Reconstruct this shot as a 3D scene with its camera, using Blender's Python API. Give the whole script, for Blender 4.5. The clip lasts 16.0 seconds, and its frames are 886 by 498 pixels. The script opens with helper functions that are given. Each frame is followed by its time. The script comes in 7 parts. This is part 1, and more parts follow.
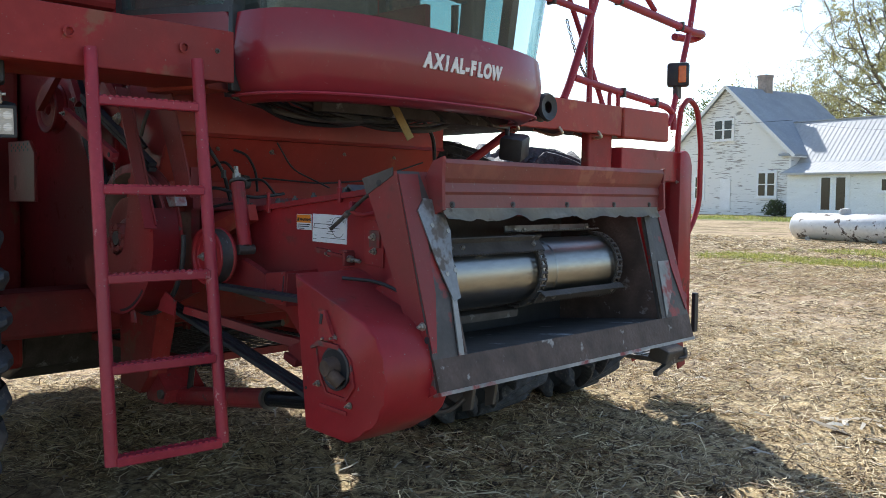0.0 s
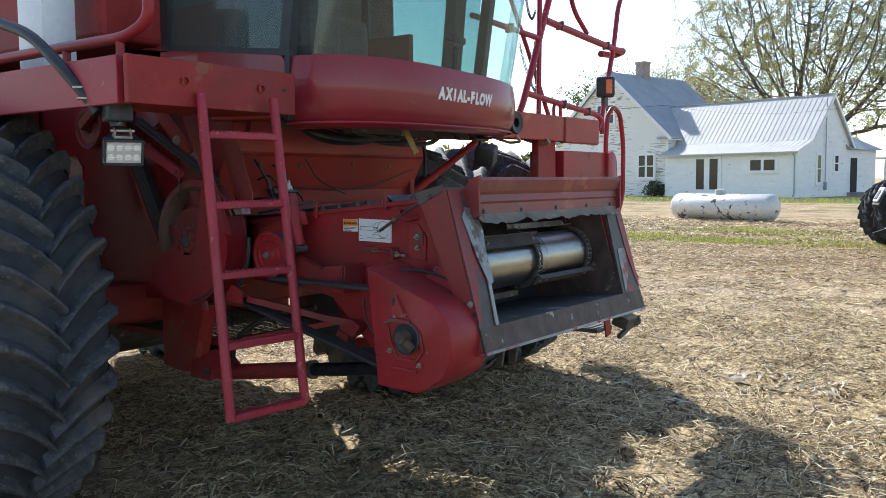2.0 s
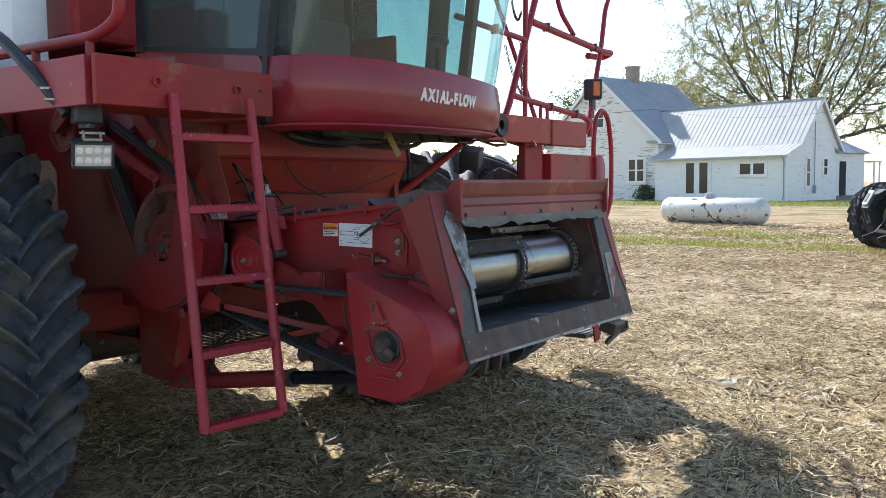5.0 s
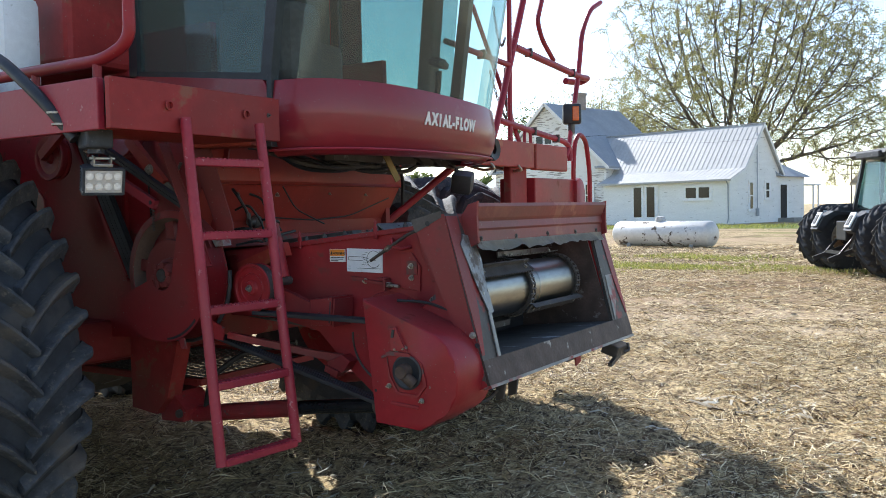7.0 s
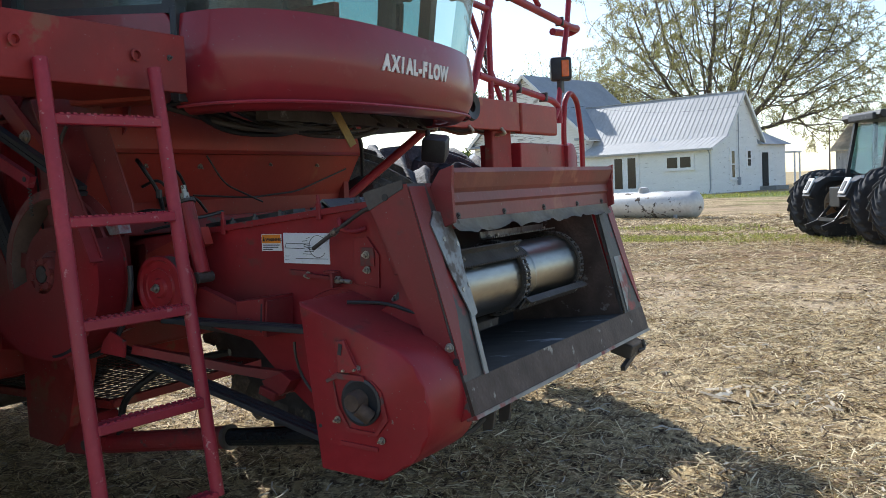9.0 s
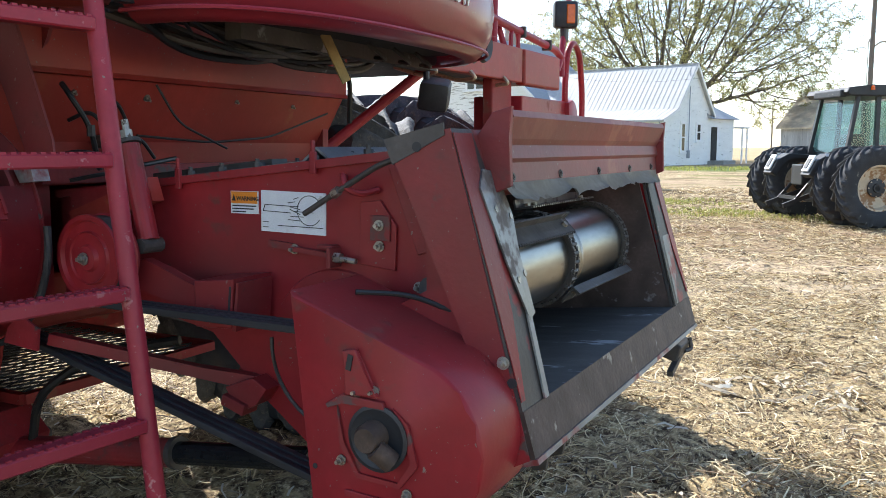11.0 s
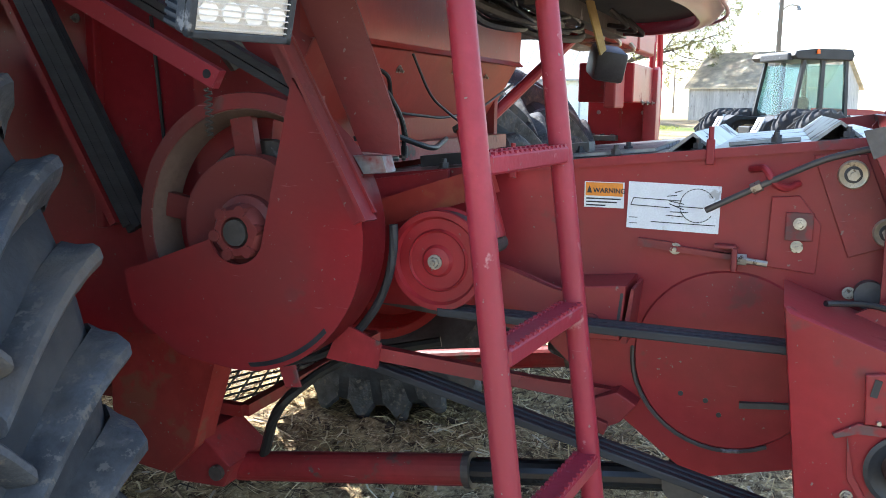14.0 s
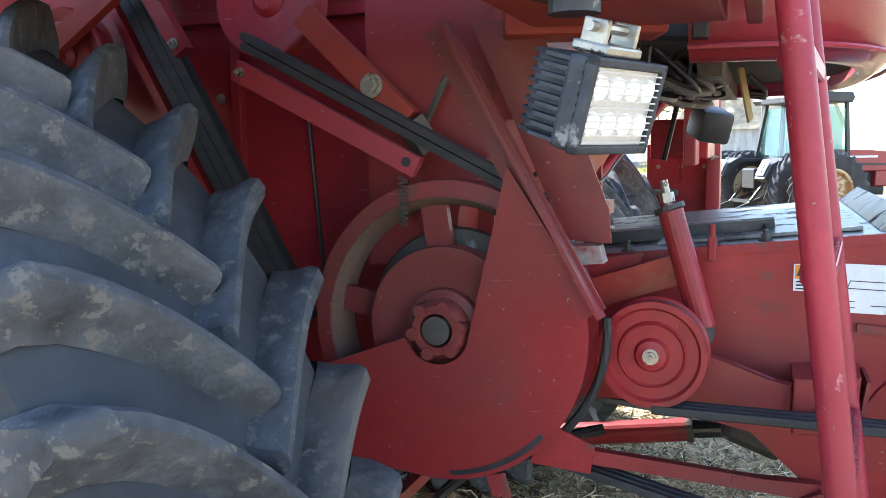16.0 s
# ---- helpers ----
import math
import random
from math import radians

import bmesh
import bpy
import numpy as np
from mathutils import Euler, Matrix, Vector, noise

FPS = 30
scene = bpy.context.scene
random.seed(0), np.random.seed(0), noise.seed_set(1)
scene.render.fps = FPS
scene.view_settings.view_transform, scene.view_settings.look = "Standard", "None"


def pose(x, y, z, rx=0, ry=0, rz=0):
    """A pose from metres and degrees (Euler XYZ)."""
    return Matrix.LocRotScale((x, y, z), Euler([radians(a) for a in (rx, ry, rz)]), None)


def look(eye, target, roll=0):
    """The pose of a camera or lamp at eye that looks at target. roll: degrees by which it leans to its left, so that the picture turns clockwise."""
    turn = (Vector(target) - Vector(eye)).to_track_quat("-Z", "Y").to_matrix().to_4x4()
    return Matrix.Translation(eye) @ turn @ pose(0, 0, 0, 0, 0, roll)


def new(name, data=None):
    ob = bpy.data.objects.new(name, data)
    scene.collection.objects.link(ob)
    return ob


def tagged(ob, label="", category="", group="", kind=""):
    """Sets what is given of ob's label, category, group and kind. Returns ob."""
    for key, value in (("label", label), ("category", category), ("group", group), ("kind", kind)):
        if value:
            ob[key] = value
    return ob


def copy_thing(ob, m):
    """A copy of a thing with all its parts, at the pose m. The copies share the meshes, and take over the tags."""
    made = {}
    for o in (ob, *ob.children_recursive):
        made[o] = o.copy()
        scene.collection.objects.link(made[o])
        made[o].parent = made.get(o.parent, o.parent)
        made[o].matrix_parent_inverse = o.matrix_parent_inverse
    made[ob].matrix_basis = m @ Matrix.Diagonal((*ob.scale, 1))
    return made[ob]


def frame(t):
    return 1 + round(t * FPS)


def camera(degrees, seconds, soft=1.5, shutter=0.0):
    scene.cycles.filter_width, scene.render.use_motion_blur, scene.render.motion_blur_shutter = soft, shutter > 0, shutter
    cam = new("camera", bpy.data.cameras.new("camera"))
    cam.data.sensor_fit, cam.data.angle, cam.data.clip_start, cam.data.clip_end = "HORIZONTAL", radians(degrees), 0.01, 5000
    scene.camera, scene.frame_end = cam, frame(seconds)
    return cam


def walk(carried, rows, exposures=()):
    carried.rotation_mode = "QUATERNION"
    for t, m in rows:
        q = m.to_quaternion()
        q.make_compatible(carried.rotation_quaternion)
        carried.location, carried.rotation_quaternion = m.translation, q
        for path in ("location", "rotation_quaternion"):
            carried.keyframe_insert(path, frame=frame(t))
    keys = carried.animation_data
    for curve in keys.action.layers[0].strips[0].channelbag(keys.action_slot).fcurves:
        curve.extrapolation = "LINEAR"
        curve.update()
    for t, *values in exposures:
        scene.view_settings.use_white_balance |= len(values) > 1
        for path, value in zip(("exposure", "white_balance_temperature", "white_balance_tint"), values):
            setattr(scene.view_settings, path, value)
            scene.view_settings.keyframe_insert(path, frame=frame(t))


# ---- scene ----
cam = camera(54.0, 16.0, soft=0.8)
PATH = [
    (0, (2.417, -2.008, 1.543), (1.029, -0.573, 1.423), 0.5),
    (0.5, (2.484, -2.204, 1.554), (1.267, -0.629, 1.359), 1.3),
    (1, (2.644, -2.531, 1.612), (1.482, -0.914, 1.421), 1.3),
    (1.5, (2.607, -2.828, 1.633), (1.445, -1.215, 1.417), 0.3),
    (2, (2.546, -3.044, 1.651), (1.358, -1.444, 1.494), -0.4),
    (2.5, (2.516, -3.058, 1.656), (1.342, -1.447, 1.491), -0.6),
    (3, (2.517, -3.045, 1.646), (1.357, -1.422, 1.503), -0.5),
    (3.5, (2.558, -3.039, 1.666), (1.415, -1.409, 1.476), -0.4),
    (4, (2.535, -2.939, 1.647), (1.396, -1.303, 1.478), -0.7),
    (4.5, (2.522, -2.934, 1.646), (1.331, -1.335, 1.488), -0.8),
    (4.7, (2.528, -2.931, 1.645), (1.343, -1.327, 1.49), -0.7),
    (6.8, (2.289, -3.076, 1.631), (1.191, -1.406, 1.551), -1.2),
    (7, (2.268, -3.068, 1.634), (1.193, -1.384, 1.547), -1.2),
    (7.5, (2.222, -2.953, 1.64), (1.216, -1.228, 1.546), -1.1),
    (8, (2.15, -2.687, 1.637), (1.136, -0.969, 1.49), -1.7),
    (8.5, (2.056, -2.478, 1.636), (1.079, -0.741, 1.473), -1.8),
    (9, (1.819, -2.271, 1.608), (0.782, -0.568, 1.466), -2.6),
    (9.2, (1.763, -2.209, 1.597), (0.716, -0.512, 1.447), -2.8),
    (11.3, (1.146, -1.734, 1.584), (0.262, 0.042, 1.331), 0.6),
    (11.5, (1.092, -1.769, 1.584), (0.24, 0.02, 1.318), 0.8),
    (12, (0.957, -1.893, 1.6), (0.212, -0.058, 1.323), 1.4),
    (12.5, (0.801, -1.936, 1.605), (0.096, -0.083, 1.341), 1.3),
    (13, (0.562, -1.912, 1.619), (-0.152, -0.072, 1.299), 0.6),
    (13.5, (0.371, -1.894, 1.633), (-0.316, -0.045, 1.303), 0.6),
    (14, (0.114, -1.97, 1.643), (-0.599, -0.13, 1.314), 0.5),
    (14.5, (-0.089, -2.012, 1.691), (-0.795, -0.165, 1.392), -0.1),
    (15, (-0.17, -1.982, 1.713), (-0.84, -0.118, 1.439), -0.5),
    (15.5, (-0.222, -1.942, 1.706), (-0.876, -0.065, 1.485), -0.5),
    (16, (-0.366, -2.002, 1.726), (-1.056, -0.138, 1.498), -0.7),
]
walk(cam, [(t, look(eye, target, roll)) for t, eye, target, roll in PATH],
     [(0, 0.92), (4.7, 1.0), (7.0, 0.98), (8.0, 1.06), (8.6, 0.95), (9.0, 0.68), (9.2, 0.64), (11.3, 1.40), (12.0, 1.55), (13.0, 1.85), (14.0, 2.17), (15.0, 2.42), (16.0, 2.55)])

world = bpy.data.worlds.new("world")
scene.world = world
world.use_nodes = True
sky = world.node_tree.nodes.new("ShaderNodeTexSky")
sky.sky_type, sky.sun_disc = 'NISHITA', False
sky.sun_elevation, sky.sun_rotation = radians(40), radians(-57.3)
sky.dust_density, sky.ozone_density = 0.4, 1.6
world.node_tree.links.new(sky.outputs[0], world.node_tree.nodes["Background"].inputs[0])
world.node_tree.nodes["Background"].inputs[1].default_value = 0.138
sun = new("sun", bpy.data.lights.new("sun", 'SUN'))
sun.data.energy, sun.data.angle = 4.0, radians(0.53)
sun.matrix_world = look((0, 0, 0), (0.643, -0.414, -0.643))

# ---- materials ----
def mat(name, base, rough=0.5, metal=0.0, var=0.25, scale=5.0, bump=0.15, bscale=60.0, wear=None, amount=0.0, wscale=9.0, wrough=None, wmetal=None, stretch=(1, 1, 1), coat=0.0, random_tint=0.0, grime=0.0, mud=0.0):
    """Paint, metal, rubber and so on: two scales of variation, worn patches of a second colour, fine bump."""
    m = bpy.data.materials.new(name)
    m.use_nodes = True
    nt = m.node_tree
    N, L = nt.nodes, nt.links
    b = N["Principled BSDF"]
    b.inputs["Roughness"].default_value, b.inputs["Metallic"].default_value = rough, metal
    b.inputs["Coat Weight"].default_value = coat
    if name.startswith("red"):
        b.inputs["Specular IOR Level"].default_value = 0.28
    tc, mp = N.new("ShaderNodeTexCoord"), N.new("ShaderNodeMapping")
    mp.inputs["Scale"].default_value = stretch
    L.new(tc.outputs["Object"], mp.inputs[0])

    def tex(sc, detail=6.0):
        n = N.new("ShaderNodeTexNoise")
        n.inputs["Scale"].default_value, n.inputs["Detail"].default_value = sc, detail
        L.new(mp.outputs[0], n.inputs["Vector"])
        return n

    def mix(fac, a, c):
        x = N.new("ShaderNodeMix")
        x.data_type = 'RGBA'
        for sock, v in ((x.inputs["Factor"], fac), (x.inputs[6], a), (x.inputs[7], c)):
            if isinstance(v, (int, float)):
                sock.default_value = v
            elif isinstance(v, tuple):
                sock.default_value = (*v, 1)
            else:
                L.new(v, sock)
        return x.outputs[2]

    def ramp(src, lo, hi):
        r = N.new("ShaderNodeMapRange")
        r.inputs["From Min"].default_value, r.inputs["From Max"].default_value = lo, hi
        L.new(src, r.inputs[0])
        return r.outputs[0]

    big, small = tex(scale), tex(scale * 9)
    dark = tuple(v * (1 - var) for v in base)
    light = tuple(min(1, v * (1 + var) + 0.02 * var) for v in base)
    col = mix(ramp(big.outputs[0], 0.3, 0.7), dark, light)
    col = mix(ramp(small.outputs[0], 0.35, 0.9), col, tuple(v * 0.8 for v in base))
    if wear:
        w1, w2 = tex(wscale, 8.0), tex(wscale * 5, 4.0)
        add = N.new("ShaderNodeMath")
        add.operation = 'MULTIPLY_ADD'
        L.new(w2.outputs[0], add.inputs[0])
        add.inputs[1].default_value = 0.35
        L.new(w1.outputs[0], add.inputs[2])
        edge = 0.885 - 0.32 * amount
        f = ramp(add.outputs[0], edge, edge + 0.07)
        col = mix(f, col, wear)
        for key, v, o in (("Roughness", wrough, rough), ("Metallic", wmetal, metal)):
            if v is not None:
                r = N.new("ShaderNodeMapRange")
                L.new(f, r.inputs[0])
                r.inputs["To Min"].default_value, r.inputs["To Max"].default_value = o, v
                L.new(r.outputs[0], b.inputs[key])
    if grime:
        g1 = tex(1.7, 10.0)
        col = mix(ramp(g1.outputs[0], 0.42, 0.66), col, tuple(v * (1 - grime) + q * grime for v, q in zip(base, (0.085, 0.055, 0.045))))
        sc = N.new("ShaderNodeMapping")
        sc.inputs["Scale"].default_value, sc.inputs["Rotation"].default_value = (0.6, 3.0, 7.0), (0.0, 0.5, 0.0)
        L.new(tc.outputs["Object"], sc.inputs[0])
        g2 = N.new("ShaderNodeTexNoise")
        g2.inputs["Scale"].default_value, g2.inputs["Detail"].default_value = 16.0, 5.0
        L.new(sc.outputs[0], g2.inputs["Vector"])
        col = mix(ramp(g2.outputs[0], 0.715, 0.77), col, tuple(min(1, v * 0.7 + 0.10) for v in base))
        g3 = tex(85.0, 2.0)
        col = mix(ramp(g3.outputs[0], 0.715, 0.755), col, (0.22, 0.15, 0.13))
    if mud:
        m1 = tex(3.3, 9.0)
        col = mix(ramp(m1.outputs[0], 0.58, 0.70), col, tuple(v * (1 - mud) + q * mud for v, q in zip(base, (0.15, 0.115, 0.08))))
    if random_tint:
        oi = N.new("ShaderNodeObjectInfo")
        r = N.new("ShaderNodeMapRange")
        L.new(oi.outputs["Random"], r.inputs[0])
        r.inputs["To Min"].default_value, r.inputs["To Max"].default_value = 0, random_tint
        col = mix(r.outputs[0], col, dark)
    L.new(col, b.inputs["Base Color"])
    if bump:
        n = tex(bscale, 5.0)
        bp = N.new("ShaderNodeBump")
        bp.inputs["Strength"].default_value, bp.inputs["Distance"].default_value = bump, 0.01
        L.new(n.outputs[0], bp.inputs["Height"])
        L.new(bp.outputs[0], b.inputs["Normal"])
    return m


def island_mat(name, ca, cb, rough=0.8, trans=0.0, mid=None):
    """Loose pieces such as straw and leaves: each island takes its own colour."""
    m = bpy.data.materials.new(name)
    m.use_nodes = True
    N, L = m.node_tree.nodes, m.node_tree.links
    b = N["Principled BSDF"]
    b.inputs["Roughness"].default_value = rough
    g, r = N.new("ShaderNodeNewGeometry"), N.new("ShaderNodeValToRGB")
    r.color_ramp.elements[0].color, r.color_ramp.elements[1].color = (*ca, 1), (*cb, 1)
    if mid:
        r.color_ramp.elements.new(0.55).color = (*mid, 1)
    L.new(g.outputs["Random Per Island"], r.inputs[0])
    L.new(r.outputs[0], b.inputs["Base Color"])
    if trans:
        t, mx = N.new("ShaderNodeBsdfTranslucent"), N.new("ShaderNodeMixShader")
        L.new(r.outputs[0], t.inputs[0])
        mx.inputs[0].default_value = trans
        L.new(b.outputs[0], mx.inputs[1])
        L.new(t.outputs[0], mx.inputs[2])
        L.new(mx.outputs[0], N["Material Output"].inputs[0])
    return m


def glass_mat(name, tint, gloss=1.0, film=0.0, film_col=(0.3, 0.3, 0.28)):
    """A thin pane: tinted see-through, a mirror by Fresnel, and a film of dust."""
    m = bpy.data.materials.new(name)
    m.use_nodes = True
    N, L = m.node_tree.nodes, m.node_tree.links
    tr, gl, df = N.new("ShaderNodeBsdfTransparent"), N.new("ShaderNodeBsdfGlossy"), N.new("ShaderNodeBsdfDiffuse")
    tr.inputs[0].default_value, df.inputs[0].default_value = (*tint, 1), (*film_col, 1)
    gl.inputs["Roughness"].default_value = 0.03
    lw, pw, fr, a, c = N.new("ShaderNodeLayerWeight"), N.new("ShaderNodeMath"), N.new("ShaderNodeMath"), N.new("ShaderNodeMixShader"), N.new("ShaderNodeMixShader")
    lw.inputs[0].default_value = 0.5
    pw.operation, fr.operation = 'POWER', 'MULTIPLY_ADD'
    pw.inputs[1].default_value = 5.0
    L.new(lw.outputs["Facing"], pw.inputs[0])
    L.new(pw.outputs[0], fr.inputs[0])
    fr.inputs[1].default_value, fr.inputs[2].default_value = 0.9 * gloss, 0.035 * gloss
    a.inputs[0].default_value = film
    L.new(tr.outputs[0], a.inputs[1])
    L.new(df.outputs[0], a.inputs[2])
    L.new(fr.outputs[0], c.inputs[0])
    L.new(a.outputs[0], c.inputs[1])
    L.new(gl.outputs[0], c.inputs[2])
    L.new(c.outputs[0], N["Material Output"].inputs[0])
    return m


RED = mat("red_paint", (0.31, 0.019, 0.025), 0.38, grime=0.46, var=0.22, scale=3, wear=(0.17, 0.055, 0.045), amount=0.20, wscale=7, wrough=0.7, bump=0.05)
RED_WORN = mat("red_paint_worn", (0.28, 0.021, 0.026), 0.44, grime=0.58, var=0.25, scale=4, wear=(0.11, 0.085, 0.075), amount=0.30, wscale=9, wrough=0.75, bump=0.10)
RED_DUSTY = mat("red_paint_dusty", (0.29, 0.026, 0.024), 0.6, grime=0.5, var=0.3, scale=2.5, wear=(0.24, 0.08, 0.05), amount=0.3, wscale=5, bump=0.06)
# faded red turned orange: sunlight bounced onto the bulkhead is mixed into the colour
RED_FADED_LIT = mat("red_paint_faded_bounce_lit", (0.36, 0.038, 0.026), 0.45, grime=0.35, var=0.25, scale=2.5, wear=(0.40, 0.12, 0.05), amount=0.30, wscale=3.5, bump=0.04)
RED_PINK = mat("red_paint_pink", (0.33, 0.026, 0.045), 0.40, grime=0.25, var=0.2, scale=6, wear=(0.45, 0.20, 0.20), amount=0.16, wscale=22, bump=0.08)
RED_CAB = mat("red_cab_plastic", (0.27, 0.016, 0.027), 0.32, grime=0.3, var=0.15, scale=2, bump=0.02, coat=0.3, wear=(0.30, 0.05, 0.05), amount=0.12)
STEEL = mat("polished_steel", (0.37, 0.36, 0.335), 0.33, 1.0, var=0.2, scale=9, bump=0.03, wear=(0.20, 0.14, 0.09), amount=0.38, wscale=8, wrough=0.6, wmetal=0.4, stretch=(1, 0.25, 1))
STEEL_WORN = mat("worn_bare_steel", (0.30, 0.29, 0.28), 0.5, 0.45, var=0.4, scale=7, wear=(0.22, 0.030, 0.028), amount=0.45, wscale=4, wrough=0.5, wmetal=0.0, bump=0.12)
PANEL = mat("sun_faded_panel_red", (0.225, 0.040, 0.036), 0.5, grime=0.45, var=0.25, scale=3, wear=(0.31, 0.095, 0.065), amount=0.35, wscale=5, bump=0.06)
STEEL_LIGHT = mat("scuffed_sheet_steel", (0.22, 0.215, 0.215), 0.36, 0.6, var=0.35, scale=8, wear=(0.12, 0.10, 0.09), amount=0.45, wscale=9, wrough=0.7, wmetal=0.2, bump=0.08)
STEEL_DARK = mat("grimy_steel", (0.085, 0.075, 0.068), 0.55, 0.35, var=0.4, scale=8, wear=(0.30, 0.30, 0.30), amount=0.20, wscale=10, wrough=0.4, wmetal=0.8, bump=0.15)
LIP = mat("rusty_worn_lip", (0.080, 0.052, 0.043), 0.6, 0.2, var=0.5, scale=10, wear=(0.28, 0.26, 0.25), amount=0.20, wscale=11, wrough=0.4, wmetal=0.8, bump=0.2)
BOLT = mat("zinc_bolt", (0.40, 0.37, 0.32), 0.42, 0.8, var=0.3, scale=40, bump=0.1, wear=(0.10, 0.07, 0.05), amount=0.35, wscale=60)
RUSTY = mat("rusty_shaft", (0.09, 0.058, 0.042), 0.7, 0.3, var=0.4, scale=25, bump=0.3)
PISTON = mat("black_piston_rod", (0.02, 0.021, 0.024), 0.22, 0.3, var=0.2, scale=6, bump=0.01)
THROAT = mat("scoured_throat_steel", (0.085, 0.080, 0.074), 0.68, 0.2, var=0.3, scale=6, wear=(0.34, 0.35, 0.36), amount=0.25, wscale=5, bump=0.06, stretch=(1, 3, 1))
JAMB = mat("dark_worn_jamb", (0.075, 0.066, 0.062), 0.5, 0.35, var=0.4, scale=7, wear=(0.24, 0.028, 0.026), amount=0.5, wscale=5, wrough=0.5, wmetal=0.0, bump=0.12)
BRASS = mat("washer_brass", (0.62, 0.52, 0.36), 0.45, 0.6, var=0.3, scale=40, wear=(0.25, 0.18, 0.12), amount=0.3, wscale=40)
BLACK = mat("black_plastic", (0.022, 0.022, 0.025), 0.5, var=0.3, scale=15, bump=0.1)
UNDER_SHADE = mat("underbody_shade", (0.010, 0.010, 0.011), 0.95, var=0.3, scale=8, bump=0.1)
BELT = mat("rubber_belt", (0.024, 0.024, 0.027), 0.6, var=0.35, scale=12, bump=0.15, stretch=(0.4, 3, 3))
TYRE = mat("dusty_tyre_rubber", (0.050, 0.053, 0.060), 0.75, var=0.6, scale=16, bump=0.9, bscale=32, wear=(0.115, 0.108, 0.098), amount=0.42, wscale=42, wrough=0.95, mud=0.45)
TYRE_SIDE = mat("tyre_carcass_rubber", (0.030, 0.034, 0.042), 0.8, var=0.5, scale=6, bump=0.35, bscale=35, mud=0.35)
TYRE_FAR = mat("tractor_tyre_rubber", (0.030, 0.030, 0.032), 0.8, var=0.4, scale=4, wear=(0.16, 0.15, 0.13), amount=0.2, wscale=8)
CANVAS = mat("rubber_flap", (0.40, 0.37, 0.31), 0.85, var=0.3, scale=7, wear=(0.20, 0.17, 0.14), amount=0.2, bump=0.2)
WHITE_DECAL = mat("white_decal", (0.74, 0.76, 0.78), 0.4, var=0.06, scale=30, wear=(0.45, 0.44, 0.42), amount=0.15, wscale=25, bump=0)
ORANGE = mat("orange_decal", (0.80, 0.26, 0.02), 0.45, var=0.08, scale=30, bump=0)
INK = mat("black_ink", (0.02, 0.02, 0.022), 0.5, var=0.1, bump=0)
LETTER = mat("cream_letters", (0.78, 0.72, 0.66), 0.5, var=0.1, scale=20, bump=0)
LENS = mat("led_reflector", (0.66, 0.64, 0.62), 0.3, 0.2, var=0.12, scale=80, bump=0.05)
LED = bpy.data.materials.new("lit_led")
LED.use_nodes = True
LED.node_tree.nodes["Principled BSDF"].inputs["Base Color"].default_value = (0.70, 0.69, 0.67, 1)
LED.node_tree.nodes["Principled BSDF"].inputs["Emission Color"].default_value = (1.0, 0.96, 0.90, 1)
LED.node_tree.nodes["Principled BSDF"].inputs["Emission Strength"].default_value = 0.05
AMBER = mat("amber_lens", (0.75, 0.13, 0.01), 0.25, var=0.15, scale=40, bump=0.05)
CAST = mat("cast_lamp_body", (0.036, 0.040, 0.047), 0.6, 0.2, var=0.35, scale=30, wear=(0.20, 0.20, 0.20), amount=0.2, wscale=25, bump=0.15)
GLASS = glass_mat("tinted_cab_glass", (0.52, 0.68, 0.66), 1.0, 0.13, (0.30, 0.32, 0.28))
GLASS_PLAIN = glass_mat("window_glass", (0.74, 0.90, 0.90), 1.0, 0.03)
INSIDE = mat("dark_cab_lining", (0.10, 0.095, 0.085), 0.9, var=0.3, scale=4, bump=0.1)
BRASS_HOSE = mat("hydraulic_hose", (0.018, 0.018, 0.018), 0.45, var=0.2, scale=30)
WIRE_YELLOW = mat("dusty_wire_wrap", (0.40, 0.27, 0.10), 0.7, var=0.3, scale=20)

# ---- mesh helpers ----
def thing(name, label, category, at=(0, 0, 0), group="", kind=""):
    ob = new(name)
    ob.location = at
    return tagged(ob, label, category, group, kind)


def part(name, bm, material, parent=None, label="", smooth=False):
    """Links a bmesh as one mesh object under a thing or a part."""
    me = bpy.data.meshes.new(name)
    bmesh.ops.recalc_face_normals(bm, faces=bm.faces)
    bm.to_mesh(me)
    bm.free()
    me.materials.append(material)
    if smooth:
        me.polygons.foreach_set("use_smooth", [True] * len(me.polygons))
        me.set_sharp_from_angle(angle=radians(38))
    ob = new(name, me)
    ob.parent = parent
    if label:
        ob["label"] = label
    return ob


def fresh():
    return bmesh.new()


def box(bm, c, s, rot=(0, 0, 0), bevel=0.0):
    r = bmesh.ops.create_cube(bm, size=1, matrix=pose(*c, *rot) @ Matrix.Diagonal((*s, 1)))
    if bevel:
        es = list({e for v in r["verts"] for e in v.link_edges})
        bmesh.ops.bevel(bm, geom=es, offset=bevel, segments=2, affect='EDGES', profile=0.5)
    return bm


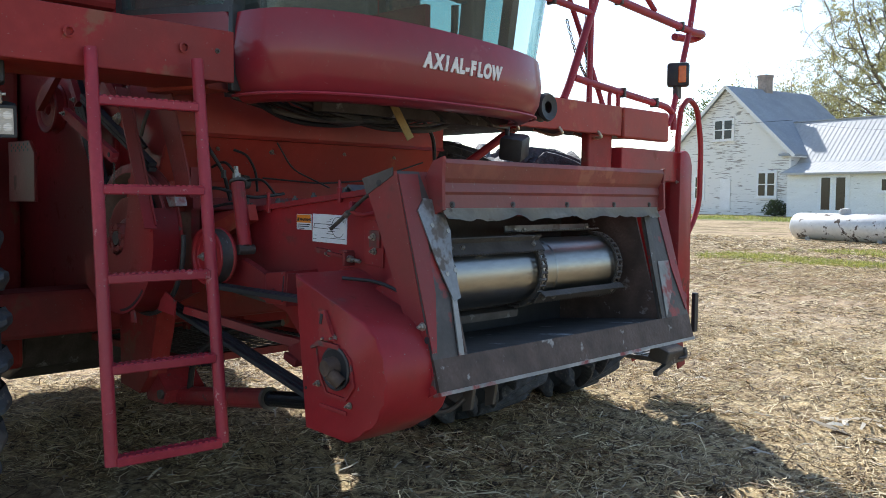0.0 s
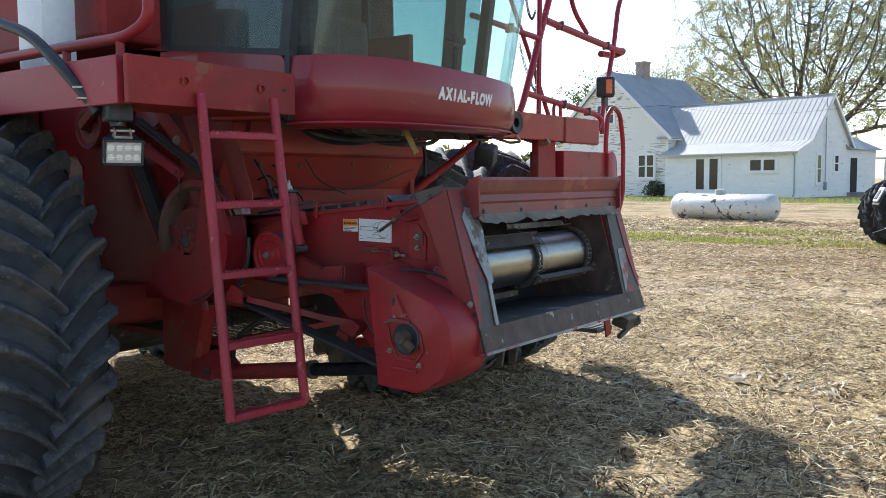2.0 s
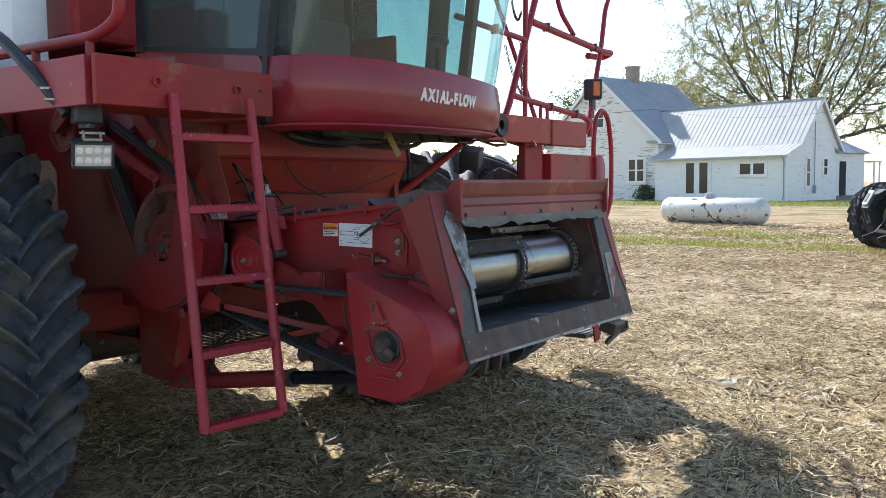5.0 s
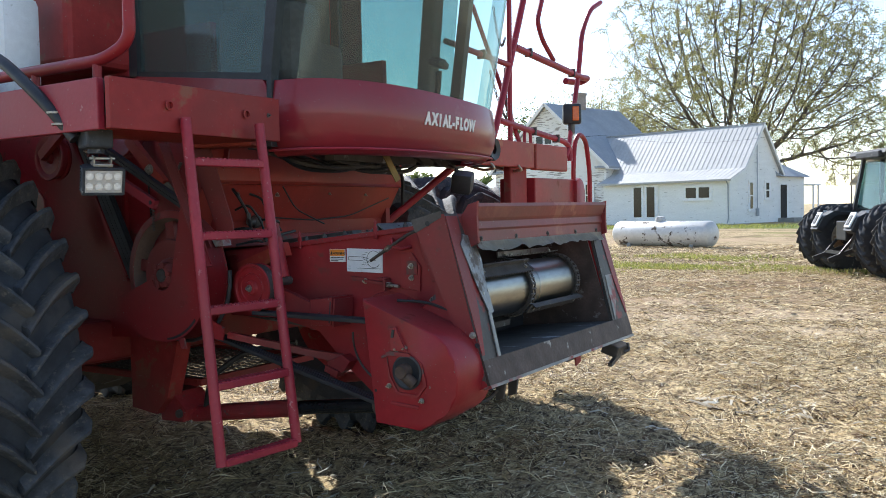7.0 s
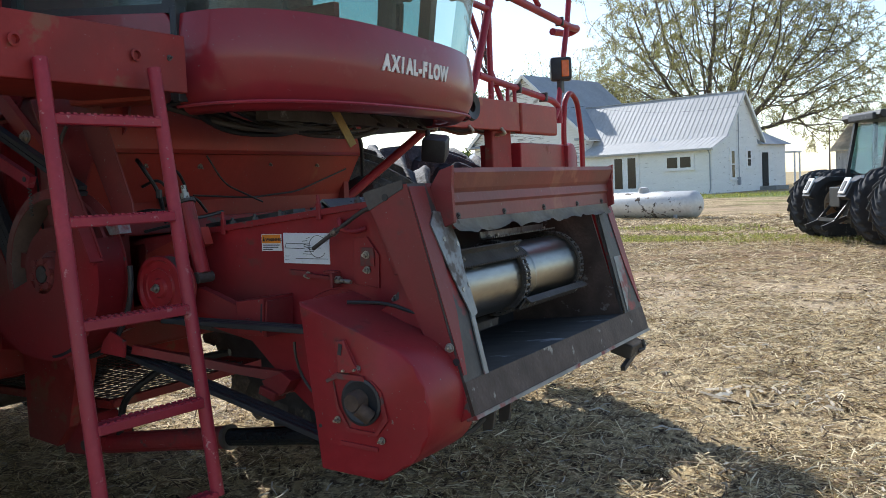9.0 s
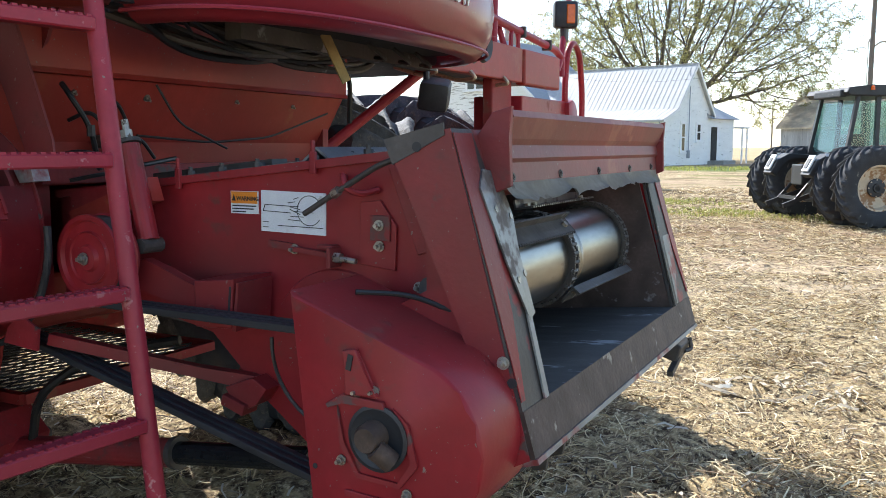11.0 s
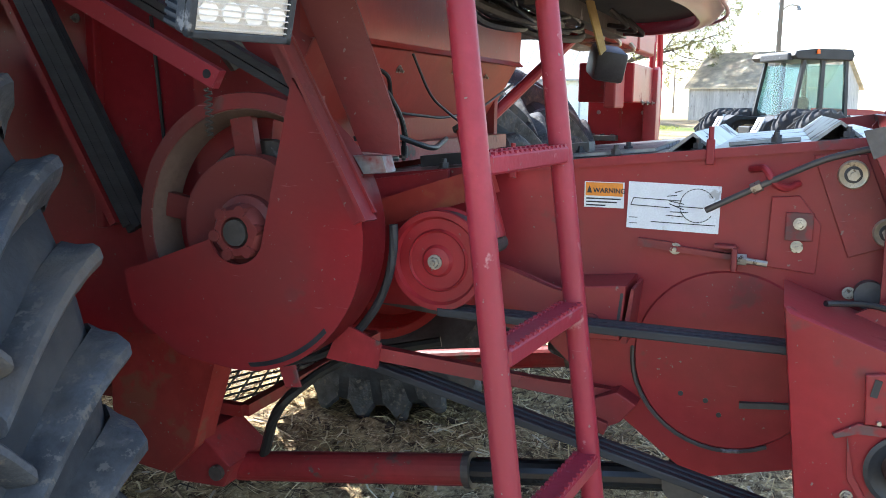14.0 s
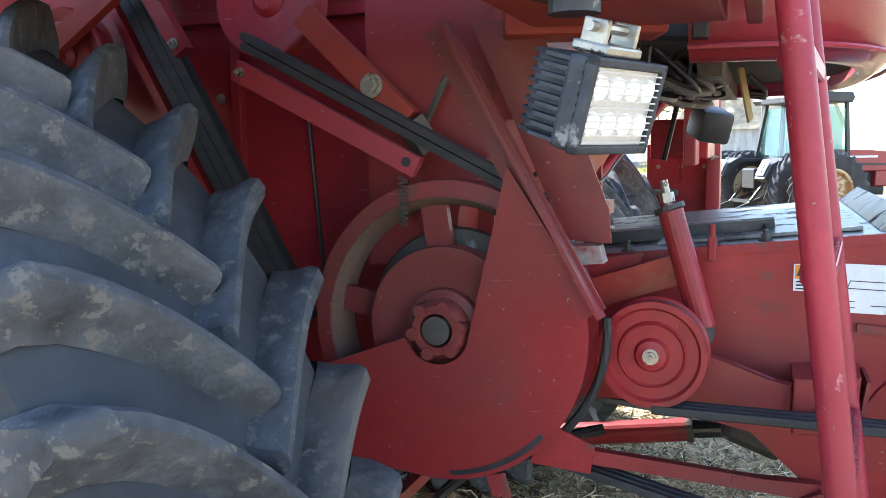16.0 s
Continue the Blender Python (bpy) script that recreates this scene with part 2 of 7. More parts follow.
def prism(bm, pts, y0, y1, axis="y", bevel=0.0):
    """A flat outline pulled along an axis: pts are (x, z) for y, (y, z) for x, (x, y) for z."""
    def place(p, d):
        return {"y": (p[0], d, p[1]), "x": (d, p[0], p[1]), "z": (p[0], p[1], d)}[axis]
    a = [bm.verts.new(place(p, y0)) for p in pts]
    b = [bm.verts.new(place(p, y1)) for p in pts]
    n = len(pts)
    faces = [bm.faces.new(a), bm.faces.new(b[::-1])]
    for i in range(n):
        faces.append(bm.faces.new((a[i], b[i], b[(i + 1) % n], a[(i + 1) % n])))
    if bevel:
        es = list({e for f in faces[:2] for e in f.edges})
        bmesh.ops.bevel(bm, geom=es, offset=bevel, segments=2, affect='EDGES', profile=0.5)
    return bm


def tube(bm, pts, r, n=10, caps=True, r2=None):
    """A round bar along points; r to r2 along its length."""
    pts = [Vector(p) for p in pts]
    rings = []
    up = Vector((0.13, 0.27, 0.95)).normalized()
    for i, p in enumerate(pts):
        d = (pts[min(i + 1, len(pts) - 1)] - pts[max(i - 1, 0)]).normalized()
        u = d.cross(up)
        if u.length < 0.05:
            u = d.cross(Vector((1, 0, 0)))
        u.normalize()
        v = d.cross(u)
        rr = r if r2 is None else r + (r2 - r) * i / (len(pts) - 1)
        rings.append([bm.verts.new(p + rr * (math.cos(t) * u + math.sin(t) * v)) for t in (2 * math.pi * k / n for k in range(n))])
    for a, b in zip(rings, rings[1:]):
        for k in range(n):
            bm.faces.new((a[k], a[(k + 1) % n], b[(k + 1) % n], b[k]))
    if caps:
        bm.faces.new(rings[0][::-1])
        bm.faces.new(rings[-1])
    return bm


def bent(pts, radius=0.06, n=5):
    """Rounds the corners of a line of points."""
    pts = [Vector(p) for p in pts]
    out = [pts[0]]
    for a, p, b in zip(pts, pts[1:], pts[2:]):
        r = min(radius, 0.45 * (a - p).length, 0.45 * (b - p).length)
        s, e = p + (a - p).normalized() * r, p + (b - p).normalized() * r
        for k in range(n + 1):
            t = k / n
            out.append((1 - t) ** 2 * s + 2 * t * (1 - t) * p + t * t * e)
    return out + [pts[-1]]


def spin(bm, profile, centre, axis="y", n=32, start=0.0, turn=2 * math.pi):
    """A turned form: profile of (along, radius) round an axis through the centre."""
    rings = []
    full = abs(turn - 2 * math.pi) < 1e-6
    steps = n if full else n + 1
    for k in range(steps):
        t = start + turn * k / n
        c, s = math.cos(t), math.sin(t)
        ring = []
        for d, r in profile:
            o = {"y": (r * c, d, r * s), "x": (d, r * c, r * s), "z": (r * c, r * s, d)}[axis]
            ring.append(bm.verts.new(Vector(centre) + Vector(o)))
        rings.append(ring)
    for k in range(n if full else n):
        a, b = rings[k], rings[(k + 1) % steps]
        for i in range(len(profile) - 1):
            bm.faces.new((a[i], a[i + 1], b[i + 1], b[i]))
    bmesh.ops.remove_doubles(bm, verts=bm.verts, dist=1e-6)
    return bm


def rod(bm, a, b, r, n=12):
    return tube(bm, [a, b], r, n)


def hexbolt(bm, at, r=0.012, h=0.014, axis=(0, -1, 0), stud=0.010):
    a = Vector(at)
    d = Vector(axis).normalized()
    tube(bm, [a, a + d * 0.003], r * 1.38, 14)
    tube(bm, [a + d * 0.004, a + d * h], r, 6)
    tube(bm, [a + d * h, a + d * (h + stud)], r * 0.5, 8)
    return bm


def bar(bm, a, b, w, h, up=(0, 0, 1)):
    """A straight flat bar from a to b, w across and h along up."""
    a, b = Vector(a), Vector(b)
    d = (b - a).normalized()
    s = d.cross(Vector(up)).normalized()
    u = s.cross(d)
    m = Matrix((( *(s * w),), (*(u * h),), (*(d * (b - a).length),))).transposed().to_4x4()
    m.translation = (a + b) / 2
    bmesh.ops.create_cube(bm, size=1, matrix=m)
    return bm


def lettering(name, text, size, m, material, parent, depth=0.004, label="", bold=0.0):
    c = bpy.data.curves.new(name, 'FONT')
    c.body, c.size, c.extrude, c.offset = text, size, depth, bold
    tmp = bpy.data.objects.new(name, c)
    scene.collection.objects.link(tmp)
    me = bpy.data.meshes.new_from_object(tmp.evaluated_get(bpy.context.evaluated_depsgraph_get()))
    bpy.data.objects.remove(tmp)
    me.materials.clear()
    me.materials.append(material)
    me.transform(m)
    ob = new(name, me)
    ob.parent = parent
    if label:
        ob["label"] = label
    return ob

# ---- the combine harvester ----
combine = thing("combine_harvester", "red combine harvester with no header, parked on straw-covered dirt", "combine harvester")
Y0, Y1 = 0.0, 1.28          # sides of the feeder house
MID = 0.64                  # centre line


# feeder house body: an open tunnel
SIDE = [(-0.95, 1.455), (0.33, 1.588), (0.555, 0.955), (0.30, 0.885), (-0.03, 0.80), (-0.20, 0.925), (-0.38, 1.09), (-0.62, 1.14), (-0.95, 1.14)]
bm = fresh()
prism(bm, SIDE, Y0, Y0 + 0.012)
feeder = part("feeder_house", bm, RED, combine, "red sheet-metal feeder house side with scratched paint")
part("far_side_sheet", prism(fresh(), SIDE, Y1 - 0.012, Y1), RED_DUSTY, feeder)
bm = fresh()
prism(bm, [(-0.95, 1.455), (0.33, 1.588), (0.33, 1.576), (-0.95, 1.443)], Y0 - 0.006, Y1 + 0.006)
part("top_sheet", bm, STEEL_LIGHT, feeder, "scuffed bare steel top sheet")
bm = fresh()
prism(bm, [(0.55, 0.956), (0.30, 0.888), (-0.03, 0.804), (-0.20, 0.93), (-0.38, 1.095), (-0.95, 1.145), (-0.95, 1.157), (-0.37, 1.108), (-0.19, 0.945), (-0.02, 0.818), (0.30, 0.90), (0.55, 0.968)], Y0 + 0.012, Y1 - 0.012)
part("floor_sheet", bm, STEEL_DARK, feeder)

TOP = lambda x: 1.455 + (x + 0.95) * 0.133 / 1.28
# folded edge along the top and angle stiffeners, hatch plates and bolts on the lid
bm = fresh()
bar(bm, (-0.95, -0.008, 1.447), (0.33, -0.008, 1.58), 0.018, 0.02)
part("top_flange", bm, RED_WORN, feeder)
for x0 in (-0.13, 0.17):
    bm = fresh()
    prism(bm, [(x0, TOP(x0) + 0.002), (x0 + 0.055, TOP(x0) + 0.045), (x0 + 0.11, TOP(x0) + 0.004), (x0 + 0.102, TOP(x0) + 0.002), (x0 + 0.055, TOP(x0) + 0.037), (x0 + 0.010, TOP(x0))], 0.06, 1.2)
    part("lid_angle", bm, STEEL_LIGHT, feeder, "bare steel angle across the lid")
for x0, x1 in ((-0.60, -0.16), (0.0, 0.15)):
    bm = fresh()
    bar(bm, (x0, 0.35, TOP(x0) + 0.006), (x1, 0.35, TOP(x1) + 0.006), 0.5, 0.008)
    part("hatch_plate", bm, STEEL_LIGHT, feeder)
bm = fresh()
bar(bm, (-0.80, 0.25, TOP(-0.8) + 0.018), (-0.34, 0.25, TOP(-0.34) + 0.018), 0.07, 0.03)
part("lid_channel", bm, STEEL_DARK, feeder)
for x in (-0.66, -0.47, -0.36, -0.24, -0.06, 0.10, 0.24):
    for y in (0.03, 0.20) if x > -0.4 else (0.03,):
        bm = hexbolt(fresh(), (x, y, TOP(x)), 0.012, 0.016, (0, 0, 1))
        part("bolt", bm, BLACK if y > 0.1 else STEEL_DARK, feeder)
for x in (-0.47, -0.03):
    bm = fresh()
    box(bm, (x, -0.016, TOP(x) - 0.004), (0.018, 0.012, 0.055), bevel=0.003)
    rod(bm, (x, -0.016, TOP(x) + 0.02), (x, -0.016, TOP(x) + 0.05), 0.006, 8)
    part("lid_clamp", bm, RED_WORN, feeder)

# decals
bm = fresh()
bar(bm, (-0.302, -0.0025, 1.443), (-0.212, -0.0025, 1.443), 0.003, 0.058)
warn = part("warning_decal", bm, WHITE_DECAL, feeder, "white and orange warning sticker")
bm = fresh()
bar(bm, (-0.299, -0.0048, 1.4555), (-0.215, -0.0048, 1.4555), 0.002, 0.030)
part("orange_band", bm, ORANGE, warn)
TXT = Matrix.Rotation(radians(90), 4, 'X')
lettering("warning_word", "WARNING", 0.0150, Matrix.Translation((-0.2815, -0.0062, 1.448)) @ TXT, INK, warn, 0.0004, "black printed word", 0.0004)
bm = fresh()
prism(bm, [(-0.296, 1.447), (-0.284, 1.447), (-0.290, 1.464)], -0.0066, -0.0058)
part("warning_triangle", bm, INK, warn)
bm = fresh()
for k, w in enumerate((0.078, 0.070, 0.044)):
    bar(bm, (-0.297, -0.0045, 1.434 - k * 0.0075), (-0.297 + w, -0.0045, 1.434 - k * 0.0075), 0.001, 0.0032)
part("small_print", bm, INK, warn)
bm = fresh()
bar(bm, (-0.203, -0.0025, 1.424), (-0.004, -0.0025, 1.420), 0.003, 0.104)
diag = part("diagram_decal", bm, WHITE_DECAL, feeder, "white sticker with a line drawing of the feeder")
bm = fresh()
for k in range(26):
    a0, a1 = 0.5 + k * 0.2, 0.5 + k * 0.2 + 0.17
    bar(bm, (-0.052 + 0.037 * math.cos(a0), -0.0047, 1.428 + 0.037 * math.sin(a0)), (-0.052 + 0.037 * math.cos(a1), -0.0047, 1.428 + 0.037 * math.sin(a1)), 0.001, 0.0018)
for a, b in (((-0.190, 1.440), (-0.085, 1.437)), ((-0.190, 1.440), (-0.196, 1.424)), ((-0.196, 1.424), (-0.110, 1.421)), ((-0.118, 1.446), (-0.118, 1.404)), ((-0.096, 1.449), (-0.096, 1.404)), ((-0.118, 1.404), (-0.080, 1.402)), ((-0.100, 1.425), (-0.040, 1.423)),
             ((-0.110, 1.412), (-0.070, 1.412)), ((-0.150, 1.388), (-0.012, 1.386)), ((-0.052, 1.44), (-0.052, 1.40)), ((-0.100, 1.455), (-0.085, 1.460)), ((-0.10, 1.397), (-0.10, 1.383)), ((-0.045, 1.397), (-0.045, 1.381)), ((-0.118, 1.446), (-0.096, 1.449)), ((-0.112, 1.436), (-0.08, 1.43)), ((-0.112, 1.430), (-0.08, 1.418))):
    bar(bm, (a[0], -0.0047, a[1]), (b[0], -0.0047, b[1]), 0.001, 0.0018)
for a, b in (((-0.198, 1.383), (-0.180, 1.383)), ((-0.198, 1.383), (-0.198, 1.396)), ((-0.180, 1.383), (-0.180, 1.396)), ((-0.189, 1.381), (-0.189, 1.394)), ((-0.198, 1.396), (-0.180, 1.396))):
    bar(bm, (a[0], -0.0047, a[1]), (b[0], -0.0047, b[1]), 0.001, 0.0016)
part("line_drawing", bm, INK, diag)

# plates, slots, bolts and rods on the near side
bm = fresh()
prism(bm, [(0.10, 1.455), (0.155, 1.46), (0.20, 1.40), (0.195, 1.295), (0.095, 1.305)], -0.009, -0.001, bevel=0.002)
part("slide_plate", bm, RED, feeder)
bm = fresh()
prism(bm, [(0.13, 1.425), (0.185, 1.425), (0.185, 1.365), (0.13, 1.365)], -0.016, -0.009, bevel=0.002)
part("bolt_pad", bm, RED_WORN, feeder)
bm = fresh()
prism(bm, [(0.175, 1.545), (0.275, 1.55), (0.35, 1.37), (0.255, 1.335)], -0.008, -0.001, bevel=0.002)
part("corner_plate", bm, RED_WORN, feeder)
for at in ((-0.093, -0.012, 1.332), (0.158, -0.018, 1.402), (0.155, -0.012, 1.352), (0.262, -0.012, 1.262)):
    part("bolt", hexbolt(fresh(), at, 0.0095, 0.012), BOLT, feeder)
for at, r in (((0.252, -0.008, 1.508), 0.030), ((0.326, -0.008, 1.392), 0.030)):
    bm = fresh()
    spin(bm, [(0, 0.013), (-0.006, 0.016), (-0.010, r * 0.9), (-0.006, r), (0.0, r)], at, n=24)
    part("washer_bore", rod(fresh(), (at[0], at[1], at[2]), (at[0], at[1] - 0.0085, at[2]), 0.0175, 18), BLACK, feeder)
    w = part("washer", bm, BRASS, feeder, "pale brass-coloured ring washer", smooth=True)
    part("nut", hexbolt(fresh(), (at[0], -0.012, at[2]), 0.013, 0.012), BOLT, w)
bm = fresh()
bar(bm, (-0.175, -0.010, 1.342), (-0.10, -0.010, 1.336), 0.012, 0.018)
bar(bm, (-0.10, -0.016, 1.334), (0.03, -0.016, 1.322), 0.02, 0.012)
part("slotted_strap", bm, RED_WORN, feeder)
bm = fresh()
box(bm, (0.033, -0.026, 1.32), (0.012, 0.05, 0.05), bevel=0.003)
box(bm, (0.012, -0.018, 1.345), (0.045, 0.034, 0.008), bevel=0.002)
part("adjuster_lug", bm, RED_WORN, feeder)
bm = fresh()
rod(bm, (0.039, -0.03, 1.32), (0.058, -0.03, 1.32), 0.013, 6)
rod(bm, (0.039, -0.03, 1.32), (0.10, -0.03, 1.314), 0.007, 8)
part("adjuster_bolt", bm, BOLT, feeder)
bm = fresh()
tube(bm, bent([(-0.030, -0.055, 1.425), (0.075, -0.065, 1.482), (0.20, -0.085, 1.545), (0.275, -0.10, 1.565)], 0.04), 0.007, 8)
part("latch_rod", bm, STEEL_DARK, feeder, "dark steel latch rod")
bm = fresh()
tube(bm, bent([(0.055, -0.006, 1.512), (0.085, -0.06, 1.520), (0.10, -0.07, 1.488), (0.125, -0.045, 1.475), (0.15, -0.006, 1.485)], 0.02), 0.008, 8)
part("rod_guide", bm, RED, feeder)
part("rod_nut", rod(fresh(), (0.060, -0.063, 1.474), (0.078, -0.066, 1.484), 0.012, 6), BOLT, feeder)
# round end plate and its flange line
bm = fresh()
spin(bm, [(0, 0.0), (-0.007, 0.0), (-0.007, 0.20), (0.0, 0.204)], (0.03, 0, 1.085), n=48)
part("round_plate", bm, RED, feeder, smooth=True)
bm = fresh()
pts = [(0.03 + 0.208 * math.cos(a), -0.006, 1.085 + 0.208 * math.sin(a)) for a in np.linspace(math.pi * 0.98, math.pi * 1.65, 16)]
tube(bm, pts, 0.005, 6)
part("plate_wire", bm, STEEL_DARK, feeder)
for x, z in ((-0.065, 1.0), (-0.01, 0.99), (0.02, 0.96)):
    part("rivet_hole", rod(fresh(), (x, -0.0085, z), (x, -0.006, z), 0.006, 10), BLACK, feeder)

# foot bracket below the side
bm = fresh()
prism(bm, [(-0.29, 0.965), (-0.20, 1.00), (-0.155, 0.975), (-0.19, 0.93), (-0.25, 0.90)], -0.06, 0.0, bevel=0.003)
box(bm, (-0.255, -0.045, 0.925), (0.075, 0.06, 0.03), (0, 18, 0), bevel=0.003)
part("stop_bracket", bm, RED_WORN, feeder)

# front plate: lies back as it rises
LIPX, LIPZ = 0.605, 0.95
SX, SZ = -0.277, 0.961
NX, NZ = 0.961, 0.277


def fp(s, y, n=0.0):
    """A point on the front plate: s up it, n out of it."""
    return (LIPX + SX * s + NX * n, y, LIPZ + SZ * s + NZ * n)


def slab(bm, outline, n0, n1):
    a = [bm.verts.new(fp(s, y, n0)) for s, y in outline]
    b = [bm.verts.new(fp(s, y, n1)) for s, y in outline]
    bm.faces.new(a)
    bm.faces.new(b[::-1])
    k = len(a)
    for i in range(k):
        bm.faces.new((a[i], a[(i + 1) % k], b[(i + 1) % k], b[i]))
    return bm


YL, YR = -0.145, 1.425
front = part("front_plate", slab(fresh(), [(0.10, YL), (0.70, YL), (0.70, -0.05), (0.50, 0.0), (0.33, 0.0), (0.10, -0.03)], -0.010, 0.0), JAMB, combine, "front plate with red paint worn to bare steel")
part("jamb", slab(fresh(), [(0.10, YR), (0.70, YR), (0.70, 1.28), (0.50, 1.23), (0.33, 1.22), (0.10, 1.19)], -0.010, 0.0), JAMB, front)
part("header", slab(fresh(), [(0.55, -0.049), (0.70, -0.049), (0.70, 1.279), (0.55, 1.279)], -0.012, -0.002), RED_WORN, front)
bm = slab(fresh(), [(0.0, YL), (0.10, YL), (0.10, YR), (0.0, YR)], -0.010, 0.002)
part("lip", bm, LIP, front, "rust-brown lip with edges worn bright")
bm = fresh()
slab(bm, [(-0.012, YL), (0.0, YL), (0.0, YR), (-0.012, YR)], -0.03, 0.006)
part("lip_edge", bm, STEEL_WORN, front, "lip edge worn bright")
for y0, y1 in ((YL - 0.004, YL + 0.008), (YR - 0.008, YR + 0.004)):
    bm = fresh()
    a = [fp(0.0, 0, -0.01), fp(0.70, 0, 0.0), fp(0.72, 0, -0.155), fp(0.60, 0, -0.135), fp(0.16, 0, -0.075), fp(-0.01, 0, -0.055)]
    prism(bm, [(p[0], p[2]) for p in a], y0, y1)
    part("side_flange", bm, RED_WORN, front, "red side flange chipped along its edges")
bm = fresh()
a = [fp(0.722, 0, -0.158), fp(0.715, 0, -0.01), fp(0.69, 0, -0.015), fp(0.665, 0, -0.152)]
prism(bm, [(p[0], p[2]) for p in a], YL - 0.007, YL - 0.003)
part("corner_cap", bm, STEEL_DARK, front)
for y0, y1 in ((YL + 0.008, 0.0), (Y1, YR - 0.008)):
    bm = fresh()
    a = [fp(0.10, 0, -0.012), fp(0.52, 0, -0.012), fp(0.60, 0, -0.13), fp(0.35, 0, -0.20)]
    prism(bm, [(p[0], p[2]) for p in a], (y0 + y1) / 2 - 0.006, (y0 + y1) / 2 + 0.006)
    part("gusset", bm, RED, front)
bm = fresh()
a = [fp(0.16, 0, -0.05), fp(0.40, 0, -0.10), fp(0.36, 0, -0.30), fp(0.30, 0, -0.36)]
prism(bm, [(p[0], p[2]) for p in a], -0.11, -0.10)
part("web_plate", bm, RED, front)
part("flange_bolt", hexbolt(fresh(), (0.535, YL - 0.004, 1.145), 0.010, 0.012), BOLT, front)
for at in ((0.555, YL - 0.0045, 1.105), (0.335, YL - 0.0075, 1.585)):
    part("flange_hole", rod(fresh(), at, (at[0], at[1] - 0.001, at[2]), 0.011, 12), BLACK, front)
for y0, y1, y2 in ((YL, YL + 0.062, YL + 0.085), (YR, YR - 0.055, YR - 0.075)):
    part("painted_strip", slab(fresh(), [(0.12, y0), (0.69, y0), (0.69, y2), (0.30, y1), (0.12, y0 + (y1 - y0) * 0.3)], 0.0015, 0.004), RED_WORN, front)
# bright wear strips inside the opening
bm = slab(fresh(), [(0.27, -0.012), (0.40, -0.055), (0.57, -0.095), (0.61, -0.06), (0.60, 0.01), (0.50, 0.035), (0.42, 0.020), (0.28, 0.022)], 0.0045, 0.009)
strip = part("wear_plate", bm, STEEL_LIGHT, front, "bright scuffed wear plate")
for s, y in ((0.36, -0.02), (0.52, -0.045), (0.37, 0.02), (0.50, 0.022)):
    part("rivet", tube(fresh(), [fp(s, y, 0.005), fp(s, y, 0.011)], 0.008, 8), BOLT, strip)
bm = slab(fresh(), [(0.10, -0.035), (0.33, -0.012), (0.33, 0.008), (0.10, -0.012)], 0.003, 0.008)
part("wear_strip", bm, STEEL_WORN, front)
bm = slab(fresh(), [(0.10, 1.195), (0.33, 1.215), (0.55, 1.24), (0.55, 1.28), (0.33, 1.25), (0.10, 1.215)], 0.003, 0.008)
part("wear_strip", bm, STEEL_DARK, front)
bm = slab(fresh(), [(0.10, 1.24), (0.34, 1.27), (0.34, 1.36), (0.22, 1.34)], 0.001, 0.004)
part("scuffed_patch", bm, STEEL_WORN, front)
# sill of the opening running back down the throat
bm = fresh()
a = [fp(0.10, 0, 0.0), fp(0.096, 0, -0.012), (0.062, 0.985), (0.062, 0.998)]
prism(bm, [((p[0], p[2]) if len(p) == 3 else p) for p in a], -0.02, 1.19)
part("throat_floor", bm, THROAT, front, "grimy steel throat floor")
for y in (0.013, 1.20):
    bm = fresh()
    a = [fp(0.10, 0, -0.012), fp(0.55, 0, -0.012), (0.05, 1.50), (0.05, 0.86)]
    prism(bm, [((p[0], p[2]) if len(p) == 3 else p) for p in a], y, y + 0.01)
    part("throat_cheek", bm, LIP, front)
# added black sheet across the tunnel, in place of the shade deep inside
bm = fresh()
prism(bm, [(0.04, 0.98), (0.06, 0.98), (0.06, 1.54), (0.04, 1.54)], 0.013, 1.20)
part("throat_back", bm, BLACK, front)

# channel panel over the opening, its end gussets, bolts and rubber flap
bm = fresh()
prof = [(0.56, 0.0), (0.56, 0.020), (0.635, 0.030), (0.645, 0.040), (0.685, 0.042), (0.70, 0.055), (0.755, 0.085), (0.775, 0.085), (0.778, 0.060), (0.76, 0.055), (0.715, 0.030), (0.70, 0.0)]
p = [fp(0.56 + (s - 0.56) * 0.74, 0, n) for s, n in prof]
prism(bm, [(q[0], q[2]) for q in p], -0.005, 1.345)
panel = part("header_panel", bm, PANEL, combine, "faded red channel panel over the opening")
for y0, y1 in ((-0.022, -0.006), (1.346, 1.362)):
    bm = fresh()
    p = [fp(0.555, 0, 0.0), fp(0.56, 0, 0.045), fp(0.665, 0, 0.070), fp(0.725, 0, 0.092), fp(0.725, 0, 0.045), fp(0.665, 0, -0.03)]
    prism(bm, [(q[0], q[2]) for q in p], y0, y1, bevel=0.003)
    part("end_gusset", bm, RED_WORN, panel)
for y in (0.05, 0.36, 0.68, 1.0, 1.27):
    b = fp(0.585, y, 0.023)
    part("panel_bolt", hexbolt(fresh(), b, 0.009, 0.006, (NX, 0, NZ), 0.002), STEEL_DARK, panel)
bm = fresh()
rows = []
rng = random.Random(4)
NYF = 61
for i in range(NYF):
    y = 0.0 + i * 1.33 / (NYF - 1)
    scallop = 0.5 + 0.5 * math.cos(y * 27 + 0.5) * math.cos(y * 9)
    low = 0.520 + 0.016 * scallop + rng.uniform(-0.004, 0.004)
    col = []
    for k in range(5):
        t = k / 4
        s = 0.572 + (low - 0.572) * t
        n = 0.024 + 0.014 * math.sin(y * 23) * t + 0.018 * t * t
        col.append(bm.verts.new(fp(s, y, n)))
    rows.append(col)
